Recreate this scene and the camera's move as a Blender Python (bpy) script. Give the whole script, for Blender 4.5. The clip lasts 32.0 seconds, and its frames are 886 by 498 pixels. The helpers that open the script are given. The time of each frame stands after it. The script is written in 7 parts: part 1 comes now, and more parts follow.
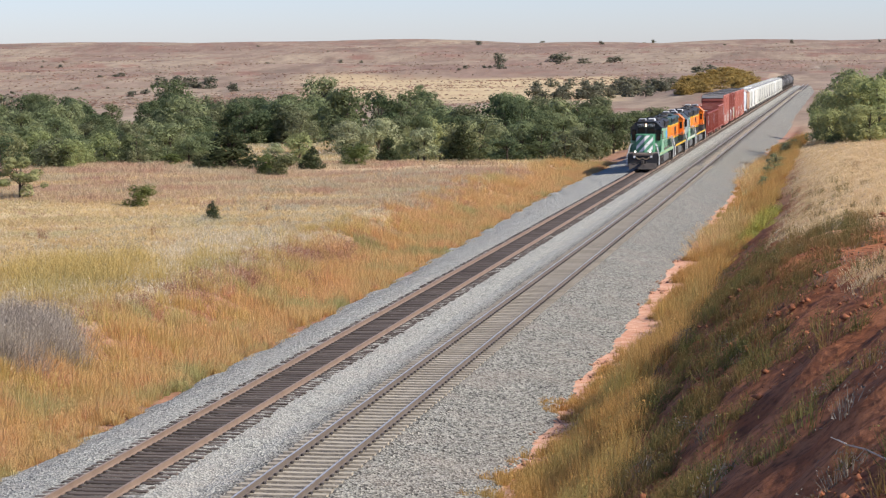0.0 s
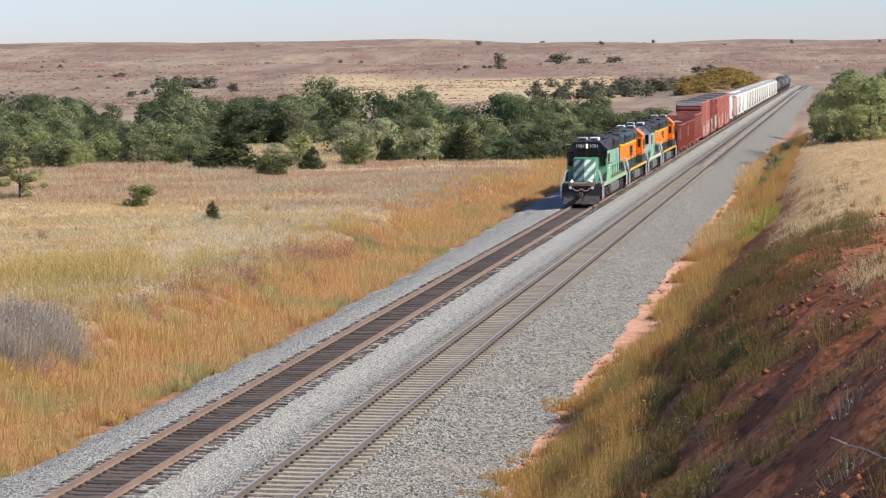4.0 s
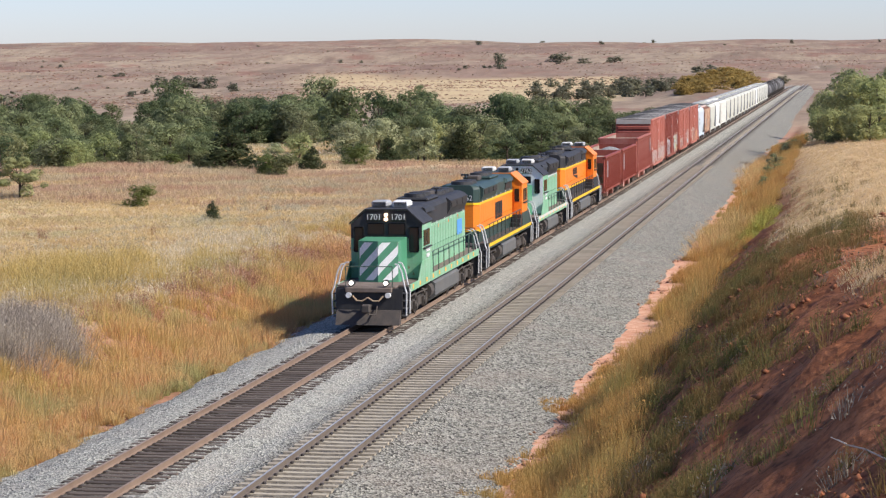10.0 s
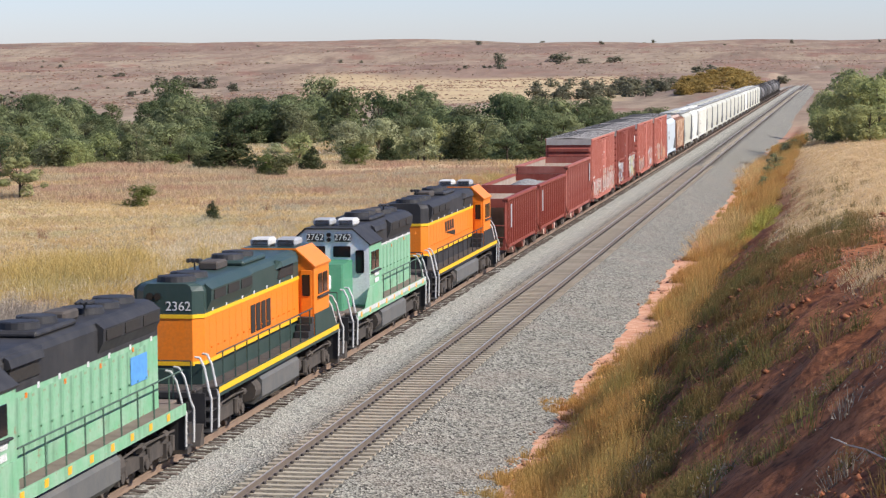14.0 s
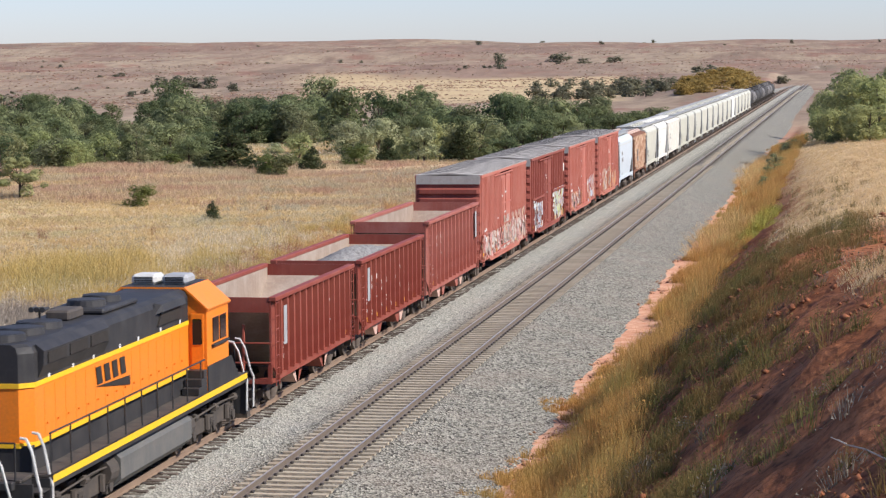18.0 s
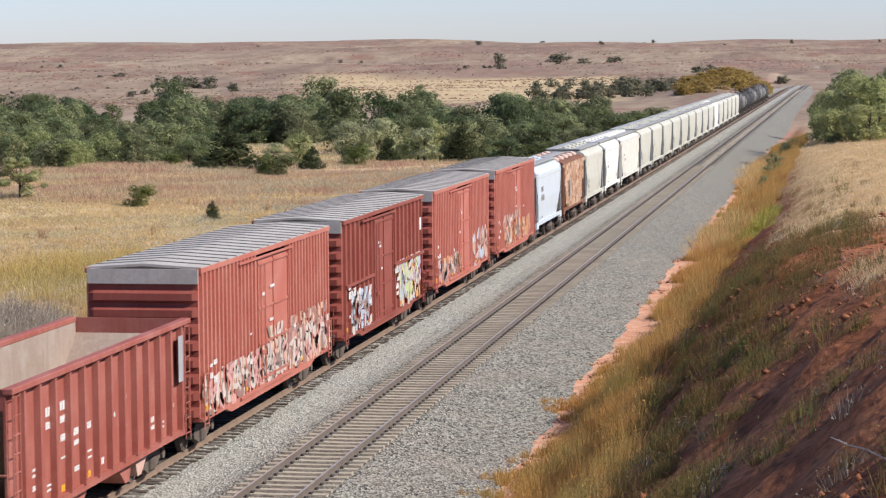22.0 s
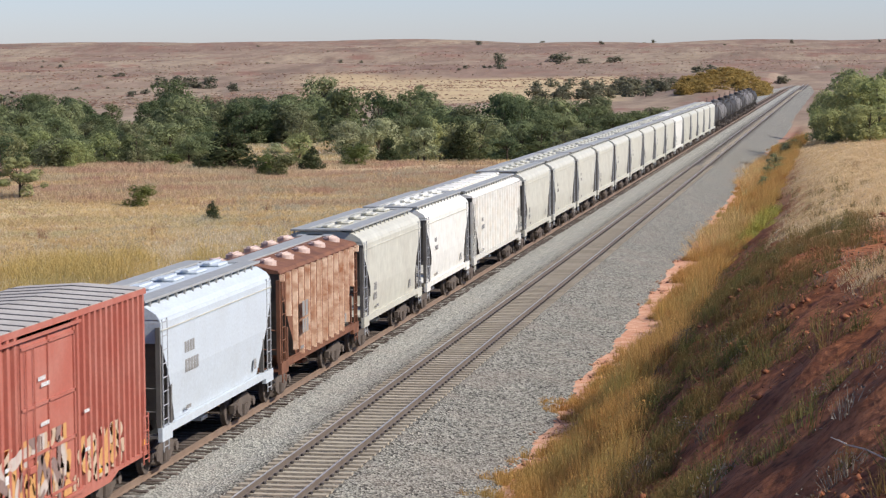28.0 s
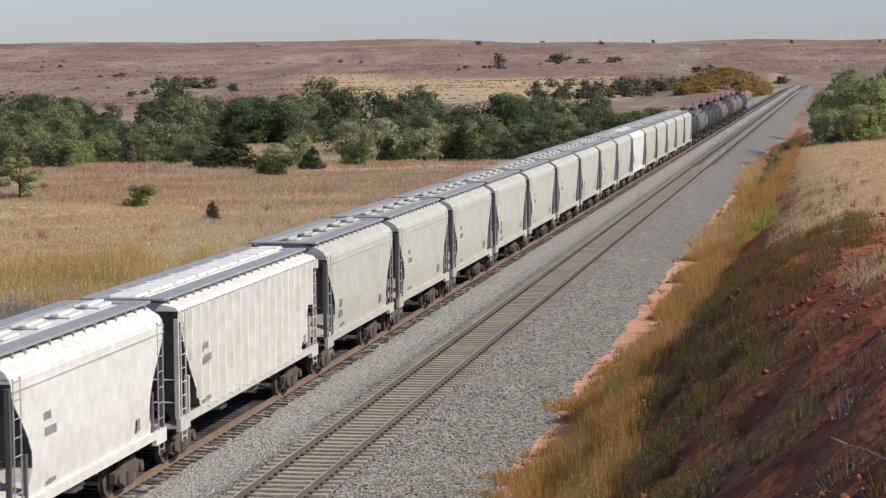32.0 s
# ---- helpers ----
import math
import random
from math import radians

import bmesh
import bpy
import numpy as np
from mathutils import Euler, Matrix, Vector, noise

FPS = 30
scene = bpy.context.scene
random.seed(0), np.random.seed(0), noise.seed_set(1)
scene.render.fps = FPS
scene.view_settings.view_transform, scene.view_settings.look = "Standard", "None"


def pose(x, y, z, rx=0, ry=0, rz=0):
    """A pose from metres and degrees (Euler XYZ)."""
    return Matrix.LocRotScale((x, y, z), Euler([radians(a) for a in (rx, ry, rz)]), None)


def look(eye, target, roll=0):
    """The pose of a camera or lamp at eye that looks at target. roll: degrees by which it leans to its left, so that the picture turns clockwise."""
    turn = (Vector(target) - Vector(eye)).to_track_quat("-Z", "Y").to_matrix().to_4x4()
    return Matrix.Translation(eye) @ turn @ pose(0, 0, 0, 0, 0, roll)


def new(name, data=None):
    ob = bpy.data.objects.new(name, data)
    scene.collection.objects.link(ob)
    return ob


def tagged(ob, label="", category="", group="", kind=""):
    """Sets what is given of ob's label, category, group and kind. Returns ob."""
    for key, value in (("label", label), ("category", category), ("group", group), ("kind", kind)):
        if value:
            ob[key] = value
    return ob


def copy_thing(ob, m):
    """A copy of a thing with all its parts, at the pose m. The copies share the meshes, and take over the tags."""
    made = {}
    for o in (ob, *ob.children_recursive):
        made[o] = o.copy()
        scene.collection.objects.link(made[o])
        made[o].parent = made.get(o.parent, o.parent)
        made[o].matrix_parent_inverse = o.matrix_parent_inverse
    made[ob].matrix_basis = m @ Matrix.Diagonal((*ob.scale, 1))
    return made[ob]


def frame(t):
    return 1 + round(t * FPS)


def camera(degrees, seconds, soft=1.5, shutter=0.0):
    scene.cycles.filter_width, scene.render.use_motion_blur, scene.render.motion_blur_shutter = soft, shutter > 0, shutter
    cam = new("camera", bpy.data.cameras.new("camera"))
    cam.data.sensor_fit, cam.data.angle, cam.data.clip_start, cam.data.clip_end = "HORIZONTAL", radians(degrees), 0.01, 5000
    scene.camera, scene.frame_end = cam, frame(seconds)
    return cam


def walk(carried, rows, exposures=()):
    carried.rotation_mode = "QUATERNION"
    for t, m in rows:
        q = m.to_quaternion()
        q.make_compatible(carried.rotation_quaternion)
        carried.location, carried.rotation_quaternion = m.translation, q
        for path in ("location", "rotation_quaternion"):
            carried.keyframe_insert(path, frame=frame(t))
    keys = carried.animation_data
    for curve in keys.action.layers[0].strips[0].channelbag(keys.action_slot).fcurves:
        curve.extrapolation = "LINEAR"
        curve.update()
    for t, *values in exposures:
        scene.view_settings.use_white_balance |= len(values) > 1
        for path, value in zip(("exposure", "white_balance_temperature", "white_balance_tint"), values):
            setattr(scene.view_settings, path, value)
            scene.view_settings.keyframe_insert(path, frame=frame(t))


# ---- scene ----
# The railway runs along +y, rail tops at z = 0. The camera stands on the hill beside the cut.
EYE = (0.0, 0.0, 10.68)
YAW, PITCH, ROLL = radians(9.795), radians(4.682), -0.471
AIM = (EYE[0] - math.sin(YAW) * math.cos(PITCH) * 100, EYE[1] + math.cos(YAW) * math.cos(PITCH) * 100, EYE[2] - math.sin(PITCH) * 100)
cam = camera(21.61, 32.0, soft=1.25, shutter=0.2)
walk(cam, [(0.0, look(EYE, AIM, ROLL)), (32.0, look(EYE, AIM, ROLL))], exposures=[(0.0, 0.86), (20.0, 0.83), (25.0, 0.73), (28.0, 0.64), (29.0, 0.54), (30.0, 0.50), (32.0, 0.36)])

TRACK_L, TRACK_R = -18.605, -13.970

# ---- light ----
SUN_ELEVATION, SUN_TURN = 40.3, 104.0        # degrees; turn is clockwise from +y
world = bpy.data.worlds.new("sky")
scene.world = world
world.use_nodes = True
sky = world.node_tree.nodes.new("ShaderNodeTexSky")
sky.sky_type = 'NISHITA'
sky.sun_disc = False
sky.sun_elevation, sky.sun_rotation = radians(SUN_ELEVATION), radians(SUN_TURN)
sky.altitude, sky.air_density, sky.dust_density, sky.ozone_density = 300, 1.0, 0.4, 6.0
pale = world.node_tree.nodes.new("ShaderNodeMix")       # thin autumn haze takes the green out of the low sky
pale.data_type, pale.blend_type = 'RGBA', 'MULTIPLY'
pale.inputs[0].default_value = 1.0
pale.inputs[7].default_value = (0.925, 0.882, 1.05, 1.0)
world.node_tree.links.new(sky.outputs[0], pale.inputs[6])
world.node_tree.links.new(pale.outputs[2], world.node_tree.nodes["Background"].inputs[0])
world.node_tree.nodes["Background"].inputs[1].default_value = 0.085
sun = new("sun", bpy.data.lights.new("sun", 'SUN'))
sun.data.energy, sun.data.angle, sun.data.color = 4.0, radians(1.0), (1.0, 0.94, 0.87)
to_sun = Vector((math.sin(radians(SUN_TURN)) * math.cos(radians(SUN_ELEVATION)), math.cos(radians(SUN_TURN)) * math.cos(radians(SUN_ELEVATION)), math.sin(radians(SUN_ELEVATION))))
sun.matrix_world = look(to_sun * 300, (0, 0, 0))


# ---- materials ----
def node(tree, kind, **inputs):
    n = tree.nodes.new(kind)
    for key, value in inputs.items():
        n.inputs[key.replace("_", " ")].default_value = value
    return n


def noise_at(tree, source, size, detail=4.0, stretch=None):
    n = node(tree, "ShaderNodeTexNoise", Scale=1.0 / size, Detail=detail, Roughness=0.6)
    link = source
    if stretch:
        m = node(tree, "ShaderNodeMapping", Scale=stretch)
        tree.links.new(source, m.inputs[0])
        link = m.outputs[0]
    tree.links.new(link, n.inputs["Vector"])
    return n.outputs["Fac"]


def ramp(tree, fac, low, high):
    r = tree.nodes.new("ShaderNodeMapRange")
    r.inputs["From Min"].default_value, r.inputs["From Max"].default_value = low, high
    tree.links.new(fac, r.inputs["Value"])
    return r.outputs[0]


def mix(tree, fac, a, b, mode='MIX'):
    n = tree.nodes.new("ShaderNodeMix")
    n.data_type, n.blend_type = 'RGBA', mode
    for i, v in ((0, fac), (6, a), (7, b)):
        if isinstance(v, bpy.types.NodeSocket):
            tree.links.new(v, n.inputs[i])
        elif i == 0:
            n.inputs[0].default_value = v
        else:
            n.inputs[i].default_value = (*v, 1)
    return n.outputs[2]


def start(name, roughness=0.8, metallic=0.0, specular=0.3):
    m = bpy.data.materials.new(name)
    m.use_nodes = True
    t = m.node_tree
    p = t.nodes["Principled BSDF"]
    p.inputs["Roughness"].default_value, p.inputs["Metallic"].default_value = roughness, metallic
    p.inputs["Specular IOR Level"].default_value = specular
    c = t.nodes.new("ShaderNodeTexCoord")
    return m, t, p, c.outputs["Object"]


def bump(tree, p, height, strength, distance):
    b = node(tree, "ShaderNodeBump", Strength=strength, Distance=distance)
    tree.links.new(height, b.inputs["Height"])
    tree.links.new(b.outputs[0], p.inputs["Normal"])


def paint(name, colour, worn=None, size=0.9, amount=0.5, roughness=0.55, metallic=0.0, streak=True, fine=0.08):
    """Weathered paint: faded clouds, streaks that run down, fine grain."""
    m, t, p, o = start(name, roughness, metallic)
    worn = worn or tuple(c * 0.55 + 0.06 for c in colour)
    clouds = ramp(t, noise_at(t, o, size), 0.42, 0.72)
    col = mix(t, clouds, colour, tuple(a + (b - a) * amount for a, b in zip(colour, worn)))
    if streak:
        runs = ramp(t, noise_at(t, o, 0.25, 5.0, (1.0, 1.0, 0.10)), 0.5, 0.8)
        col = mix(t, runs, col, tuple(a + (b - a) * amount for a, b in zip(colour, worn)))
    grain = ramp(t, noise_at(t, o, fine), 0.3, 0.8)
    col = mix(t, grain, col, mix(t, 0.25, col, (0.05, 0.045, 0.04)))
    t.links.new(col, p.inputs["Base Color"])
    bump(t, p, noise_at(t, o, 0.35), 0.15, 0.02)
    return m


def plain(name, colour, roughness=0.6, metallic=0.0, vary=0.25, size=0.2):
    m, t, p, o = start(name, roughness, metallic)
    f = ramp(t, noise_at(t, o, size), 0.3, 0.75)
    t.links.new(mix(t, f, colour, tuple(c * (1 - vary) for c in colour)), p.inputs["Base Color"])
    return m


def glow(name, colour, strength):
    m, t, p, o = start(name, 0.2)
    p.inputs["Base Color"].default_value = (*colour, 1)
    p.inputs["Emission Color"].default_value = (*colour, 1)
    p.inputs["Emission Strength"].default_value = strength
    return m


def plant(name, colours, patch=2.5, see=0.25, heads=None, dark=-1.5):
    """Leaves or blades: each one differs, in drifts of colour."""
    m, t, p, o = start(name, 0.75, 0.0, 0.15)
    g = t.nodes.new("ShaderNodeNewGeometry")
    rnd = g.outputs["Random Per Island"]
    a = mix(t, ramp(t, noise_at(t, o, patch, 2.0), 0.4, 0.62), colours[0], colours[1])
    b = mix(t, ramp(t, noise_at(t, o, patch * 2.7, 2.0), 0.52, 0.66), a, colours[2])
    if len(colours) > 3:
        b = mix(t, ramp(t, noise_at(t, o, patch * 0.45, 1.0), 0.6, 0.72), b, colours[3])
    shade = ramp(t, rnd, dark, 1.0)
    if heads:
        b = mix(t, ramp(t, rnd, 0.90, 0.92), b, heads)
    col = mix(t, shade, tuple(0.0 for _ in range(3)), b)
    t.links.new(col, p.inputs["Base Color"])
    tr = t.nodes.new("ShaderNodeBsdfTranslucent")
    t.links.new(col, tr.inputs[0])
    ms = t.nodes.new("ShaderNodeMixShader")
    ms.inputs[0].default_value = see
    t.links.new(p.outputs[0], ms.inputs[1])
    t.links.new(tr.outputs[0], ms.inputs[2])
    t.links.new(ms.outputs[0], t.nodes["Material Output"].inputs[0])
    return m


def crown_leaves(name, colours):
    """Foliage: a tone for each tree, and one for each leaf clump."""
    m, t, p, o = start(name, 0.7, 0.0, 0.15)
    g = t.nodes.new("ShaderNodeNewGeometry")
    i = t.nodes.new("ShaderNodeObjectInfo")
    col = mix(t, ramp(t, i.outputs["Random"], 0.25, 0.55), colours[0], colours[1])
    col = mix(t, ramp(t, i.outputs["Random"], 0.78, 0.86), col, tuple(0.5 * a + 0.5 * g for a, g in zip(colours[1], (0.21, 0.20, 0.12))))
    col = mix(t, ramp(t, noise_at(t, o, 1.6, 2.0), 0.45, 0.65), col, colours[2])
    col = mix(t, ramp(t, g.outputs["Random Per Island"], -2.8, 1.0), (0.012, 0.016, 0.008), col)
    t.links.new(col, p.inputs["Base Color"])
    tr = t.nodes.new("ShaderNodeBsdfTranslucent")
    t.links.new(col, tr.inputs[0])
    ms = t.nodes.new("ShaderNodeMixShader")
    ms.inputs[0].default_value = 0.5
    t.links.new(p.outputs[0], ms.inputs[1])
    t.links.new(tr.outputs[0], ms.inputs[2])
    t.links.new(ms.outputs[0], t.nodes["Material Output"].inputs[0])
    return m


def ground_material():
    m, t, p, o = start("prairie_soil", 0.95, 0.0, 0.1)
    sep = t.nodes.new("ShaderNodeSeparateXYZ")
    t.links.new(o, sep.inputs[0])
    x, y = sep.outputs[0], sep.outputs[1]
    # near: dry litter over red clay
    clay = mix(t, ramp(t, noise_at(t, o, 1.1), 0.4, 0.62), (0.40, 0.155, 0.068), (0.27, 0.095, 0.040))
    clay = mix(t, ramp(t, noise_at(t, o, 0.22), 0.45, 0.7), clay, (0.12, 0.046, 0.021))
    clay = mix(t, ramp(t, x, -6.9, -7.7), clay, mix(t, ramp(t, noise_at(t, o, 0.5), 0.4, 0.62), (0.60, 0.36, 0.24), (0.50, 0.235, 0.135)))
    litter = mix(t, ramp(t, noise_at(t, o, 2.4), 0.4, 0.62), (0.50, 0.39, 0.23), (0.42, 0.29, 0.17))
    clay = mix(t, ramp(t, x, -20.0, -21.0), clay, mix(t, ramp(t, noise_at(t, o, 0.8), 0.4, 0.62), (0.36, 0.20, 0.12), (0.27, 0.13, 0.075)))
    near = mix(t, ramp(t, x, -27.5, -31.0), clay, litter)
    geo = t.nodes.new("ShaderNodeNewGeometry")
    up = t.nodes.new("ShaderNodeSeparateXYZ")
    t.links.new(geo.outputs["Normal"], up.inputs[0])
    level = t.nodes.new("ShaderNodeMath")
    level.operation = 'MULTIPLY'
    t.links.new(ramp(t, up.outputs[2], 0.84, 0.95), level.inputs[0])
    t.links.new(ramp(t, x, -6.8, -5.4), level.inputs[1])
    back = t.nodes.new("ShaderNodeMath")
    back.operation = 'MULTIPLY'
    t.links.new(level.outputs[0], back.inputs[0])
    t.links.new(ramp(t, y, 78.0, 96.0), back.inputs[1])
    near = mix(t, back.outputs[0], near, mix(t, ramp(t, noise_at(t, o, 0.7), 0.4, 0.65), (0.54, 0.39, 0.21), (0.44, 0.30, 0.16)))
    # far: rolling prairie, red earth with drifts of pale grass
    far = mix(t, ramp(t, noise_at(t, o, 130.0, 7.0, (1.0, 0.35, 1.0)), 0.42, 0.58), (0.33, 0.25, 0.165), (0.185, 0.095, 0.072))
    far = mix(t, ramp(t, noise_at(t, o, 48.0, 6.0, (1.0, 0.30, 1.0)), 0.54, 0.64), far, (0.15, 0.088, 0.066))
    far = mix(t, ramp(t, noise_at(t, o, 75.0, 7.0, (0.8, 0.30, 1.0)), 0.58, 0.68), far, (0.41, 0.315, 0.20))
    far = mix(t, ramp(t, noise_at(t, o, 16.0, 5.0, (1.0, 0.4, 1.0)), 0.60, 0.70), far, (0.12, 0.09, 0.06))
    far = mix(t, ramp(t, noise_at(t, o, 8.0, 4.0, (0.7, 0.4, 1.0)), 0.68, 0.74), far, (0.52, 0.43, 0.36))
    far = mix(t, ramp(t, noise_at(t, o, 4.5, 4.0, (1.0, 0.45, 1.0)), 0.42, 0.70), far, mix(t, 0.55, far, (0.10, 0.065, 0.05)))
    far = mix(t, ramp(t, noise_at(t, o, 26.0, 6.0, (1.0, 0.5, 1.0)), 0.56, 0.63), far, (0.20, 0.072, 0.050))
    far = mix(t, ramp(t, noise_at(t, o, 11.0, 6.0, (1.0, 0.22, 1.0)), 0.35, 0.75), mix(t, 0.30, far, (0.42, 0.34, 0.25)), mix(t, 0.45, far, (0.11, 0.075, 0.058)))
    # even grey veil, distance haze mixed into the prairie's colour
    far = mix(t, 0.16, far, (0.22, 0.175, 0.135))
    # a mown pale field beyond the creek
    side = t.nodes.new("ShaderNodeMath")
    side.operation = 'DIVIDE'
    t.links.new(x, side.inputs[0])
    t.links.new(y, side.inputs[1])
    wob = t.nodes.new("ShaderNodeMath")
    wob.operation = 'MULTIPLY_ADD'
    wob.inputs[1].default_value = 260.0
    t.links.new(noise_at(t, o, 110.0, 3.0), wob.inputs[0])
    t.links.new(y, wob.inputs[2])
    inside = None
    for sock, lo, hi in ((wob.outputs[0], 780.0, 830.0), (wob.outputs[0], 1230.0, 1150.0), (side.outputs[0], -0.245, -0.215), (side.outputs[0], -0.088, -0.100)):
        m1 = ramp(t, sock, lo, hi)
        if inside is None:
            inside = m1
        else:
            mul = t.nodes.new("ShaderNodeMath")
            mul.operation = 'MULTIPLY'
            t.links.new(inside, mul.inputs[0])
            t.links.new(m1, mul.inputs[1])
            inside = mul.outputs[0]
    hay = mix(t, ramp(t, noise_at(t, o, 14.0, 5.0, (1.0, 0.4, 1.0)), 0.45, 0.7), (0.45, 0.345, 0.20), (0.36, 0.265, 0.155))
    far = mix(t, inside, far, hay)
    col = mix(t, ramp(t, y, 250.0, 420.0), near, far)
    t.links.new(col, p.inputs["Base Color"])
    bump(t, p, noise_at(t, o, 0.3, 6.0), 0.6, 0.12)
    return m


def ballast_material():
    m, t, p, o = start("crushed_stone", 0.9, 0.0, 0.2)
    v = node(t, "ShaderNodeTexVoronoi", Scale=16.5)
    t.links.new(o, v.inputs["Vector"])
    sep = t.nodes.new("ShaderNodeSeparateXYZ")
    t.links.new(o, sep.inputs[0])
    hue = t.nodes.new("ShaderNodeSeparateColor")
    t.links.new(v.outputs["Color"], hue.inputs[0])
    stone = mix(t, ramp(t, hue.outputs[0], 0.12, 0.88), (0.033, 0.031, 0.026), (0.372, 0.357, 0.297))
    stone = mix(t, ramp(t, noise_at(t, o, 2.2), 0.45, 0.7), stone, mix(t, 0.35, stone, (0.26, 0.21, 0.17)))
    # the older track's bed is stained with brake dust and grease, the newer one's is darker across the ties
    old = node(t, "ShaderNodeMapRange", From_Min=1.0, From_Max=0.6)
    dist = t.nodes.new("ShaderNodeMath")
    dist.operation = 'SUBTRACT'
    dist.inputs[1].default_value = TRACK_L
    t.links.new(sep.outputs[0], dist.inputs[0])
    ab = t.nodes.new("ShaderNodeMath")
    ab.operation = 'ABSOLUTE'
    t.links.new(dist.outputs[0], ab.inputs[0])
    t.links.new(ab.outputs[0], old.inputs["Value"])
    stone = mix(t, old.outputs[0], stone, mix(t, 0.72, stone, (0.060, 0.046, 0.038)))
    newer = node(t, "ShaderNodeMapRange", From_Min=1.5, From_Max=0.8)
    dist2 = t.nodes.new("ShaderNodeMath")
    dist2.operation = 'SUBTRACT'
    dist2.inputs[1].default_value = TRACK_R
    t.links.new(sep.outputs[0], dist2.inputs[0])
    ab2 = t.nodes.new("ShaderNodeMath")
    ab2.operation = 'ABSOLUTE'
    t.links.new(dist2.outputs[0], ab2.inputs[0])
    t.links.new(ab2.outputs[0], newer.inputs["Value"])
    stone = mix(t, newer.outputs[0], stone, mix(t, 0.78, stone, (0.078, 0.066, 0.055)))
    # fresher, paler stone between the tracks and on the shoulder of the older one
    pale_side = t.nodes.new("ShaderNodeMath")
    pale_side.operation = 'SUBTRACT'
    t.links.new(ramp(t, sep.outputs[0], -15.45, -15.85), pale_side.inputs[0])
    t.links.new(old.outputs[0], pale_side.inputs[1])
    pale_side.use_clamp = True
    stone = mix(t, pale_side.outputs[0], stone, mix(t, 0.20, stone, (0.66, 0.66, 0.58)))
    t.links.new(stone, p.inputs["Base Color"])
    bump(t, p, v.outputs["Distance"], 1.0, 0.045)
    return m


def tie_material(name, colour, other, grain, depth=0.6):
    m, t, p, o = start(name, 0.9, 0.0, 0.15)
    i = t.nodes.new("ShaderNodeObjectInfo")
    g = t.nodes.new("ShaderNodeNewGeometry")
    both = t.nodes.new("ShaderNodeMath")
    both.operation = 'ADD'
    t.links.new(i.outputs["Random"], both.inputs[0])
    t.links.new(g.outputs["Random Per Island"], both.inputs[1])
    col = mix(t, ramp(t, both.outputs[0], 0.3, 1.5), colour, other)
    lines = ramp(t, noise_at(t, o, 0.08, 4.0, grain), 0.4, 0.75)
    col = mix(t, lines, col, mix(t, depth, col, (0.02, 0.017, 0.015)))
    t.links.new(col, p.inputs["Base Color"])
    bump(t, p, lines, 0.4, 0.02)
    return m


GROUND = ground_material()
BALLAST = ballast_material()
WOOD_TIE = tie_material("creosoted_wood", (0.052, 0.041, 0.034), (0.135, 0.108, 0.090), (0.12, 1.0, 1.0))
CONCRETE_TIE = tie_material("tie_concrete", (0.30, 0.258, 0.195), (0.40, 0.35, 0.272), (0.6, 1.0, 1.0), 0.25)
RAIL = paint("rail_steel", (0.20, 0.165, 0.135), (0.13, 0.095, 0.075), 0.6, 0.6, 0.5, 0.3, False)
RUSTY_RAIL = paint("rusty_rail_steel", (0.255, 0.180, 0.130), (0.17, 0.112, 0.08), 0.6, 0.6, 0.6, 0.1, False)
RAIL_HEAD = plain("polished_rail_head", (0.52, 0.50, 0.47), 0.42, 0.55, 0.2, 0.5)
CLIP = plain("clip_iron", (0.04, 0.033, 0.03), 0.7)
BARK = plain("bark", (0.10, 0.075, 0.055), 0.95, 0.0, 0.5, 0.15)

LEAF_DARK = crown_leaves("cottonwood_leaves", [(0.104, 0.138, 0.064), (0.172, 0.196, 0.088), (0.132, 0.154, 0.070)])
LEAF_LIGHT = crown_leaves("elm_leaves", [(0.215, 0.255, 0.120), (0.295, 0.32, 0.152), (0.185, 0.21, 0.10)])
LEAF_CEDAR = crown_leaves("cedar_leaves", [(0.15, 0.178, 0.056), (0.20, 0.215, 0.07), (0.11, 0.135, 0.045)])
LEAF_FRESH = crown_leaves("ash_leaves", [(0.33, 0.365, 0.15), (0.41, 0.41, 0.18), (0.26, 0.29, 0.118)])
LEAF_PALE = crown_leaves("willow_leaves", [(0.40, 0.42, 0.23), (0.47, 0.48, 0.27), (0.34, 0.36, 0.19)])
LEAF_DEEP = crown_leaves("red_cedar_leaves", [(0.06, 0.078, 0.034), (0.085, 0.095, 0.04), (0.045, 0.06, 0.028)])
# far leaves greyed and lightened, distance haze put into their colour
LEAF_HAZED = crown_leaves("dusty_leaves", [(0.17, 0.17, 0.115), (0.21, 0.20, 0.13), (0.15, 0.15, 0.105)])
LEAF_GOLD = crown_leaves("sumac_leaves", [(0.42, 0.285, 0.085), (0.36, 0.255, 0.085), (0.27, 0.205, 0.075)])

WEED_RUST = plant("rusty_weeds", [(0.76, 0.475, 0.215), (0.71, 0.50, 0.21), (0.51, 0.465, 0.20), (0.74, 0.42, 0.22)], 2.2, 0.5, None, -2.4)
# olive and brown lowered in tone, the cut slope's shade put into the colour
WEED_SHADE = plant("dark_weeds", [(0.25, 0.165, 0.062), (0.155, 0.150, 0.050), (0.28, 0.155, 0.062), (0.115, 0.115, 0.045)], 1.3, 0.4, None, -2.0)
WEED_GOLD = plant("yellow_weeds", [(0.70, 0.52, 0.195), (0.64, 0.48, 0.18), (0.54, 0.45, 0.19)], 3.0, 0.5, None, -2.4)
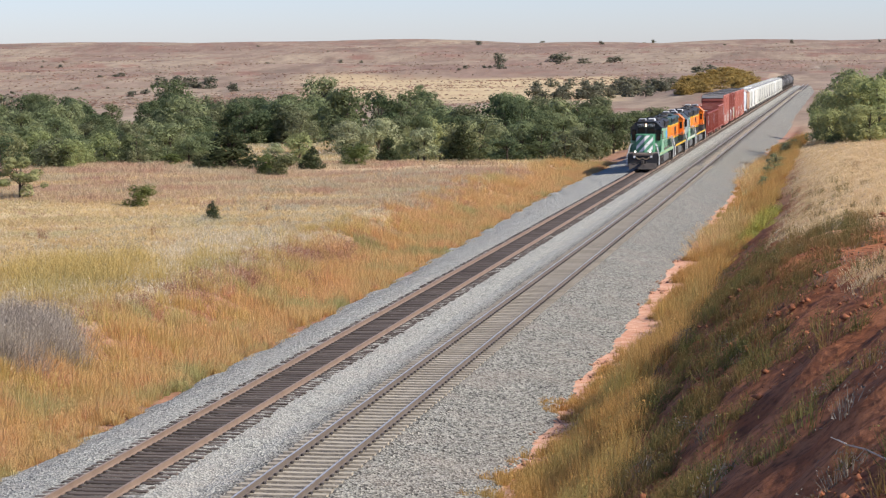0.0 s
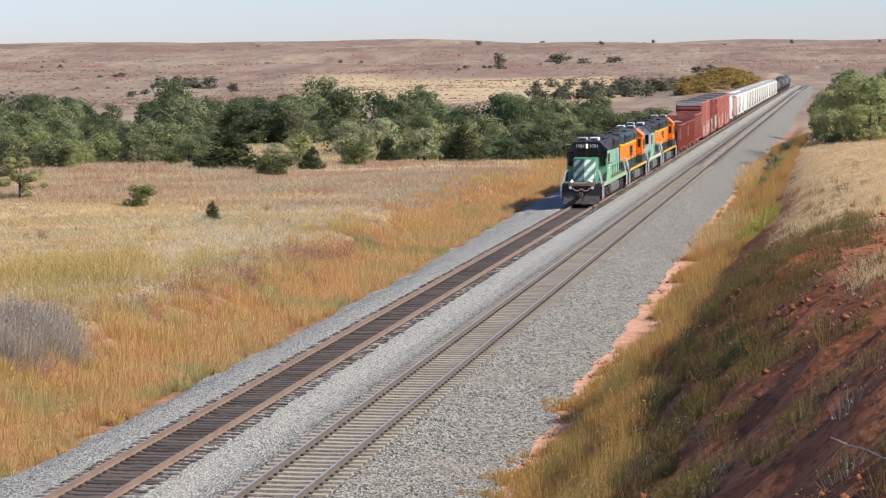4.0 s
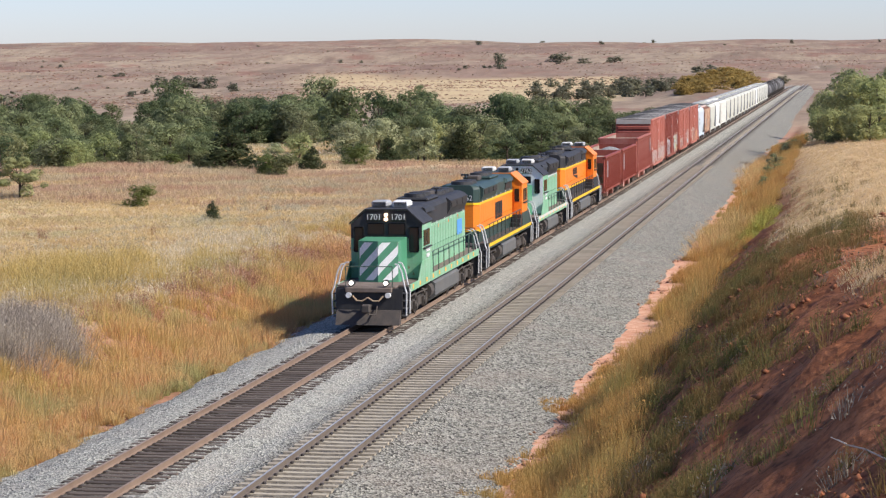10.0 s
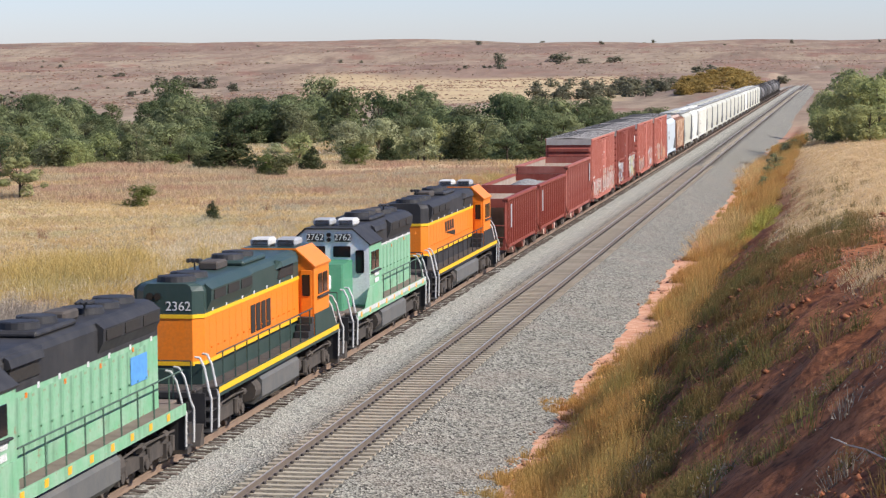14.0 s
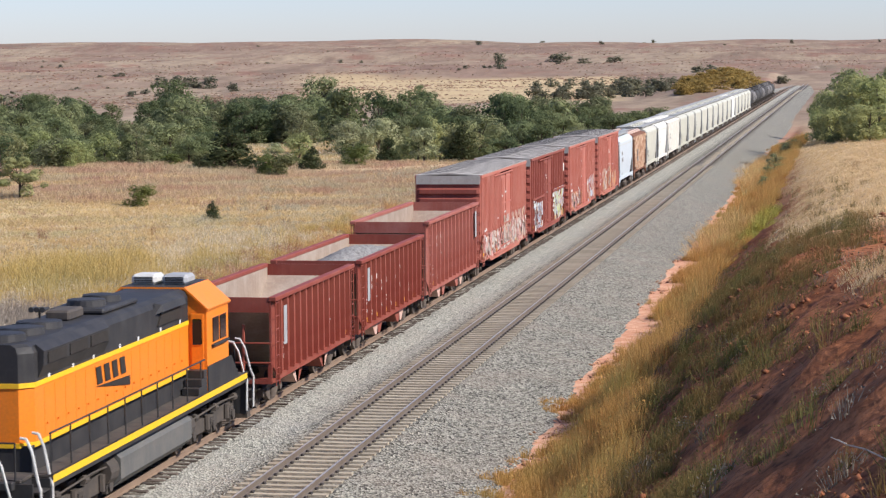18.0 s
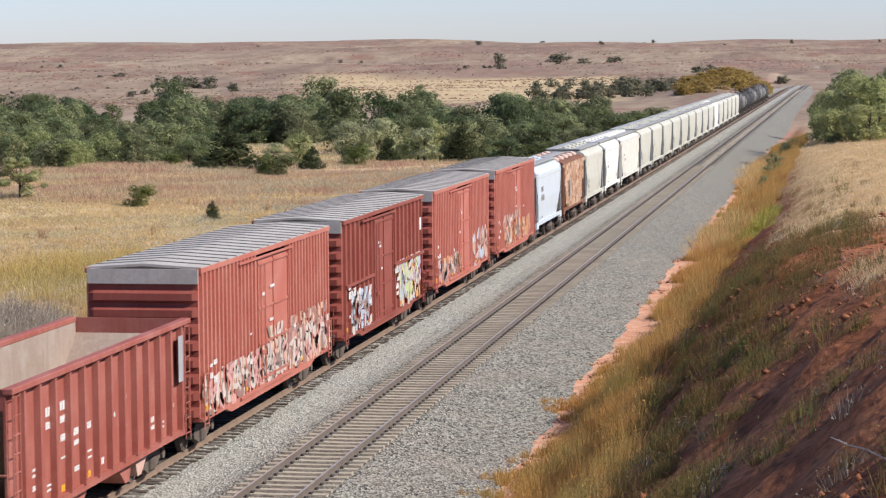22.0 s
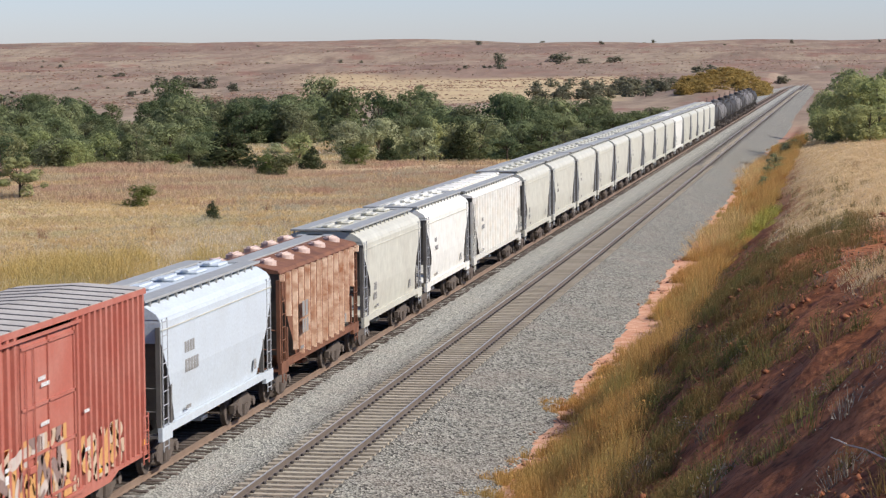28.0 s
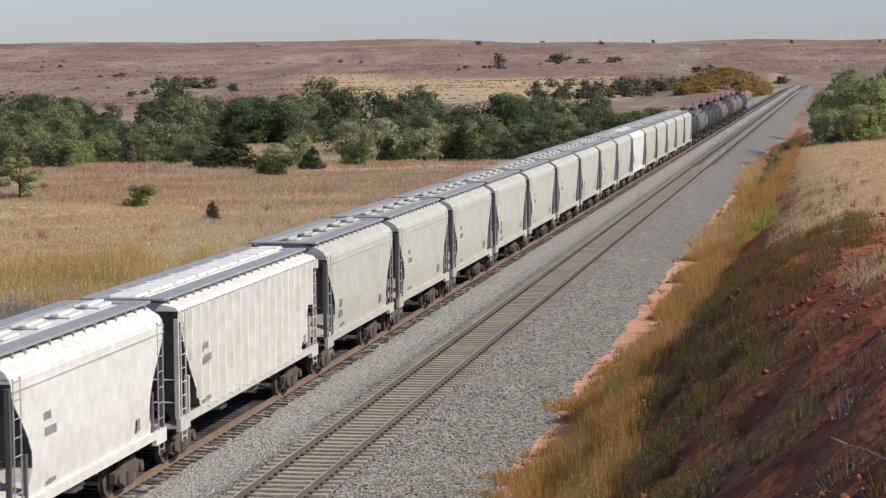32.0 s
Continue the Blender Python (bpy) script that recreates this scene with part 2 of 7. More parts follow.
WEED_GREY = plant("grey_scrub", [(0.24, 0.21, 0.165), (0.30, 0.26, 0.21), (0.17, 0.14, 0.11)], 0.8)
WEED_OLIVE = plant("olive_weeds", [(0.64, 0.40, 0.14), (0.60, 0.34, 0.11), (0.46, 0.37, 0.13), (0.56, 0.28, 0.11)], 1.9, 0.5, None, -2.2)
GOLDENROD = plant("goldenrod_leaves", [(0.46, 0.42, 0.09), (0.38, 0.38, 0.10), (0.52, 0.44, 0.12)], 1.0, 0.3, None, -2.2)
WEED_PINK = plant("pink_brown_weeds", [(0.58, 0.30, 0.20), (0.52, 0.25, 0.15), (0.56, 0.38, 0.26)], 1.6, 0.5, None, -2.4)
STRAW = plant("straw_grass", [(0.74, 0.575, 0.29), (0.66, 0.475, 0.225), (0.55, 0.49, 0.26), (0.80, 0.68, 0.42)], 8.0, 0.5, (0.80, 0.71, 0.56), -3.0)
PALE_STRAW = plant("pale_seed_heads", [(0.82, 0.72, 0.50), (0.76, 0.64, 0.42), (0.70, 0.62, 0.42)], 2.0, 0.5, (0.88, 0.82, 0.70), -2.4)
PINK_BRUSH = plant("pink_brown_brush", [(0.44, 0.235, 0.165), (0.38, 0.20, 0.13), (0.50, 0.30, 0.22)], 1.5, 0.4, None, -2.0)
CLOD = plain("pink_clay_clod", (0.44, 0.235, 0.15), 0.95, 0.0, 0.5, 0.25)
RED_CLOD = plain("red_clay_clod", (0.29, 0.105, 0.050), 0.95, 0.0, 0.5, 0.25)
DEAD_WOOD = plain("dead_wood", (0.50, 0.42, 0.34), 0.9)
HILL_STRAW = plant("hill_straw", [(0.72, 0.54, 0.30), (0.66, 0.47, 0.25), (0.60, 0.45, 0.26), (0.76, 0.60, 0.38)], 2.0, 0.5, (0.80, 0.67, 0.48), -3.0)
RUSSET = plant("russet_grass", [(0.66, 0.50, 0.31), (0.58, 0.36, 0.25), (0.63, 0.53, 0.34), (0.50, 0.45, 0.29)], 6.0, 0.45)
SAGE = plant("sage_weeds", [(0.60, 0.55, 0.39), (0.66, 0.58, 0.41), (0.54, 0.50, 0.36)], 3.0, 0.5)
MAUVE = plant("mauve_weeds", [(0.42, 0.355, 0.28), (0.48, 0.41, 0.325), (0.34, 0.28, 0.225)], 1.5)


# ---- mesh helpers ----
def part(name, bm, material, parent=None, label=""):
    me = bpy.data.meshes.new(name)
    bm.normal_update()
    bm.to_mesh(me)
    bm.free()
    me.materials.append(material)
    ob = new(name, me)
    ob.parent = parent
    if label:
        ob["label"] = label
    return ob


def again(ob, x=0.0, y=0.0, z=0.0, parent=None, turn=0.0):
    """Another object on the same mesh."""
    o = bpy.data.objects.new(ob.name.split(".")[0], ob.data)
    scene.collection.objects.link(o)
    o.parent = parent or ob.parent
    o.location = (x, y, z)
    o.rotation_euler = (0, 0, turn)
    return o


def empty(name, label, category, group="", kind=""):
    ob = new(name)
    ob.empty_display_size = 0.2
    return tagged(ob, label, category, group, kind)


def cuboid(bm, x0, x1, y0, y1, z0, z1):
    v = [bm.verts.new((x, y, z)) for z in (z0, z1) for y in (y0, y1) for x in (x0, x1)]
    for f in ((0, 2, 3, 1), (4, 5, 7, 6), (0, 1, 5, 4), (2, 6, 7, 3), (0, 4, 6, 2), (1, 3, 7, 5)):
        bm.faces.new([v[i] for i in f])
    return v


def soft_box(bm, x0, x1, y0, y1, z0, z1, r=0.03):
    """A box with its edges cut off."""
    v = cuboid(bm, x0, x1, y0, y1, z0, z1)
    es = list({e for w in v for e in w.link_edges})
    bmesh.ops.bevel(bm, geom=es, offset=r, segments=1, affect='EDGES')


def sweep(bm, outline, stations):
    """An outline of (x, z), counter-clockwise seen from -y, carried through stations (y, scale_x, shift_z) and capped."""
    rings = []
    for st in stations:
        y, sx, dz = (st + (1.0, 0.0))[:3] if len(st) < 3 else st
        rings.append([bm.verts.new((x * sx, y, z + dz)) for x, z in outline])
    n = len(outline)
    for a, b in zip(rings, rings[1:]):
        for i in range(n):
            j = (i + 1) % n
            bm.faces.new((a[i], a[j], b[j], b[i]))
    bm.faces.new(rings[0][::-1])
    bm.faces.new(rings[-1])


def prism(bm, outline, y0, y1):
    sweep(bm, outline, [(y0, 1.0, 0.0), (y1, 1.0, 0.0)])


def side_plate(bm, outline, x0, x1):
    """An outline of (y, z) given thickness across the track."""
    a = [bm.verts.new((x0, y, z)) for y, z in outline]
    b = [bm.verts.new((x1, y, z)) for y, z in outline]
    n = len(outline)
    for i in range(n):
        j = (i + 1) % n
        bm.faces.new((a[i], a[j], b[j], b[i]))
    bm.faces.new(a[::-1])
    bm.faces.new(b)


def rod(bm, a, b, r, sides=6, r2=None):
    a, b = Vector(a), Vector(b)
    q = (b - a).to_track_quat("Z", "Y")
    rings = []
    for p, rad in ((a, r), (b, r if r2 is None else r2)):
        rings.append([bm.verts.new(p + q @ Vector((math.cos(k * math.tau / sides) * rad, math.sin(k * math.tau / sides) * rad, 0))) for k in range(sides)])
    for k in range(sides):
        j = (k + 1) % sides
        bm.faces.new((rings[0][k], rings[0][j], rings[1][j], rings[1][k]))
    bm.faces.new(rings[0][::-1])
    bm.faces.new(rings[1])


def pipe(bm, points, r, sides=5):
    for a, b in zip(points, points[1:]):
        rod(bm, a, b, r, sides)


def array_mesh(name, verts, faces, material):
    """A mesh from numpy arrays; faces all have the same number of corners."""
    me = bpy.data.meshes.new(name)
    n, k = faces.shape
    me.vertices.add(len(verts))
    me.vertices.foreach_set("co", verts.astype(np.float32).ravel())
    me.loops.add(n * k)
    me.loops.foreach_set("vertex_index", faces.astype(np.int32).ravel())
    me.polygons.add(n)
    me.polygons.foreach_set("loop_start", np.arange(0, n * k, k, dtype=np.int32))
    me.update(calc_edges=True)
    me.materials.append(material)
    return me


# ---- terrain ----
rng = np.random.default_rng(7)
WAVES = [(rng.uniform(0, math.tau), rng.uniform(0, math.tau)) for _ in range(24)]


def roll(x, y, size):
    """Smooth uneven ground of about unit height."""
    s = 0
    for k, (a, b) in enumerate(WAVES[:7]):
        w = math.tau / (size * (0.55 + 0.17 * k))
        s = s + np.sin((x * math.cos(b) + y * math.sin(b)) * w + a) / (1.4 + 0.25 * k)
    return s / 2.2


FIELD_Y = [-200, 60, 130, 190, 226, 242, 264, 300, 400, 600, 1000, 1500, 2500, 3400, 4600]
FIELD_Z = [0.7, 0.55, 0.5, 0.4, 0.2, -0.4, -1.3, -2.6, -4.0, -2.5, 1.5, 8.0, 25.0, 38.0, 40.0]
HILL_Y = [-200, 15, 30, 50, 70, 100, 150, 200, 260, 330, 400]
HILL_Z = [9.2, 9.2, 7.8, 6.2, 5.0, 4.0, 3.2, 2.6, 1.4, 0.0, -1.0]


def smooth(a, b, v):
    s = np.clip((v - a) / (b - a), 0, 1)
    return s * s * (3 - 2 * s)


def widen(y):
    """The shoulder of the older track's bed grows wider further down the line."""
    return 1.7 * smooth(95, 205, y)


def ground_z(x, y):
    x, y = np.asarray(x, float), np.asarray(y, float)
    field = np.interp(y, FIELD_Y, FIELD_Z) + roll(x, y, 60.0) * 0.25 + roll(x + 90, y, 420.0) * 4.0 * smooth(450, 1400, y) + roll(x, y + 50, 900.0) * 5.0 * smooth(1200, 2600, y)
    # low ridges that hide the ground behind them
    open_land = np.maximum(smooth(-70, -170, x), smooth(1150, 1400, y)) * smooth(620, 900, y) * (1 - smooth(2300, 2900, y))
    field = field + (roll(x * 0.55 + 30, y * 1.25, 300.0) * 2.6 + roll(x * 0.8, y + 77, 120.0) * 0.8) * open_land
    d = -22.6 - widen(y) - x
    bank = smooth(2.2, 7.5, d + roll(x * 0.2, y, 14.0) * 0.9)
    left = -0.8 - 0.25 * smooth(0.0, 1.5, d) + (field + 1.05) * bank
    left = left + roll(x, y, 3.1) * 0.09 * smooth(1.0, 3.0, d)
    e = x + 8.9
    steep = 0.83 + 0.30 * smooth(22, 4, y) - 0.20 * smooth(85, 150, y)
    cut = -0.8 + steep * np.maximum(e - 1.6 - roll(y, y * 0, 17.0) * 0.7, 0) + 0.1 * smooth(0, 2, e)
    top = np.interp(y, HILL_Y, HILL_Z) + 0.05 * np.maximum(e - 8, 0)
    k = 0.7
    hill = -k * np.log(np.exp(-cut / k) + np.exp(-np.maximum(top, -0.8) / k))
    gully = (roll(x * 2.0, y, 3.3) * 0.16 + roll(x * 0.4, y, 2.3) * 0.10 + roll(x, y * 1.3 + 9, 1.5) * 0.06) * smooth(0.8, 3.0, e)
    far = smooth(300, 460, y)
    right = (hill + gully) * (1 - far) + far * (-0.8 + (field + 0.8) * smooth(3, 30, e))
    z = np.where(d > 0, left, np.where(x > -8.9, right, -0.85))
    knoll = 6.0 * np.exp(-((x + 37) / 14) ** 2 - ((y - 735) / 75) ** 2) * smooth(-22.5, -31, x)
    z = z + knoll
    z = z + (field - z) * smooth(860, 1150, y) - 8.0 * smooth(-1500, 0, x) * smooth(1700, 3100, y)
    return z


def build_ground():
    def spread(near, far, step, growth):
        out, s = [near], step
        while abs(out[-1]) < far:
            s *= growth
            out.append(out[-1] + math.copysign(s, near) if near else out[-1] + s)
        return out
    mid = list(np.arange(-40, 8.01, 0.6))
    leftward = [-40.0]
    s = 0.7
    while leftward[-1] > -2600:
        leftward.append(leftward[-1] - s)
        s *= 1.045
    rightward = [8.0]
    s = 0.8
    while rightward[-1] < 900:
        rightward.append(rightward[-1] + s)
        s *= 1.09
    xs = np.array(leftward[:0:-1] + mid + rightward[1:])
    ys = [-120.0]
    while ys[-1] < 4600:
        ys.append(ys[-1] + (8.0 if ys[-1] < 15 else max(0.7, ys[-1] * 0.011)))
    ys = np.array(ys)
    X, Y = np.meshgrid(xs, ys)
    Z = ground_z(X, Y)
    verts = np.stack([X.ravel(), Y.ravel(), Z.ravel()], 1)
    w = len(xs)
    i = (np.arange(len(ys) - 1)[:, None] * w + np.arange(w - 1)[None, :]).ravel()
    faces = np.stack([i, i + 1, i + w + 1, i + w], 1)
    me = array_mesh("ground", verts, faces, GROUND)
    me.shade_smooth()
    tagged(new("ground", me), "rolling red-earth prairie under dry autumn grass", "ground", kind="structure")


build_ground()


# ---- the two tracks ----
def build_ballast():
    prof = [(-23.1, -1.02), (-22.3, -0.66), (-21.3, -0.34), (-20.35, -0.20), (-19.55, -0.18), (-19.2, -0.20), (TRACK_L, -0.21), (-18.0, -0.20), (-17.65, -0.18), (-17.0, -0.20), (-16.3, -0.30),
            (-15.6, -0.25), (-15.3, -0.215), (TRACK_R, -0.235), (-12.65, -0.215), (-11.7, -0.40), (-10.4, -0.62), (-9.3, -0.78), (-8.3, -1.0)]
    px, pz = zip(*prof)
    xs = np.arange(-23.1, -8.25, 0.12)
    ys = [-40.0]
    while ys[-1] < 1050:
        ys.append(ys[-1] + (2.0 if ys[-1] < 44 else 0.16 if ys[-1] < 120 else ys[-1] * 0.005))
    ys = np.array(ys)
    X, Y = np.meshgrid(xs, ys)
    Z = np.interp(X, px, pz) + rng.uniform(-0.020, 0.020, X.shape) * (1 - 0.6 * smooth(180, 230, Y)) + roll(X, Y, 1.7) * 0.02 * (1 - smooth(180, 230, Y))
    X = X - widen(Y) * smooth(-20.6, -22.6, X)
    edge = smooth(-11.5, -9.0, X)
    Z = Z + edge * roll(Y, X * 0, 9.0) * 0.10 + smooth(-21.6, -22.8, X) * (roll(Y, X * 0 + 3, 5.0) * 0.12 + roll(Y, X, 1.6) * 0.06) - smooth(700, 1050, Y) * 0.9
    verts = np.stack([X.ravel() + rng.uniform(-0.03, 0.03, X.size), Y.ravel(), Z.ravel()], 1)
    w = len(xs)
    i = (np.arange(len(ys) - 1)[:, None] * w + np.arange(w - 1)[None, :]).ravel()
    faces = np.stack([i, i + 1, i + w + 1, i + w], 1)
    tagged(new("ballast_bed", array_mesh("ballast_bed", verts, faces, BALLAST)), "pale grey crushed stone bed beneath the two tracks", "ballast", kind="structure")


build_ballast()
RAIL_FROM, RAIL_TO = -30.0, 900.0
RAIL_SHAPE = [(-0.07, -0.172), (0.07, -0.172), (0.07, -0.158), (0.014, -0.14), (0.012, -0.05), (0.036, -0.035), (0.036, -0.004), (0.028, 0.0), (-0.028, 0.0), (-0.036, -0.004), (-0.036, -0.035), (-0.012, -0.05), (-0.014, -0.14), (-0.07, -0.158)]


def build_track(x, wooden):
    tr = empty("railway_track", "older track on dark creosoted wooden ties" if wooden else "newer track on pale concrete ties", "railway track", "parallel tracks", "structure")
    tr.location = (x, 0, 0)
    for s in (-0.755, 0.755):
        bm = bmesh.new()
        prism(bm, [(a + s, b) for a, b in RAIL_SHAPE], RAIL_FROM, RAIL_TO)
        rail = part("rail", bm, RUSTY_RAIL if wooden else RAIL, tr, "rusty tan steel rail" if wooden else "brown steel rail with a polished head")
        rail.data.materials.append(RUSTY_RAIL if wooden else RAIL_HEAD)
        for f in rail.data.polygons:
            f.material_index = int(abs(f.normal[2]) > 0.9 and f.center[2] > -0.01)
    pitch = 0.50 if wooden else 0.61
    half, wide = (1.30, 0.115) if wooden else (1.29, 0.125)
    material = WOOD_TIE if wooden else CONCRETE_TIE
    shapes = []
    for k in range(4):
        bm = bmesh.new()
        if wooden:
            soft_box(bm, -half + rng.uniform(-.05, .05), half + rng.uniform(-.05, .05), -wide, wide, -0.40, -0.165 + rng.uniform(-.012, .008), 0.012)
        else:
            side = [(-wide - 0.02, -0.40), (wide + 0.02, -0.40), (wide, -0.165), (-wide, -0.165)]
            rows = [(-half, 0.0), (-0.95, 0.0), (-0.35, -0.018), (0.35, -0.018), (0.95, 0.0), (half, 0.0)]
            rings = [[bm.verts.new((sx, yy, zz + (dz if zz > -0.3 else 0))) for yy, zz in side] for sx, dz in rows]
            for a, b in zip(rings, rings[1:]):
                for i in range(4):
                    j = (i + 1) % 4
                    bm.faces.new((a[i], a[j], b[j], b[i]))
            bm.faces.new(rings[0][::-1])
            bm.faces.new(rings[-1])
        me = bpy.data.meshes.new("tie")
        bm.to_mesh(me)
        bm.free()
        me.materials.append(material)
        shapes.append(me)
    y, count = 50.0, 0
    while count < 300:
        o = new("tie", shapes[count % 4])
        o.parent = tr
        o.location = (rng.uniform(-.03, .03) if wooden else rng.uniform(-.008, .008), y + rng.uniform(-.03, .03) * wooden, 0)
        o.rotation_euler = (0, 0, rng.uniform(-.012, .012) if wooden else 0)
        y += pitch
        count += 1
    # the rest of the ties, before and beyond
    spots = np.concatenate([np.arange(20, 49.9, pitch), np.arange(y, 760, pitch)])
    n = len(spots)
    base = np.array([(sx * (half if wooden else 0.98), sy * wide, z) for z in (-0.35, -0.172 if wooden else -0.226) for sy in (-1, 1) for sx in (-1, 1)])
    verts = (base[None] + np.stack([np.zeros(n), spots, np.zeros(n)], 1)[:, None]).reshape(-1, 3)
    quad = np.array([(4, 5, 7, 6), (0, 1, 5, 4), (2, 6, 7, 3), (0, 4, 6, 2), (1, 3, 7, 5)])
    faces = (quad[None] + (np.arange(n) * 8)[:, None, None]).reshape(-1, 4)
    rest = new("tie_rows", array_mesh("tie_rows", verts, faces, material))
    rest.parent = tr
    tagged(rest, kind="stuff")
    # clips or tie plates beside each rail
    spots = np.arange(50.0, 700.0, pitch)
    offs = [s + q for s in (-0.755, 0.755) for q in (-0.125, 0.125)]
    base = np.array([(sx * (0.05 if wooden else 0.04), sy * (0.09 if wooden else 0.06), z) for z in (-0.17, -0.15 if wooden else -0.115) for sy in (-1, 1) for sx in (-1, 1)])
    pts = np.array([(ox, yy, 0) for ox in offs for yy in spots])
    verts = (base[None] + pts[:, None]).reshape(-1, 3)
    faces = (quad[None] + (np.arange(len(pts)) * 8)[:, None, None]).reshape(-1, 4)
    clips = new("rail_clips", array_mesh("rail_clips", verts, faces, CLIP))
    clips.parent = tr
    tagged(clips, kind="stuff")


build_track(TRACK_L, True)
build_track(TRACK_R, False)


# ---- trees and bushes ----
def tree_shape(name, seed, leaf, leaves, size, form, label, category):
    """One plant of unit height, with a trunk, limbs and an uneven crown of leaf clumps. Its radius is about half its height."""
    r = np.random.default_rng(seed)
    thing = empty(name, label, category)
    lobes = []
    if form == "cedar":
        for k in range(16):
            h = 0.08 + 0.86 * k / 15
            for a in range(3 if k < 13 else 1):
                ang = r.uniform(0, math.tau)
                reach = 0.30 * (1 - h) ** 0.8 * r.uniform(0.55, 1.05)
                lobes.append((math.cos(ang) * reach, math.sin(ang) * reach, h, 0.05 + 0.15 * (1 - h)))
    elif form == "bush":
        for k in range(22):
            ang, h = r.uniform(0, math.tau), 0.05 + 0.72 * r.uniform(0, 1) ** 1.25
            reach = 0.40 * math.sqrt(max(0.0, 1 - (h / 0.92) ** 2)) * r.uniform(0.35, 1.0)
            lobes.append((math.cos(ang) * reach, math.sin(ang) * reach, h, r.uniform(0.12, 0.19)))
    elif form == "open":
        for k in range(24):
            h = r.uniform(0.18, 0.94)
            ang, reach = r.uniform(0, math.tau), 0.58 * math.sqrt(r.uniform(0.05, 1)) * (1.1 - 0.7 * h)
            lobes.append((math.cos(ang) * reach, math.sin(ang) * reach, h, r.uniform(0.07, 0.13)))
    elif form == "full":
        for k in range(20):
            h = r.uniform(0.08, 0.84)
            ang, reach = r.uniform(0, math.tau), 0.38 * math.sqrt(max(0.0, 1 - ((h - 0.32) / 0.62) ** 2)) * r.uniform(0.3, 1.0)
            lobes.append((math.cos(ang) * reach, math.sin(ang) * reach, h, r.uniform(0.11, 0.18)))
    else:
        for k in range(30):
            ang, h = r.uniform(0, math.tau), r.uniform(0.10, 0.88)
            reach = 0.42 * math.sqrt(max(0.0, 1 - ((h - 0.40) / 0.60) ** 2)) * r.uniform(0.25, 1.0)
            lobes.append((math.cos(ang) * reach, math.sin(ang) * reach, h, r.uniform(0.09, 0.18)))
    bm = bmesh.new()
    rod(bm, (0, 0, -0.06), (0.01, 0, 0.35), 0.028, 7, 0.02)
    rod(bm, (0.01, 0, 0.35), (0.0, 0.02, 0.72), 0.02, 6, 0.008)
    for x, y, z, s in lobes[::2]:
        rod(bm, (0.005, 0, max(0.12, z * 0.55)), (x, y, z), 0.010, 4, 0.003)
    part("trunk", bm, BARK, thing, "grey-brown trunk and limbs")
    weight = np.array([s ** 2 for *_, s in lobes])
    pick = r.choice(len(lobes), leaves, p=weight / weight.sum())
    lo = np.array(lobes)[pick]
    v = r.normal(size=(leaves, 3))
    v /= np.linalg.norm(v, axis=1)[:, None]
    u = r.uniform(0, 1, leaves)
    dist = np.where(u < 0.28, r.uniform(0.80, 0.88, leaves), np.where(u < 0.90, r.uniform(0.93, 1.03, leaves), r.uniform(0.98, 1.18, leaves)))
    c = lo[:, :3] + v * (lo[:, 3] * dist)[:, None] * np.array([1.1, 1.1, 0.85])
    c[:, 2] = np.maximum(c[:, 2], 0.03)
    facing = v * 1.0 + r.normal(size=(leaves, 3)) * 0.22 + np.array([0, 0, 0.25])
    a = np.cross(facing, r.normal(size=(leaves, 3)))
    a /= np.linalg.norm(a, axis=1)[:, None]
    b = np.cross(facing, a)
    b /= np.linalg.norm(b, axis=1)[:, None]
    s = size * r.uniform(0.55, 1.25, leaves)[:, None] * np.where(u < 0.28, 2.0, 0.92)[:, None]
    verts = np.stack([c - a * s, c - b * s * 0.55, c + a * s, c + b * s * 0.6], 1).reshape(-1, 3)
    faces = np.arange(leaves * 4).reshape(-1, 4)
    crown = new("crown", array_mesh("crown", verts, faces, leaf))
    crown.parent = thing
    return thing


COTTON = [tree_shape("tree", 10 + k, LEAF_DARK, 3200, 0.0195, "tree", "dark green cottonwood tree in the creek bottom", "tree") for k in range(4)]
ELM = [tree_shape("tree", 30 + k, LEAF_LIGHT, 3200, 0.0195, "tree", "grey-green elm tree with a loose crown", "tree") for k in range(3)]
CEDAR = [tree_shape("cedar_tree", 50 + k, LEAF_DEEP, 4200, 0.018, "cedar", "dark green red-cedar growing in the dry meadow", "tree") for k in range(3)]
JUNIPER = [tree_shape("juniper_bush", 60 + k, LEAF_CEDAR, 4200, 0.020, "bush", "round green juniper bush in the dry meadow", "bush") for k in range(2)]
FULL = [tree_shape("tree", 64 + k, LEAF_FRESH, 3800, 0.018, "full", "light green tree with branches down to the ground", "tree") for k in range(3)]
BUSH = [tree_shape("bush", 70 + k, LEAF_DARK, 1800, 0.025, "bush", "dark green leafy bush in dry grass", "bush") for k in range(3)]
PALE_BUSH = [tree_shape("bush", 80 + k, LEAF_LIGHT, 1800, 0.025, "bush", "dusty olive-green bush with small leaves", "bush") for k in range(2)]
WILLOW = [tree_shape("bush", 120 + k, LEAF_PALE, 4600, 0.0165, "full", "pale grey-green bushy willow at the meadow edge", "bush") for k in range(2)]
GOLD = [tree_shape("bush", 90 + k, LEAF_GOLD, 600, 0.042, "bush", "golden yellow autumn thicket bush on a knoll", "bush") for k in range(2)]
FAR = [tree_shape("bush", 100 + k, LEAF_HAZED, 700, 0.040, "bush", "dark green bushy tree far off", "bush") for k in range(3)]
OPEN = [tree_shape("tree", 95, LEAF_FRESH, 3000, 0.022, "open", "small open-crowned tree with thin foliage", "tree")]
USED = set()


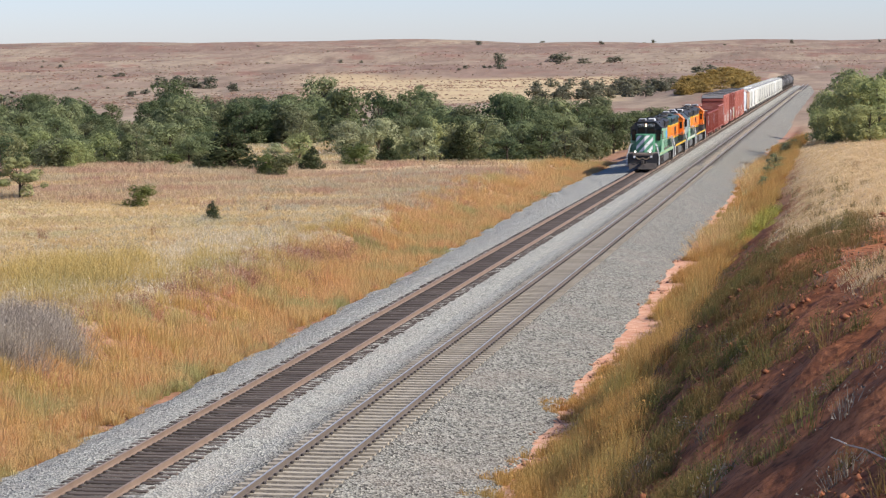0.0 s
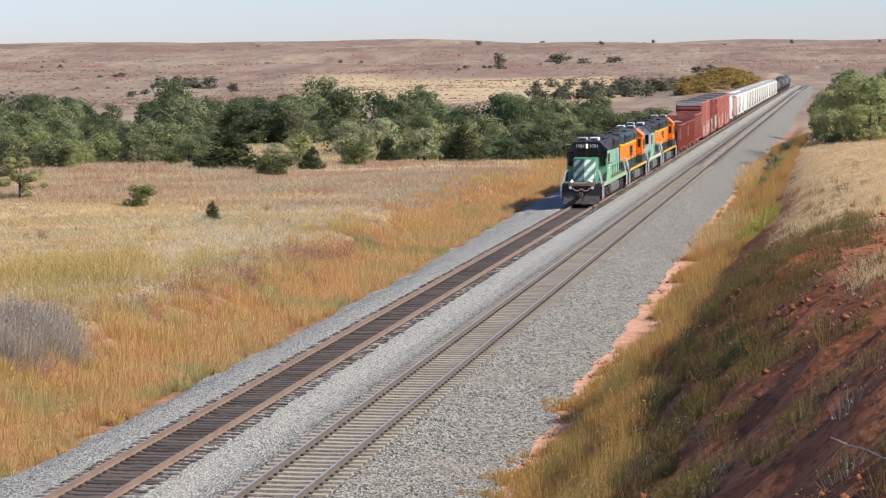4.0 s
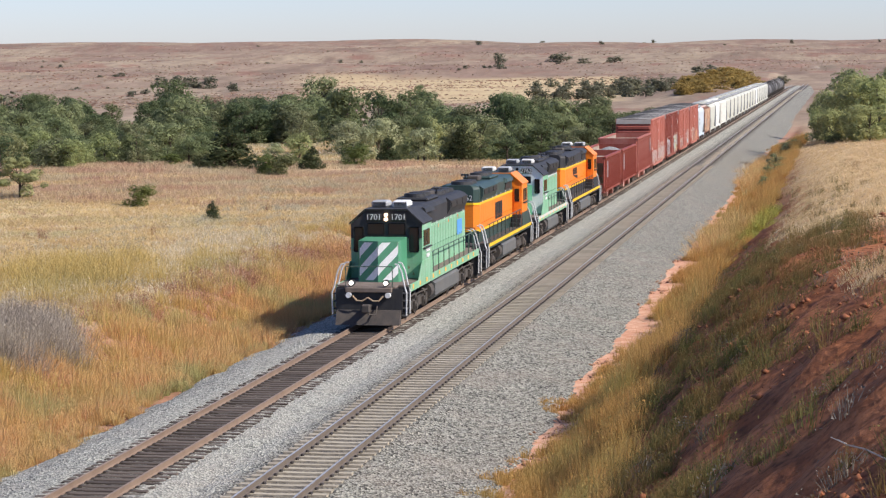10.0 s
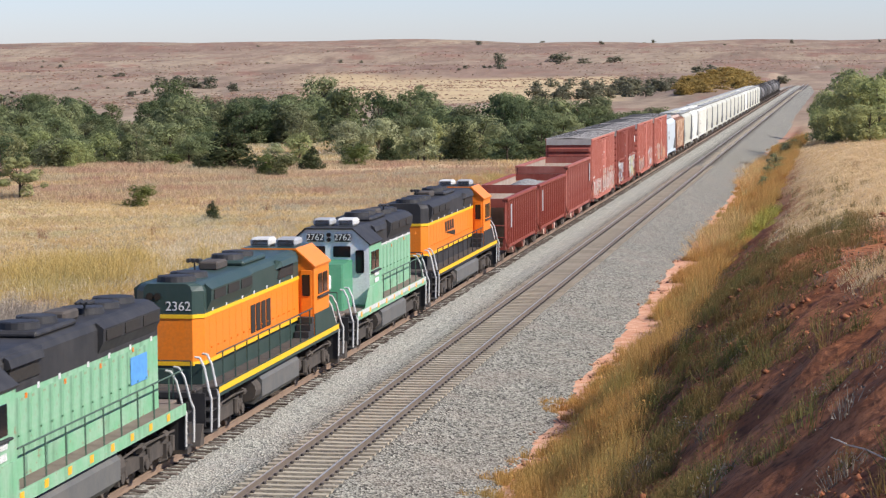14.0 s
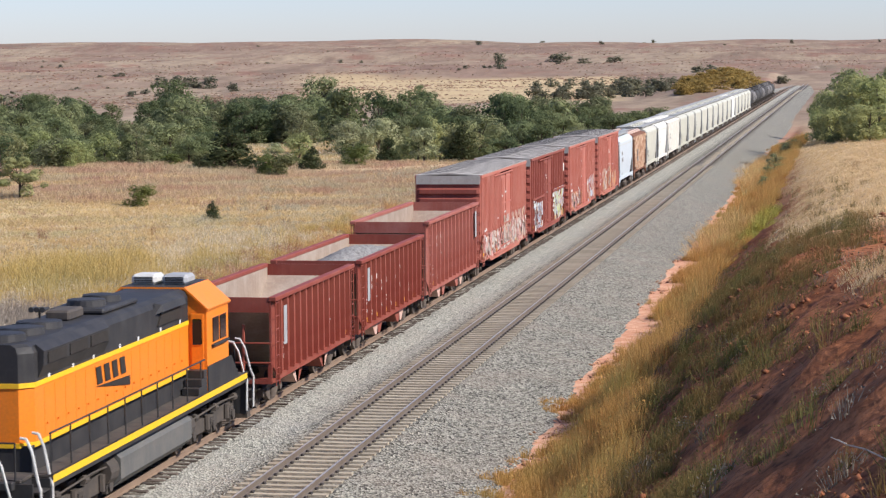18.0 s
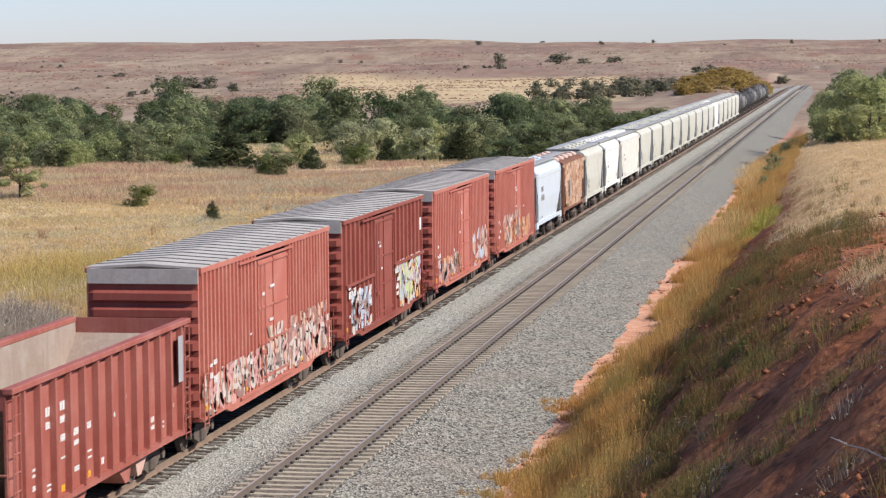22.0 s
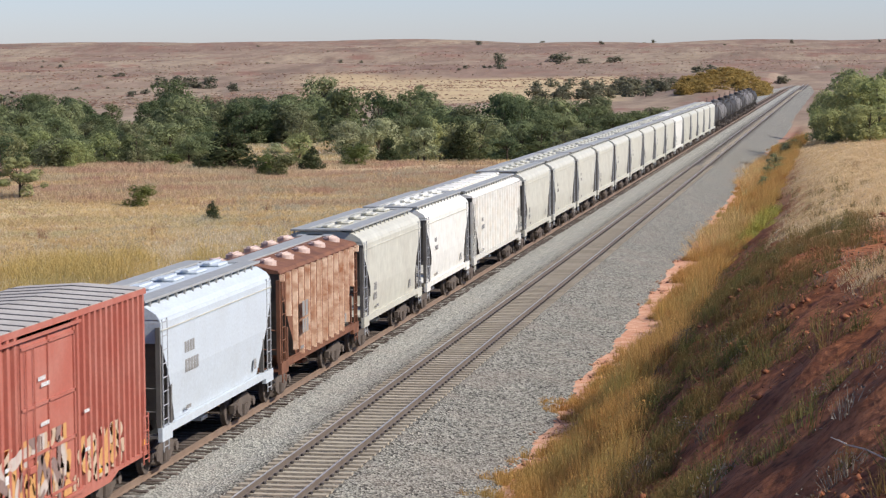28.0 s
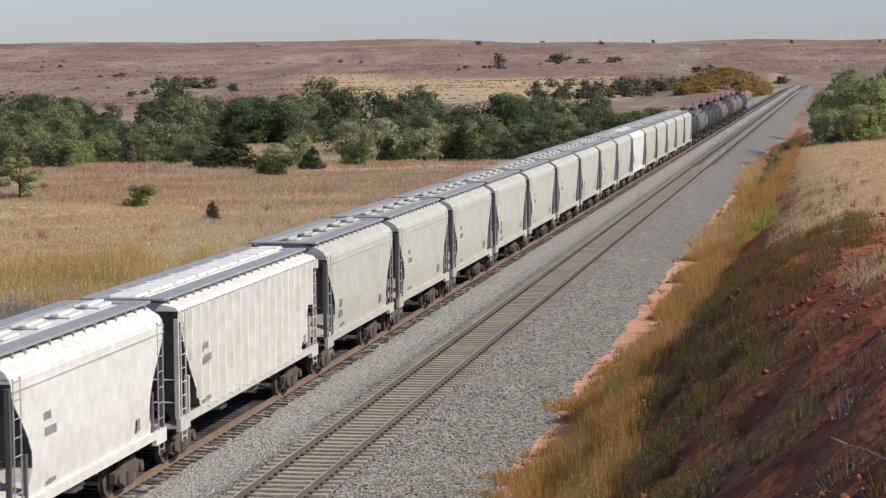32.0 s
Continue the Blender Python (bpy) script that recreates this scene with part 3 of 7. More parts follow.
def plant_at(kinds, x, y, height, wide=1.0, group="", label=""):
    k = kinds[int(rng.integers(len(kinds)))]
    z = float(ground_z(x, y))
    m = Matrix.LocRotScale((x, y, z), Euler((0, 0, rng.uniform(0, math.tau))), (height * wide, height * wide, height))
    if k.name not in USED:
        USED.add(k.name)
        k.matrix_basis = m
        ob = k
    else:
        ob = copy_thing(k, m @ Matrix.Diagonal((1 / k.scale[0], 1 / k.scale[1], 1 / k.scale[2], 1)))
    tagged(ob, label=label, group=group)
    return ob


# single plants of the meadow
for x, y, h, w in [(-58.0, 216, 4.3, 2.1), (-50.4, 218, 2.4, 1.5), (-40.4, 146, 1.3, 1.25), (-46.4, 236, 3.0, 1.2), (-38.9, 238, 4.6, 1.2)]:
    plant_at(CEDAR, x, y, h, w, "meadow cedars")
for x, y, h, w in [(-48.6, 157, 1.75, 1.45), (-51.6, 206, 2.3, 1.25), (-49.6, 203, 2.4, 1.2), (-61.6, 219, 1.9, 1.5), (-66.3, 224, 1.5, 1.8), (-83.9, 226, 2.2, 1.4), (-47.9, 226, 2.4, 1.5)]:
    plant_at(JUNIPER, x, y, h, w, "meadow junipers")
for x, y, h, w in [(-39.6, 240, 4.6, 1.2), (-53.0, 224, 3.6, 1.2), (-47.0, 262, 6.0, 1.1)]:
    plant_at(FULL, x, y, h, w, "meadow edge trees")
for x, y, h, w in [(-51.2, 241, 4.8, 1.2), (-49.0, 244, 5.2, 1.15), (-43.0, 238, 3.9, 1.1), (-57.6, 231, 2.4, 1.3)]:
    plant_at(WILLOW, x, y, h, w, "meadow edge willows")
plant_at(OPEN, -59.0, 161, 3.1, 1.35, "", "low spreading tree with thin flat sprays of foliage")
plant_at(ELM, -126.0, 690, 5.0, 1.0, "", "lone tree on the pale far field")

# the wooded creek bottom
for x, y, h, w in [(-71.8, 335, 10.5, 0.95), (-69.2, 345, 9.5, 1.0), (-48.0, 330, 9.0, 1.0), (-46.6, 338, 8.0, 1.0), (-45.1, 246, 5.2, 0.9), (-40.9, 262, 4.0, 1.4), (-36.0, 250, 3.0, 1.7),
                   (-33.8, 262, 4.4, 1.4), (-29.7, 250, 4.0, 1.4), (-28.5, 262, 4.2, 1.2), (-27.8, 285, 5.0, 1.2), (-53.7, 330, 7.0, 1.2), (-29.4, 330, 5.5, 1.4), (-31.2, 400, 6.0, 1.3)]:
    plant_at(COTTON if h > 4.1 else BUSH, x, y, h, w, "creek bottom trees")
for k in range(360):
    y = 262 + 230 * rng.uniform(0, 1) ** 1.15
    lean = rng.uniform(-0.395, -0.235) if rng.uniform() < 0.72 else rng.uniform(-0.235, -0.10)
    if -0.274 < lean < -0.217 and y < 385:      # the clearing
        continue
    h = (3.0 + 4.4 * float(smooth(262, 390, y))) * rng.uniform(0.72, 1.3)
    h *= 0.88 + 0.24 * float(roll(lean * 300, y * 0.3, 14.0))
    if -0.335 < lean < -0.295 and y > 320:
        h *= 0.70
    u = rng.uniform()
    plant_at(COTTON if u < 0.52 else ELM if u < 0.74 else PALE_BUSH if u < 0.84 else BUSH, lean * y, y, h * (1.0 if u < 0.74 else 0.6), rng.uniform(0.95, 1.35), "creek bottom trees")

for k in range(18):      # the far side of the clearing
    y = rng.uniform(390, 450)
    plant_at(COTTON if k % 3 else ELM, rng.uniform(-0.282, -0.212) * y, y, rng.uniform(5.5, 8.0), rng.uniform(1.0, 1.35), "creek bottom trees")
for k in range(34):
    lean = rng.uniform(-0.395, -0.305)
    y = 212 + 34 * rng.uniform(0, 1) ** 1.5 + 90 * (lean + 0.395)
    u = rng.uniform()
    plant_at(PALE_BUSH if u < 0.4 else BUSH if u < 0.7 else FULL, lean * y, y, rng.uniform(2.2, 4.2), rng.uniform(1.1, 1.5), "creek bottom bushes")
for k in range(64):
    y = rng.uniform(234, 272)
    lean = rng.uniform(-0.39, -0.225)
    if -0.274 < lean < -0.217:
        continue
    u = rng.uniform()
    plant_at(PALE_BUSH if u < 0.45 else BUSH if u < 0.8 else ELM, lean * y, y, rng.uniform(1.8, 3.4) * (1.5 if u > 0.8 else 1), rng.uniform(1.1, 1.6), "creek bottom bushes")
for k in range(16):
    y = rng.uniform(262, 330)
    lean = rng.uniform(-0.20, -0.105)
    plant_at(COTTON if rng.uniform() < 0.6 else ELM, lean * y, y, rng.uniform(4.5, 6.5), rng.uniform(1.0, 1.3), "creek bottom trees")

# trees beside the cut, beyond the hill
for x, y, h, w in [(-2.4, 268, 7.2, 1.0), (-1.5, 250, 7.4, 1.05), (1.3, 246, 7.7, 1.05), (3.5, 242, 7.4, 1.05), (-2.6, 290, 6.8, 1.0), (0.1, 275, 8.4, 1.0), (5.8, 255, 7.8, 1.1), (6.4, 420, 11.5, 1.0), (-0.6, 310, 7.6, 1.0),
                   (-3.6, 258, 4.6, 1.0), (-2.6, 240, 4.6, 1.2), (0.4, 236, 4.2, 1.2), (2.6, 234, 4.0, 1.3), (5.2, 236, 4.5, 1.3), (-3.4, 330, 6.5, 1.0), (-0.4, 262, 6.0, 1.2)]:
    plant_at(FULL if h < 8 else ELM, x + 1.2 * (x < 1), y, h * (0.88 if x < 0 else 1.0), w, "trees beside the cut")
plant_at(BUSH, -1.0, 236, 1.8, 1.4, "trees beside the cut")
for x, y, h, w in [(-5.9, 205, 1.7, 1.5), (-6.2, 222, 1.6, 1.5), (-6.2, 190, 1.0, 1.5), (-5.8, 240, 1.8, 1.4), (-5.8, 262, 2.0, 1.4)]:
    plant_at(PALE_BUSH, x, y, h, w, "bushes beside the ballast")

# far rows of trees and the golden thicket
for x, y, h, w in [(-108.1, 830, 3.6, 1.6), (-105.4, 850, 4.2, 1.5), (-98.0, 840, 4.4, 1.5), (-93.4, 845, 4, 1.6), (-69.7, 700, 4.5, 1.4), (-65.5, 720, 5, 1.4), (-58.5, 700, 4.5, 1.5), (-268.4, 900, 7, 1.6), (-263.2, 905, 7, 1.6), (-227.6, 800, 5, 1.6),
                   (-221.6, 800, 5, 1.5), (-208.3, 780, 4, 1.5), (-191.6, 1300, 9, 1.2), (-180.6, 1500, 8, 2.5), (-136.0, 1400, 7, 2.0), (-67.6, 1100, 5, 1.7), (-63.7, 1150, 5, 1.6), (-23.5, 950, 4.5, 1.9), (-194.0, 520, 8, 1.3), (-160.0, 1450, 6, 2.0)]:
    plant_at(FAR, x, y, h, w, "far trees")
for k in range(24):
    lean = rng.uniform(-0.134, -0.104) if k < 10 else rng.uniform(-0.103, -0.071)
    y = rng.uniform(690, 720) if k < 10 else rng.uniform(740, 790)
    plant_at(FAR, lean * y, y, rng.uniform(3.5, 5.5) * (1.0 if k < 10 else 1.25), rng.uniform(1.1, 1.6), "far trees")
for k in range(22):
    y = rng.uniform(400, 520)
    plant_at(PALE_BUSH if k % 2 else BUSH, rng.uniform(-0.125, -0.066) * y, y, rng.uniform(2.2, 4.2), rng.uniform(1.2, 1.6), "brush beyond the creek")
def thicket(name, kinds, spots, label):
    """Brush that nobody could count, joined into one object; spots are (x, y, height, width)."""
    pieces = []
    for x, y, h, w in spots:
        me = next(c for c in kinds[int(rng.integers(len(kinds)))].children if c.name.startswith("crown")).data
        co = np.empty(len(me.vertices) * 3)
        me.vertices.foreach_get("co", co)
        co = co.reshape(-1, 3)
        a = rng.uniform(0, math.tau)
        ca, sa = math.cos(a), math.sin(a)
        pieces.append(np.stack([x + (co[:, 0] * ca - co[:, 1] * sa) * h * w, y + (co[:, 0] * sa + co[:, 1] * ca) * h * w, float(ground_z(x, y)) + co[:, 2] * h], 1))
    verts = np.concatenate(pieces)
    tagged(new(name, array_mesh(name, verts, np.arange(len(verts)).reshape(-1, 4), me.materials[0])), label, "brush", kind="stuff")


thicket("golden_thicket", GOLD, [(rng.uniform(-0.070, -0.0315) * y, y, rng.uniform(2.2, 3.6), rng.uniform(1.5, 2.1)) for y in rng.uniform(660, 800, 150)], "golden-brown autumn thicket covering a low knoll")
for k in range(16):
    y = rng.uniform(2850, 3150)
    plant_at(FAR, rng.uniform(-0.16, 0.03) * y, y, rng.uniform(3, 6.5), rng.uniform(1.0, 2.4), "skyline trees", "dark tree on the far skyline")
scrub = []
for k in range(22):
    y = 700 * (2800 / 700) ** rng.uniform(0, 1)
    lean = rng.uniform(-0.37, 0.0)
    if lean * y < -60 or y > 1150:
        for q in range(int(rng.integers(1, 6))):
            scrub.append((lean * y + rng.uniform(-14, 14), y + rng.uniform(-14, 14), rng.uniform(0.9, 1.9) * (1 + y / 2500), rng.uniform(1.3, 2.2)))
for ob in [o for g in GOLD for o in (*g.children, g)]:
    bpy.data.objects.remove(ob)
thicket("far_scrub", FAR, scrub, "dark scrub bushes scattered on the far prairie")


# ---- grass and weeds ----
def blades(name, n, where, height, width, material, label, lean=0.35, category="grass"):
    """Upright blades of grass in one object; where(n) gives x, y of the roots, height(x, y) their length."""
    x, y = where(n)
    n = len(x)
    z = ground_z(x, y)
    h = height(x, y) * rng.uniform(0.55, 1.2, n)
    w = width * rng.uniform(0.6, 1.4, n)
    ang = rng.uniform(0, math.tau, n)
    tip = rng.normal(0, lean, (n, 2)) * h[:, None]
    root = np.stack([x, y, z - 0.03], 1)
    side = np.stack([np.cos(ang) * w, np.sin(ang) * w, np.zeros(n)], 1)
    top = root + np.stack([tip[:, 0], tip[:, 1], h], 1)
    verts = np.stack([root - side, root + side, top], 1).reshape(-1, 3)
    faces = np.arange(n * 3).reshape(-1, 3)
    return tagged(new(name, array_mesh(name, verts, faces, material)), label, category, kind="stuff")


def strip(x0, x1, y0, y1, power=1.0):
    return lambda n: (rng.uniform(x0, x1, n), y0 + (y1 - y0) * rng.uniform(0, 1, n) ** power)


def patchy(where, size, cut):
    """Keeps the roots that fall in drifts."""
    def f(n):
        x, y = where(n)
        keep = roll(x, y, size) + rng.normal(0, 0.25, len(x)) > cut
        return x[keep], y[keep]
    return f


def meadow(y0, y1):
    def f(n):
        y = np.sqrt(rng.uniform(y0 * y0, y1 * y1, n))
        far = -0.40 * y - 6
        x = -29.0 + (far + 29.0) * rng.uniform(0, 1, n)
        return x, y
    return f


def shore(n, x0, x1, y0, y1, power, chance):
    """Roots in a strip, kept by a chance that depends on the place."""
    x, y = rng.uniform(x0, x1, n), y0 + (y1 - y0) * rng.uniform(0, 1, n) ** power
    keep = rng.uniform(0, 1, n) < chance(x, y)
    return x[keep], y[keep]


def off(x, y):
    return -22.6 - widen(y) - x


def clumps(name, n, per, where, size, width, material, label, leafy=0.5, spread=0.2):
    """Bushy weeds in one object: stems fan out of common roots, with small leaves and seed heads along them."""
    cx, cy = where(n)
    n = len(cx)
    s = np.repeat(size(cx, cy) * rng.uniform(0.6, 1.3, n), per)
    x, y = np.repeat(cx, per), np.repeat(cy, per)
    m = len(x)
    off_root = rng.normal(0, spread, (m, 2)) * s[:, None]
    x, y = x + off_root[:, 0], y + off_root[:, 1]
    root = np.stack([x, y, ground_z(x, y) - 0.03], 1)
    dome = np.clip(1.0 - 0.5 * (np.hypot(off_root[:, 0], off_root[:, 1]) / (2.4 * spread * s)) ** 2, 0.35, 1)
    h = s * dome * rng.uniform(0.6, 1.1, m)
    lean = off_root * 0.7 + rng.normal(0, 0.12, (m, 2)) * s[:, None]
    top = root + np.stack([lean[:, 0], lean[:, 1], h], 1)
    ang = rng.uniform(0, math.tau, m)
    w = width * rng.uniform(0.6, 1.4, m)
    side = np.stack([np.cos(ang) * w, np.sin(ang) * w, np.zeros(m)], 1)
    stems = np.stack([root - side, root + side, top], 1)
    # leaves: small triangles part of the way up a stem
    f = rng.uniform(0, 1, m)
    leaf = rng.uniform(0, 1, m) < leafy
    spot = root + (top - root) * (0.25 + 0.8 * np.sqrt(f))[:, None]
    q = rng.normal(size=(m, 3, 3)) * (width * 1.2 + 0.008) * np.array([1.0, 1.0, 1.3])
    leaves = spot[:, None] + q
    verts = np.where(leaf[:, None, None], leaves, stems).reshape(-1, 3)
    return tagged(new(name, array_mesh(name, verts, np.arange(m * 3).reshape(-1, 3), material)), label, "weeds", kind="stuff")


clumps("track_weeds", 7800, 100, lambda n: shore(n, -31.5, -22.0, 52, 252, 1.6, lambda x, y: smooth(-0.5, 0.1, off(x, y) + 0.6 * roll(y, x * 0.2, 5.0) + 0.3 * roll(y, x, 1.9)) * (1 - smooth(3.4, 7.0, off(x, y) + 1.4 * roll(x, y, 9.0))) * (0.25 + 0.75 * smooth(-0.6, 0.1, roll(x, y, 3.8)))),
       lambda x, y: 0.42 + 0.66 * smooth(-0.2, 1.4, off(x, y)) * np.clip(0.65 + 0.5 * roll(x, y, 3.8), 0.1, 1.2), 0.012, WEED_RUST, "tall amber and olive weeds along the ballast", 0.22)
clumps("yellow_weeds", 3400, 90, lambda n: shore(n, -37, -25.0, 56, 150, 1.5, lambda x, y: smooth(2.0, 4.5, off(x, y)) * (1 - smooth(6.5, 12.0, off(x, y) + 2 * roll(x, y, 15.0) + (y - 90) * 0.05)) * smooth(-0.2, 0.3, roll(x + 40, y, 6.0))),
       lambda x, y: 0.78 + 0.3 * roll(x, y, 5.0), 0.012, WEED_GOLD, "yellow-olive weeds on the low bank", 0.25)
clumps("amber_bushes", 90, 220, lambda n: (-35.3 + rng.normal(0, 2.0, n), 103.0 + rng.normal(0, 4.5, n)), lambda x, y: 1.25 + 0.3 * roll(x, y, 4.0), 0.014, WEED_GOLD, "tall yellow-amber weed bushes on the meadow bank", 0.55, 0.35)
clumps("pale_seed_tufts", 900, 60, lambda n: shore(n, -40, -27.5, 92, 132, 1.0, lambda x, y: smooth(4.5, 6.5, off(x, y)) * (1 - smooth(10, 16, off(x, y))) * (0.25 + 0.75 * smooth(-0.3, 0.3, roll(x, y + 17, 7.0)))),
       lambda x, y: 0.72 + 0.15 * roll(x, y, 5.0), 0.012, PALE_STRAW, "pale straw tufts with whitish seed heads", 0.6, 0.3)
clumps("pink_bushes", 34, 420, lambda n: (-28.2 + rng.normal(0, 0.7, n), 118.0 + rng.normal(0, 11.0, n)), lambda x, y: 0.85 + 0 * x, 0.012, PINK_BRUSH, "dull pink-brown dried weed bushes on the bank", 0.8, 0.4)
DOCK = plant("dock_stalks", [(0.30, 0.15, 0.085), (0.25, 0.125, 0.07), (0.34, 0.19, 0.11)], 1.0, 0.3, None, -2.0)
clumps("dock_stalks", 16, 60, lambda n: (np.array([-45.5, -47.0, -36.5, -33.8, -37.5, -41.0, -52.0, -38.6] * 2)[:n] + rng.normal(0, 0.8, n), np.array([130, 126, 133, 140, 128, 118, 144, 150] * 2)[:n] + rng.normal(0, 3.0, n)), lambda x, y: 0.62 + 0 * x, 0.012, DOCK, "red-brown dock stalks standing in the meadow", 0.7, 0.16)
clumps("pink_weeds", 2600, 70, lambda n: shore(n, -33, -24.8, 62, 215, 1.3, lambda x, y: smooth(2.0, 3.6, off(x, y)) * (1 - smooth(6.0, 9.0, off(x, y))) * (0.3 + 0.7 * smooth(-0.1, 0.25, roll(x + 15, y, 5.0)))),
       lambda x, y: 0.42 + 0.1 * roll(x, y, 4.0), 0.012, WEED_PINK, "pink-brown dried weeds on the bare bank", 0.7, 0.3)
clumps("sage_weeds", 5200, 60, lambda n: shore(n, -48, -27.0, 95, 215, 1.0, lambda x, y: smooth(4.5, 7.0, off(x, y)) * (1 - smooth(13, 24, off(x, y))) * smooth(-0.15, 0.3, roll(x, y + 30, 8.0))),
       lambda x, y: 0.42 + 0 * x, 0.014, SAGE, "grey-green sage weeds on the low bank", 0.7, 0.35)
clumps("mauve_weeds", 170, 420, lambda n: (-29.6 + rng.normal(0, 0.9, n), 78.5 + rng.normal(0, 2.4, n)), lambda x, y: 1.5 + 0 * x, 0.010, MAUVE, "grey-mauve dry weed thicket", 0.4, 0.25)
blades("meadow_grass", 520000, meadow(70, 205), lambda x, y: (0.24 + 0.11 * roll(x, y, 12.0)) * smooth(2.0, 5.0, off(x, y)), 0.018, STRAW, "pale straw-coloured dry meadow grass", 0.9)
clumps("meadow_tufts", 1500, 45, meadow(84, 215), lambda x, y: 0.40 + 0.12 * roll(x, y, 20.0), 0.012, RUSSET, "brown and russet tufts standing in the meadow", 0.5, 0.3)
blades("russet_grass", 210000, patchy(meadow(158, 236), 22.0, -0.35), lambda x, y: 0.42 + 0.2 * roll(x, y, 9.0), 0.026, RUSSET, "russet bunch grass across the back of the meadow", 0.5)
blades("valley_grass", 110000, meadow(232, 425), lambda x, y: 0.35 + 0 * x, 0.06, STRAW, "pale dry grass beyond the meadow edge", 0.4)


def far_land(n):
    """Roots spread over the far prairie, denser in drifts."""
    y = 620 * (2700 / 620) ** rng.uniform(0, 1, n)
    x = rng.uniform(-0.40, 0.04, n) * y
    keep = ((x < -75) | (y > 1200)) & (roll(x * 0.4, y * 0.12, 60.0) + rng.normal(0, 0.5, n) > 0.1)
    return x[keep], y[keep]


FAR_TUFT = plant("far_bunch_grass", [(0.46, 0.345, 0.23), (0.33, 0.175, 0.13), (0.28, 0.205, 0.13), (0.54, 0.44, 0.32)], 26.0, 0.5, None, -3.0)
blades("far_bunch_grass", 60000, far_land, lambda x, y: 0.16 + 0.00022 * y, 0.8, FAR_TUFT, "red-brown and pale bunch grass on the far prairie", 1.8)
clumps("amber_weeds_beyond", 60, 160, lambda n: (-7.9 + rng.normal(0, 0.6, n), 222.0 + rng.normal(0, 17.0, n)), lambda x, y: 1.25 + 0 * x, 0.018, WEED_RUST, "tall amber weeds beside the far ballast", 0.3, 0.3)


def rise(x):
    return x + 8.9


BAYS = ((69.5, 2.6, 1.1), (75.5, 2.0, -0.8), (86.0, 3.0, 0.5), (95.5, 5.0, 1.5), (103.5, 2.2, -0.3), (113.0, 5.0, 1.2), (128.0, 5.0, 0.8))


def bay(y):
    return sum(deep * np.exp(-((y - mid) / wide) ** 2) for mid, wide, deep in BAYS)


clumps("cut_weeds", 5200, 110, lambda n: shore(n, -10.6, -4.4, 46, 300, 1.8, lambda x, y: smooth(-0.15, 0.5, rise(x) - bay(y) + 0.5 * roll(y, x * 0.3, 9.0) + 0.5 * roll(x, y, 2.6) + 0.6 * smooth(75, 60, y)) * (1 - smooth(2.0, 4.4, rise(x)) * (y < 140)) * (0.2 + 0.8 * smooth(-0.4, 0.2, roll(x, y, 3.0)))),
       lambda x, y: 0.36 + 0.8 * smooth(0.0, 1.8, rise(x)) * np.clip(0.6 + 0.5 * roll(x, y, 3.0), 0.1, 1.2), 0.010, WEED_OLIVE, "golden and orange weeds at the foot of the cut", 0.22)
clumps("amber_mound", 34, 260, lambda n: (-7.0 + rng.normal(0, 0.55, n), 138.0 + rng.normal(0, 7.0, n)), lambda x, y: 1.35 + 0 * x, 0.014, WEED_RUST, "tall amber weed mound at the edge of the ballast", 0.3, 0.3)
clumps("goldenrod", 26, 220, lambda n: (-4.9 + rng.normal(0, 0.45, n), 134.0 + rng.normal(0, 5.0, n)), lambda x, y: 0.75 + 0 * x, 0.016, GOLDENROD, "yellow-green goldenrod on the cut slope", 0.6, 0.3)
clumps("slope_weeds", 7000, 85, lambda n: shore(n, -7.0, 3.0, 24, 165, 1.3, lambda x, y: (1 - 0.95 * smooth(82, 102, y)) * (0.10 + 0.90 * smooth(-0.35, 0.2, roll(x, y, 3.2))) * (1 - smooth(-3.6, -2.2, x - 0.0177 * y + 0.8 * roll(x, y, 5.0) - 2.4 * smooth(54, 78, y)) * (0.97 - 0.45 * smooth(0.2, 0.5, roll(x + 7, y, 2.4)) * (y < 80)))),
       lambda x, y: np.clip(0.48 + 0.3 * roll(x, y, 2.6), 0.15, 0.9), 0.007, WEED_SHADE, "olive and brown weeds, darkened in colour for the shaded cut slope", 0.35, 0.28)
clumps("slope_scrub", 420, 70, lambda n: shore(n, -6.5, 2.0, 24, 120, 1.2, lambda x, y: smooth(0.15, 0.5, roll(x * 1.3, y + 11, 3.0))), lambda x, y: 0.42 + 0 * x, 0.006, WEED_GREY, "grey twiggy scrub on the cut slope", 0.6, 0.3)


def crest(x, y):
    """Above the lip of the cut."""
    return smooth(-1.6, -0.7, ground_z(x, y) - np.interp(y, HILL_Y, HILL_Z) + 0.15 * roll(x, y, 6.0))


blades("hill_grass", 480000, lambda n: shore(n, -6.5, 9, 50, 265, 1.3, lambda x, y: crest(x, y) * np.maximum(smooth(84, 98, y + 5 * roll(x, y, 4.0)), smooth(1.3, 0.5, np.hypot(x - 1.0, (y - 58.5) / 3.5))) * (0.3 + 0.7 * smooth(-0.6, 0.2, roll(x, y, 3.0)))), lambda x, y: 0.24 + 0.10 * roll(x, y, 4.0), 0.010, HILL_STRAW, "golden dry grass on the hill above the cut", 0.6)


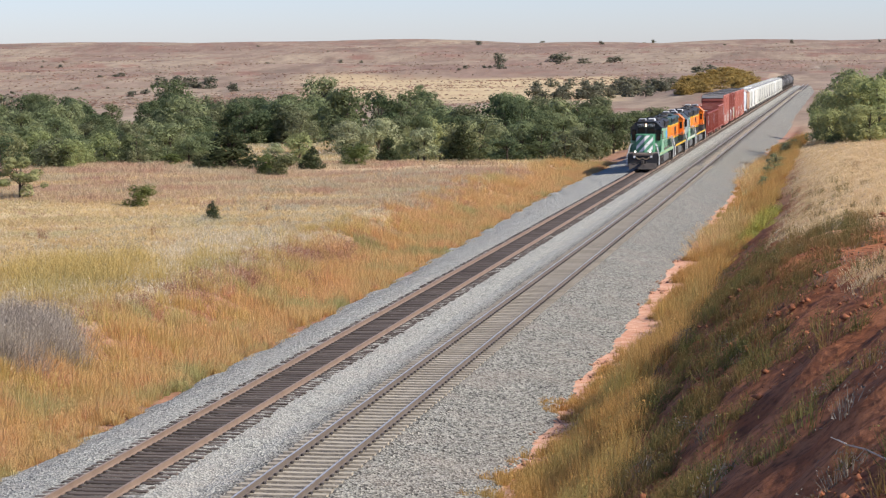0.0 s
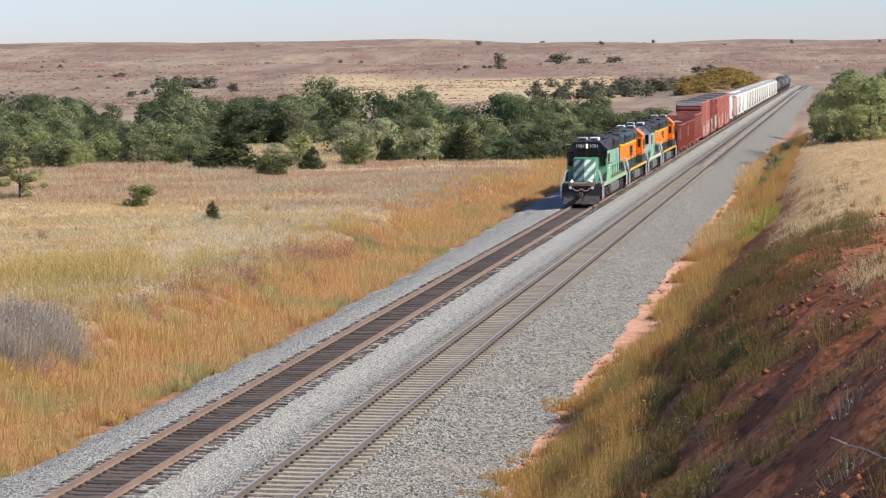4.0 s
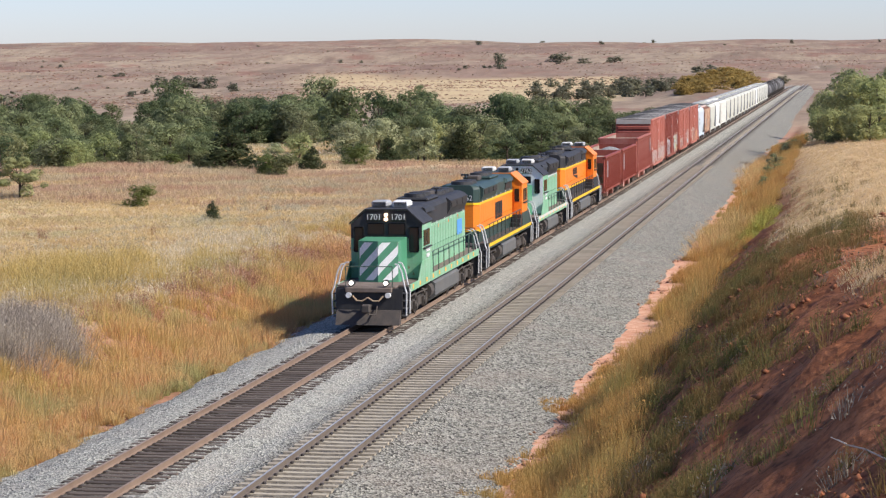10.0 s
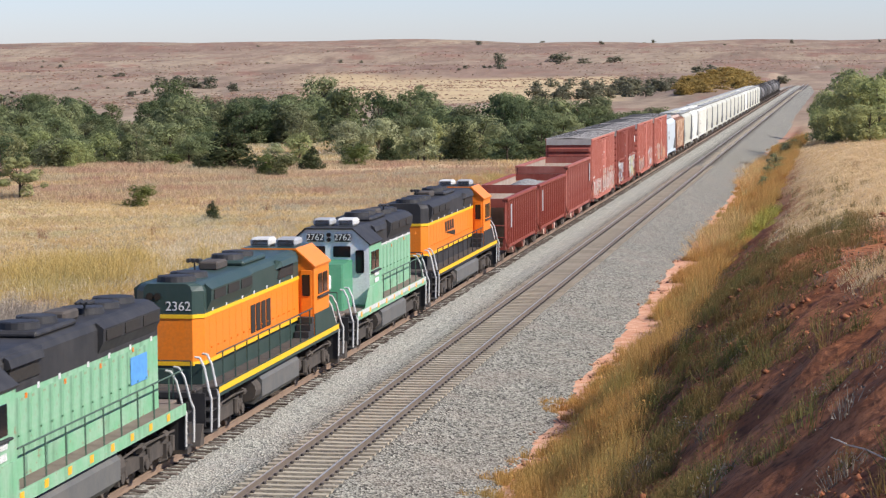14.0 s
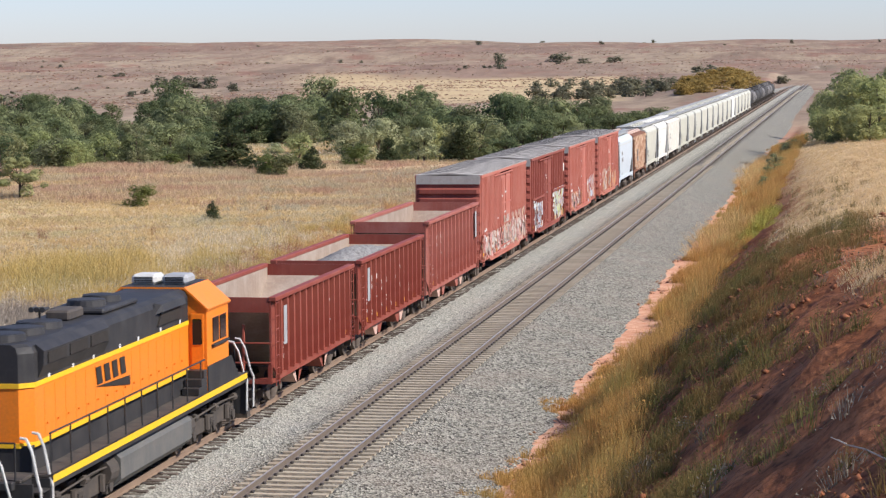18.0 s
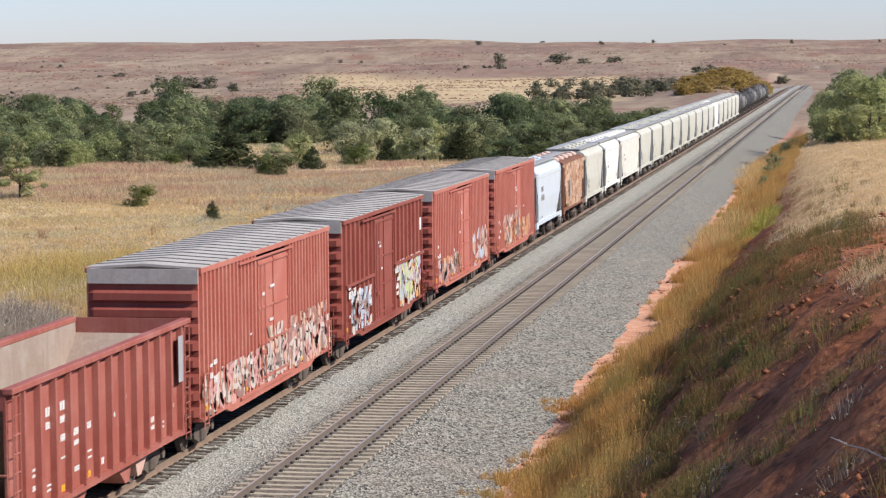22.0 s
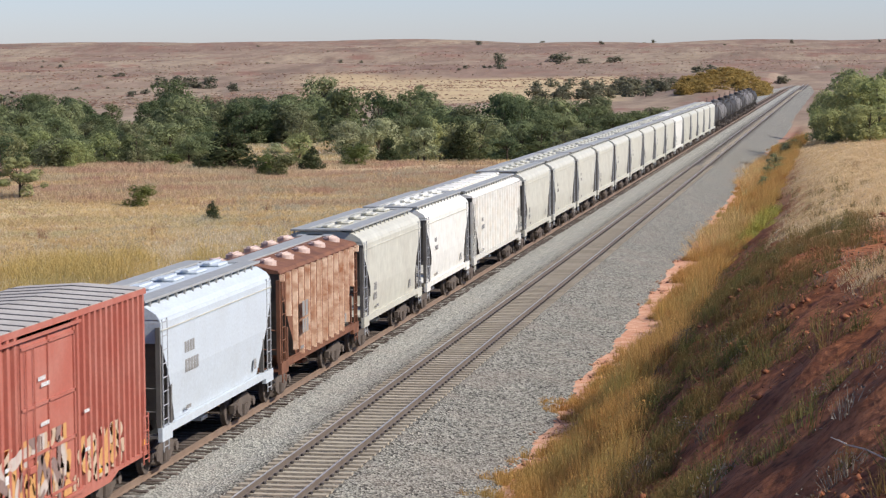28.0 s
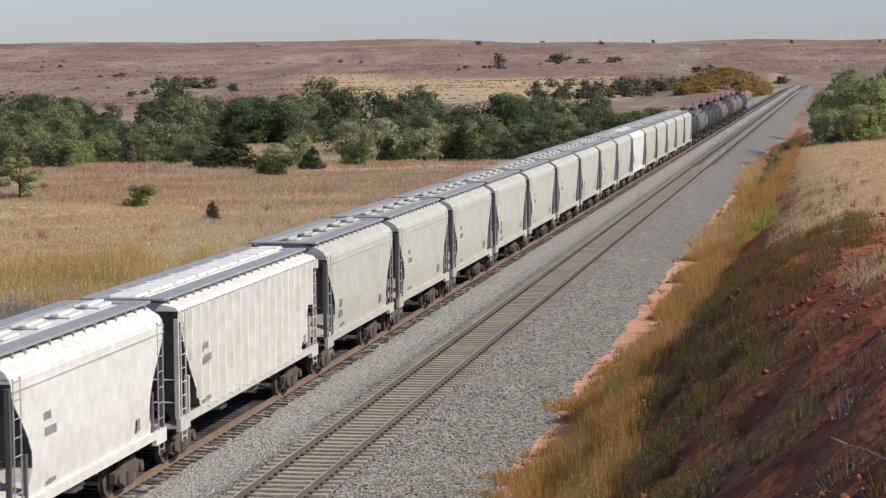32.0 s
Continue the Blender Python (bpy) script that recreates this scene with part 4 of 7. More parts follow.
def dead_branch():
    """A bare forked branch lying on the slope."""
    th = bmesh.new()
    foot = [(0.62, 28.8), (0.30, 30.0), (0.08, 31.2), (-0.05, 32.2)]
    z0, z1 = (float(ground_z(*foot[k])) + 0.14 for k in (0, -1))
    pts = [(x, y, z0 + (z1 - z0) * k / 3 + 0.05 * (k == 1)) for k, (x, y) in enumerate(foot)]
    pipe(th, pts, 0.012, 5)
    pipe(th, [pts[1], (pts[1][0] - 0.10, pts[1][1] + 0.2, pts[1][2] - 0.16)], 0.008, 4)
    pipe(th, [pts[2], (pts[2][0] - 0.22, pts[2][1] + 0.3, pts[2][2] + 0.05)], 0.007, 4)
    tagged(part("dead_branch", th, DEAD_WOOD), "pale bare branch lying on the red slope", "branch")


dead_branch()


def clods(name, n, x0, x1, y0, y1, label, material):
    """Broken lumps of clay, each an uneven eight-sided stone."""
    x, y = shore(n, x0, x1, y0, y1, 1.4, lambda x, y: smooth(-0.1, 0.4, roll(y, x * 0.3, 9.0)))
    n = len(x)
    unit = np.array([(1, 0, 0), (0, 1, 0), (-1, 0, 0), (0, -1, 0), (0, 0, 1), (0, 0, -1)], float)
    size = 0.03 + 0.10 * rng.uniform(0, 1, n) ** 3
    verts = unit[None] * size[:, None, None] * rng.uniform(0.6, 1.4, (n, 6, 1)) + rng.normal(0, 0.15, (n, 6, 3)) * size[:, None, None]
    verts[:, :, 2] *= 0.7
    z = np.maximum(ground_z(x, y), np.interp(x, [-9.3, -8.3], [-0.78, -1.0]))
    verts = verts + np.stack([x, y, z + size * 0.25], 1)[:, None]
    tri = np.array([(0, 1, 4), (1, 2, 4), (2, 3, 4), (3, 0, 4), (1, 0, 5), (2, 1, 5), (3, 2, 5), (0, 3, 5)])
    faces = (tri[None] + (np.arange(n) * 6)[:, None, None]).reshape(-1, 3)
    tagged(new(name, array_mesh(name, verts.reshape(-1, 3), faces, material)), label, "clods", kind="stuff")


clods("clay_clods", 2600, -9.4, -7.0, 55, 170, "pink-red clay clods along the foot of the cut", CLOD)
clods("slope_clods", 5200, -4.5, 4.0, 24, 95, "red clay lumps broken out of the slope", RED_CLOD)


# ---- the train: paints ----
def chipped(name, colour, chalk, rust):
    """Old paint gone chalky in clouds and runs, with rust coming through in small scabs."""
    m, t, p, o = start(name, 0.6)
    col = mix(t, ramp(t, noise_at(t, o, 0.8), 0.38, 0.70), colour, chalk)
    col = mix(t, ramp(t, noise_at(t, o, 0.30, 5.0, (1.0, 1.0, 0.10)), 0.52, 0.78), col, tuple(c * 0.50 for c in colour))
    col = mix(t, ramp(t, noise_at(t, o, 0.22, 5.0), 0.63, 0.69), col, rust)
    col = mix(t, ramp(t, noise_at(t, o, 0.09), 0.35, 0.8), col, mix(t, 0.22, col, (0.05, 0.045, 0.04)))
    t.links.new(col, p.inputs["Base Color"])
    bump(t, p, noise_at(t, o, 0.35), 0.15, 0.02)
    return m



GREEN = chipped("faded_green_paint", (0.175, 0.395, 0.225), (0.285, 0.43, 0.30), (0.25, 0.19, 0.115))
DEEP_GREEN = paint("nose_green_paint", (0.065, 0.255, 0.135), (0.13, 0.31, 0.19), 0.8, 0.6, 0.45)
PINE = paint("pine_green_paint", (0.026, 0.052, 0.044), (0.05, 0.075, 0.066), 1.0, 0.6, 0.45)
BLACK = paint("sooty_black_paint", (0.022, 0.022, 0.024), (0.055, 0.052, 0.05), 0.9, 0.7, 0.6)
ORANGE = paint("orange_paint", (0.82, 0.21, 0.012), (0.72, 0.22, 0.04), 1.4, 0.5, 0.4)
YELLOW = paint("yellow_stripe_paint", (0.85, 0.50, 0.015), (0.7, 0.42, 0.05), 0.8, 0.5, 0.45)
NOSE_WHITE = paint("nose_stripe_white", (0.82, 0.82, 0.79), (0.60, 0.58, 0.54), 0.5, 0.4, 0.5)
DARK_RAIL = paint("dark_green_rail", (0.055, 0.105, 0.075), (0.08, 0.09, 0.075), 0.5, 0.6, 0.6)
TANK_DUST = paint("dusty_fuel_tank", (0.105, 0.107, 0.105), (0.16, 0.15, 0.135), 0.8, 0.7, 0.6)
DECK_RUST = paint("rusty_deck_plate", (0.15, 0.115, 0.09), (0.21, 0.165, 0.135), 0.6, 0.8, 0.85)
WHITE = paint("white_paint", (0.74, 0.74, 0.72), (0.55, 0.52, 0.48), 0.6, 0.5, 0.5)
RAIL_WHITE = paint("dull_white_rail", (0.58, 0.58, 0.56), (0.42, 0.40, 0.38), 0.4, 0.6, 0.6)
CAB_GREY = paint("pale_grey_cab_paint", (0.80, 0.80, 0.78), (0.62, 0.61, 0.58), 0.8, 0.5, 0.55)
# end paint darkened for brake grime and for the shade of the end recess
END_SHADE_GRIME = paint("grimy_end_paint", (0.15, 0.14, 0.125), (0.085, 0.075, 0.065), 0.6, 0.8, 0.8)
GREY = paint("grey_paint", (0.36, 0.37, 0.38), (0.25, 0.24, 0.23), 0.8, 0.5, 0.55)
UNDER = paint("underframe_grime", (0.055, 0.048, 0.043), (0.10, 0.08, 0.065), 0.4, 0.8, 0.85)
TRUCK_BROWN = paint("dusty_truck_iron", (0.095, 0.075, 0.062), (0.15, 0.12, 0.10), 0.3, 0.8, 0.85)
GLASS = plain("dark_cab_glass", (0.012, 0.014, 0.016), 0.08, 0.0, 0.2)
LAMP = glow("headlight_glass", (1.0, 0.93, 0.78), 2.2)
DIM_LAMP = glow("upper_headlight_glass", (1.0, 0.74, 0.50), 0.95)
BLUE = plain("blue_paint_patch", (0.10, 0.30, 0.62), 0.6)
AMBER = plain("amber_reflector", (0.85, 0.42, 0.03), 0.4)
LETTER = plain("white_lettering", (0.72, 0.71, 0.68), 0.6, 0.0, 0.3, 0.05)
FADED_MARK = plain("faded_lettering", (0.30, 0.29, 0.27), 0.6, 0.0, 0.4, 0.06)
DARK_MARK = plain("dark_lettering", (0.035, 0.03, 0.025), 0.6, 0.0, 0.4, 0.1)
HOPPER_RED = paint("hopper_red_paint", (0.225, 0.043, 0.027), (0.31, 0.10, 0.068), 1.2, 0.6, 0.6)
HOPPER_PALE = paint("faded_hopper_red", (0.30, 0.082, 0.058), (0.40, 0.165, 0.13), 1.2, 0.7, 0.65)
GATE_PINK = paint("dusty_pink_gate", (0.50, 0.30, 0.24), (0.58, 0.44, 0.37), 0.5, 0.7, 0.8)
HOPPER_INSIDE = paint("scoured_hopper_inside", (0.30, 0.225, 0.175), (0.40, 0.335, 0.275), 0.9, 0.8, 0.8)
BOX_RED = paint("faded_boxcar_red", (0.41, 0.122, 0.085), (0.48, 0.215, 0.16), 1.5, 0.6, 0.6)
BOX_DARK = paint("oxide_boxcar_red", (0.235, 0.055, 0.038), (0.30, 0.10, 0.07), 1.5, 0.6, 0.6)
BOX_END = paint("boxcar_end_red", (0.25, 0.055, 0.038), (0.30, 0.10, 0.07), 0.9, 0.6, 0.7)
ROOF = paint("galvanised_roof", (0.44, 0.41, 0.37), (0.31, 0.275, 0.24), 1.1, 0.7, 0.9)
ROOF_SEAM_SHADE = plain("roof_seam_cap", (0.13, 0.125, 0.12), 0.8)
ROOF_GREY = paint("walkway_grey", (0.34, 0.345, 0.33), (0.25, 0.245, 0.225), 0.6, 0.5, 0.6)
PALE_BLUE = paint("pale_blue_grey_paint", (0.54, 0.595, 0.63), (0.47, 0.50, 0.51), 1.4, 0.5, 0.45)
CEMENT_GREY = paint("cement_grey_paint", (0.54, 0.53, 0.445), (0.44, 0.415, 0.345), 2.0, 0.6, 0.5, 0.0, True, 0.4)
OFF_WHITE = paint("off_white_paint", (0.735, 0.725, 0.66), (0.66, 0.62, 0.53), 2.0, 0.4, 0.5, 0.0, True, 0.4)
STAINED_WHITE = paint("rust_streaked_white", (0.80, 0.785, 0.715), (0.66, 0.50, 0.33), 0.7, 0.35, 0.6, 0.0, True, 0.4)
# sheet behind white ribs: the recesses' shade is mixed into its colour
SHADED_WHITE = paint("dusty_white_sheet", (0.58, 0.57, 0.51), (0.48, 0.41, 0.32), 0.7, 0.4, 0.65, 0.0, True, 0.4)
RUST_RIB = paint("rusted_hopper", (0.74, 0.54, 0.38), (0.34, 0.125, 0.05), 0.35, 1.0, 0.8)
HATCH_PINK = paint("rust_bled_hatch_paint", (0.60, 0.46, 0.39), (0.36, 0.20, 0.14), 0.4, 0.8, 0.7)
RUST_DARK = paint("rust_brown", (0.215, 0.092, 0.05), (0.11, 0.047, 0.028), 0.5, 0.9, 0.85)
TANK_BLACK = paint("tank_black_paint", (0.032, 0.031, 0.030), (0.085, 0.077, 0.07), 1.6, 0.7, 0.75)
TANK_GREY = paint("tank_grey_paint", (0.13, 0.125, 0.12), (0.20, 0.18, 0.165), 1.6, 0.7, 0.75)
STONE_LOAD = plain("ballast_load", (0.30, 0.29, 0.28), 0.95, 0.0, 0.75, 0.10)
TAGS = [plain("spray_white", (0.54, 0.46, 0.40), 0.6), plain("spray_buff", (0.54, 0.40, 0.28), 0.6), plain("spray_blue", (0.40, 0.47, 0.54), 0.6), plain("spray_black", (0.26, 0.18, 0.155), 0.6),
        plain("spray_lime", (0.48, 0.52, 0.26), 0.6), plain("spray_pink", (0.56, 0.30, 0.27), 0.6), plain("spray_lilac", (0.38, 0.31, 0.42), 0.6), plain("spray_gold", (0.60, 0.32, 0.12), 0.6)]


def words(body, size, material, parent, x, y, z, face, name="lettering", label=""):
    """Lettering in the built-in font, laid on a vertical face that looks along 'face' (a turn about z in degrees)."""
    cu = bpy.data.curves.new("lettering", 'FONT')
    cu.body, cu.size, cu.align_x, cu.align_y, cu.extrude = body, size, 'CENTER', 'CENTER', 0.004
    tmp = bpy.data.objects.new("lettering", cu)
    me = bpy.data.meshes.new_from_object(tmp)
    bpy.data.objects.remove(tmp)
    me.transform(Matrix.Translation((x, y, z)) @ Euler((radians(90), 0, radians(face))).to_matrix().to_4x4())
    me.materials.clear()
    me.materials.append(material)
    ob = new(name, me)
    ob.parent = parent
    if label:
        ob["label"] = label
    return ob


def marks(parent, x, rows, material=None, name="lettering", label="small white stencilled data"):
    """Small stencilled data that cannot be read: bars on the side at x, rows of (y, z, width, height)."""
    bm = bmesh.new()
    t = 0.005 if x > 0 else -0.005
    for y, z, w, h in rows:
        n = max(1, min(9, round(w / (0.75 * h))))
        for k in range(n):
            q = y - w / 2 + w * k / n
            cuboid(bm, min(x, x + t), max(x, x + t), q, q + w / n * (0.74 if n > 1 else 1.0), z - h / 2, z + h / 2)
    return tagged(part(name, bm, material or LETTER, parent, label), kind="stuff")


def stack(bm, levels, round_y=0.0, close=True):
    """Level rings (z, half width, half length) joined into one body; round_y cuts the corners."""
    rings = []
    for z, hx, hy in levels:
        c = min(round_y, hx * 0.6)
        if c > 0:
            pts = [(-hx + c, -hy), (hx - c, -hy), (hx, -hy + c), (hx, hy - c), (hx - c, hy), (-hx + c, hy), (-hx, hy - c), (-hx, -hy + c)]
        else:
            pts = [(-hx, -hy), (hx, -hy), (hx, hy), (-hx, hy)]
        rings.append([bm.verts.new((x, y, z)) for x, y in pts])
    n = len(rings[0])
    for a, b in zip(rings, rings[1:]):
        for i in range(n):
            j = (i + 1) % n
            bm.faces.new((a[i], a[j], b[j], b[i]))
    if close:
        bm.faces.new(rings[0][::-1])
        bm.faces.new(rings[-1])


def wheelset_mesh(radius):
    bm = bmesh.new()
    rod(bm, (-0.9, 0, 0), (0.9, 0, 0), 0.085, 8)
    for s in (-1, 1):
        rod(bm, (s * 0.69, 0, 0), (s * 0.72, 0, 0), radius + 0.028, 24)
        rod(bm, (s * 0.72, 0, 0), (s * 0.83, 0, 0), radius, 24)
        rod(bm, (s * 0.83, 0, 0), (s * 0.835, 0, 0), radius * 0.82, 20)
        rod(bm, (s * 0.83, 0, 0), (s * 0.92, 0, 0), radius * 0.3, 10)
        for k in range(4):      # lightening marks that show the turn
            a = k * math.pi / 2
            rod(bm, (s * 0.83, math.cos(a) * radius * 0.55, math.sin(a) * radius * 0.55), (s * 0.85, math.cos(a) * radius * 0.55, math.sin(a) * radius * 0.55), radius * 0.12, 6)
    me = bpy.data.meshes.new("wheelset")
    bm.to_mesh(me)
    bm.free()
    me.materials.append(TRUCK_BROWN)
    return me


def freight_frame_mesh():
    """A cast side frame with its spring nest."""
    bm = bmesh.new()
    for s in (-1, 1):
        x0, x1 = s * 0.93, s * 1.08
        a, b = min(x0, x1), max(x0, x1)
        side_plate(bm, [(-1.15, 0.36), (-0.72, 0.36), (-0.62, 0.30), (-0.30, 0.14), (0.30, 0.14), (0.62, 0.30), (0.72, 0.36), (1.15, 0.36), (1.15, 0.60), (0.75, 0.62), (0.42, 0.80), (-0.42, 0.80), (-0.75, 0.62), (-1.15, 0.60)], a, b)
        for y in (-0.89, 0.89):
            rod(bm, (s * 1.08, y, 0.46), (s * 1.15, y, 0.46), 0.13, 10)
        for y in (-0.16, 0.0, 0.16):
            rod(bm, (s * 1.10, y, 0.22), (s * 1.10, y, 0.52), 0.07, 8)
    cuboid(bm, -1.05, 1.05, -0.18, 0.18, 0.52, 0.80)
    me = bpy.data.meshes.new("truck_frame")
    bm.to_mesh(me)
    bm.free()
    me.materials.append(TRUCK_BROWN)
    return me


def loco_frame_mesh(axles):
    bm = bmesh.new()
    reach = 2.05 if axles == 3 else 1.38
    for s in (-1, 1):
        a, b = sorted((s * 0.95, s * 1.14))
        side_plate(bm, [(-reach - 0.55, 0.62), (-reach - 0.3, 0.42), (reach + 0.3, 0.42), (reach + 0.55, 0.62), (reach + 0.55, 0.84), (reach + 0.1, 0.92), (0.5, 0.78), (-0.5, 0.78), (-reach - 0.1, 0.92), (-reach - 0.55, 0.84)], a, b)
        ys = (-reach, 0.0, reach) if axles == 3 else (-reach, reach)
        for y in ys:
            cuboid(bm, min(s * 1.12, s * 1.24), max(s * 1.12, s * 1.24), y - 0.2, y + 0.2, 0.33, 0.72)
            rod(bm, (s * 1.24, y, 0.51), (s * 1.30, y, 0.51), 0.15, 10)
            rod(bm, (s * 1.18, y + 0.42, 0.45), (s * 1.18, y + 0.42, 0.85), 0.1, 8)
            rod(bm, (s * 1.20, y - 0.45, 0.95), (s * 1.20, y - 0.15, 0.98), 0.11, 8)
        pipe(bm, [(s * 1.27, -reach - 0.4, 0.98), (s * 1.27, -reach * 0.4, 1.05), (s * 1.27, reach + 0.4, 0.98)], 0.03)
    cuboid(bm, -1.0, 1.0, -0.3, 0.3, 0.6, 1.0)
    me = bpy.data.meshes.new("truck_frame")
    bm.to_mesh(me)
    bm.free()
    me.materials.append(UNDER)
    return me


def coupler_mesh():
    bm = bmesh.new()
    cuboid(bm, -0.10, 0.10, -0.55, 0.12, 0.74, 0.94)
    soft_box(bm, -0.17, 0.17, -0.78, -0.5, 0.66, 1.0, 0.05)
    pipe(bm, [(0.35, -0.1, 0.9), (0.34, -0.45, 0.55), (0.12, -0.72, 0.62)], 0.025)
    me = bpy.data.meshes.new("coupler")
    bm.to_mesh(me)
    bm.free()
    me.materials.append(UNDER)
    return me


WHEEL, BIG_WHEEL = wheelset_mesh(0.457), wheelset_mesh(0.508)
FREIGHT_FRAME, FRAME2, FRAME3 = freight_frame_mesh(), loco_frame_mesh(2), loco_frame_mesh(3)
COUPLER = coupler_mesh()
SPINNING = []        # wheelsets that turn, with their radius, place and truck
CARS = []            # things of the train, with their middle at the start and their turn


def hang(name, me, parent, x=0.0, y=0.0, z=0.0, turn=0.0, label=""):
    o = new(name, me)
    o.parent = parent
    o.location = (x, y, z)
    o.rotation_euler = (0, 0, turn)
    if label:
        o["label"] = label
    return o


def trucks(thing, centres, frame_mesh, wheel_mesh, radius, offsets, label):
    for y in centres:
        tr = hang("truck", frame_mesh, thing, 0, y, 0, 0, label)
        for q in offsets:
            w = hang("wheelset", wheel_mesh, tr, 0, q, radius)
            SPINNING.append((w, q, radius, thing))


def couplers(thing, half):
    hang("coupler", COUPLER, thing, 0, -half + 0.78, 0, 0)
    hang("coupler", COUPLER, thing, 0, half - 0.78, 0, math.pi)


def put(thing, a, b, turn=0):
    CARS.append((thing, (a + b) / 2, turn))
    return thing


# ---- locomotives ----
def locomotive(length, s_cab, s_hood, axles, look_of):
    """Front at -y. s_cab and s_hood are the cab front and the hood's end, from the front coupler."""
    c = look_of
    th = empty("locomotive", c["label"], "locomotive", "locomotives of the train")
    half = length / 2
    y0, y1 = -half + 0.85, half - 0.85          # deck ends
    yc, yh = s_cab - half, s_hood - half
    cab_len = 2.25
    # frame, deck and sills
    bm = bmesh.new()
    soft_box(bm, -0.75, 0.75, y0 + 0.3, y1 - 0.3, 1.05, 1.5, 0.03)
    part("underframe", bm, UNDER, th)
    bm = bmesh.new()
    soft_box(bm, -1.50, 1.50, y0 + 0.75, y1 - 0.75, 1.56, 1.64, 0.015)
    soft_box(bm, -1.05, 1.05, y0, y0 + 0.74, 1.56, 1.64, 0.015)
    soft_box(bm, -1.05, 1.05, y1 - 0.74, y1, 1.56, 1.64, 0.015)
    part("walkway", bm, c["deck"], th, "grimy steel walkway plate")
    for s in (-1, 1):
        bm = bmesh.new()
        a, b = sorted((s * 1.49, s * 1.53))
        cuboid(bm, a, b, y0 + 0.75, y1 - 0.75, 1.36, 1.66)
        part("side_sill", bm, c["sill"], th)
        if c.get("stripe"):
            bm = bmesh.new()
            a, b = sorted((s * 1.531, s * 1.537))
            cuboid(bm, a, b, y0 + 0.75, y1 - 0.75, 1.46, 1.62)
            part("sill_stripe", bm, c["stripe"], th, "yellow stripe along the sill")
        if c.get("sill_line"):
            bm = bmesh.new()
            a, b = sorted((s * 1.531, s * 1.535))
            cuboid(bm, a, b, y0 + 0.75, y1 - 0.75, 1.50, 1.655)
            part("sill_stripe", bm, RAIL_WHITE, th, "worn white stripe along the sill")
            bm = bmesh.new()
            a, b = sorted((s * (0.98 + 0.002), s * (0.98 + 0.012)))
            cuboid(bm, a, b, yc + cab_len + 0.1, yh - 0.35, 3.50, 3.56)
            part("hood_stripe", bm, RAIL_WHITE, th, "thin white line under the black hood")
        if c.get("patches"):
            k = y0 + 1.4
            first = None
            while k < y1 - 1:
                if first is None:
                    bm = bmesh.new()
                    a, b = sorted((s * 1.531, s * 1.536))
                    cuboid(bm, a, b, -0.13, 0.13, 1.44, 1.62)
                    first = part("reflector", bm, AMBER, th, "amber reflective square")
                    first.location = (0, k, 0)
                else:
                    again(first, 0, k, 0)
                k += 1.55
    # end plates, plough, steps
    for e, ye in ((-1, y0), (1, y1)):
        bm = bmesh.new()
        a, b = sorted((ye, ye + e * 0.07))
        cuboid(bm, -1.35, 1.35, a, b, 0.62, 1.56)
        part("end_plate", bm, BLACK, th)
        bm = bmesh.new()
        soft_box(bm, -0.95, 0.95, min(ye, ye + e * 0.22), max(ye, ye + e * 0.22), 1.42, 1.62, 0.03)
        part("anticlimber", bm, BLACK if e > 0 else c["deck"], th)
        bm = bmesh.new()
        yo = ye + e * 0.07
        side = [(yo, 0.15), (yo + e * 0.42, 0.15), (yo + e * 0.1, 0.72), (yo, 0.72)]
        side_plate(bm, side if e > 0 else side[::-1], -1.3, 1.3)
        part("snow_plough", bm, UNDER, th, "dark steel plough blade")
        for s in (-1, 1):
            bm = bmesh.new()
            a, b = sorted((s * 1.06, s * 1.48))
            q0, q1 = sorted((ye - e * 0.05, ye - e * 0.675))
            cuboid(bm, a, b, q0, q1, 0.42, 0.46)
            tread = part("step", bm, BLACK, th)
            for k in range(1, 4):
                again(tread, 0, 0, 0.30 * k)
            bm = bmesh.new()
            a, b = sorted((s * 1.04, s * 1.06))
            cuboid(bm, a, b, min(ye, ye - e * 0.7), max(ye, ye - e * 0.7), 0.4, 1.56)
            q0, q1 = sorted((ye - e * 0.68, ye - e * 0.72))
            a, b = sorted((s * 1.06, s * 1.48))
            cuboid(bm, a, b, q0, q1, 0.4, 1.56)
            part("step_well", bm, BLACK, th)
            for q in (ye + e * 0.02, ye - e * 0.74):
                bm = bmesh.new()
                pipe(bm, [(s * 1.50, q, 0.50), (s * 1.52, q, 1.40), (s * 1.44, q - e * 0.05, 1.62), (s * 1.30, q - e * 0.10, 2.25), (s * 1.16, q - e * 0.14, 2.52), (s * 1.02, q - e * 0.14, 2.54)], 0.034, 6)
                part("grab_post", bm, c.get("rail", GREY), th, "pale painted step handrail post")
        bm = bmesh.new()
        pipe(bm, [(-0.95, ye + e * 0.03, 1.62), (-0.95, ye + e * 0.03, 2.45), (-0.35, ye + e * 0.03, 2.45), (0.35, ye + e * 0.03, 2.45), (0.95, ye + e * 0.03, 2.45), (0.95, ye + e * 0.03, 1.62)], 0.022, 5)
        part("end_railing", bm, c["railing"], th)
        bm = bmesh.new()
        wave = [(-0.62, ye + e * 0.3, 1.30), (-0.45, ye + e * 0.36, 1.12), (-0.22, ye + e * 0.36, 1.10), (0.0, ye + e * 0.34, 1.24), (0.22, ye + e * 0.36, 1.10), (0.45, ye + e * 0.36, 1.10), (0.62, ye + e * 0.3, 1.30)]
        pipe(bm, wave, 0.035, 6)
        tagged(part("air_hose", bm, c.get("hose", UNDER), th, "sagging air hoses across the end plate"), kind="stuff")
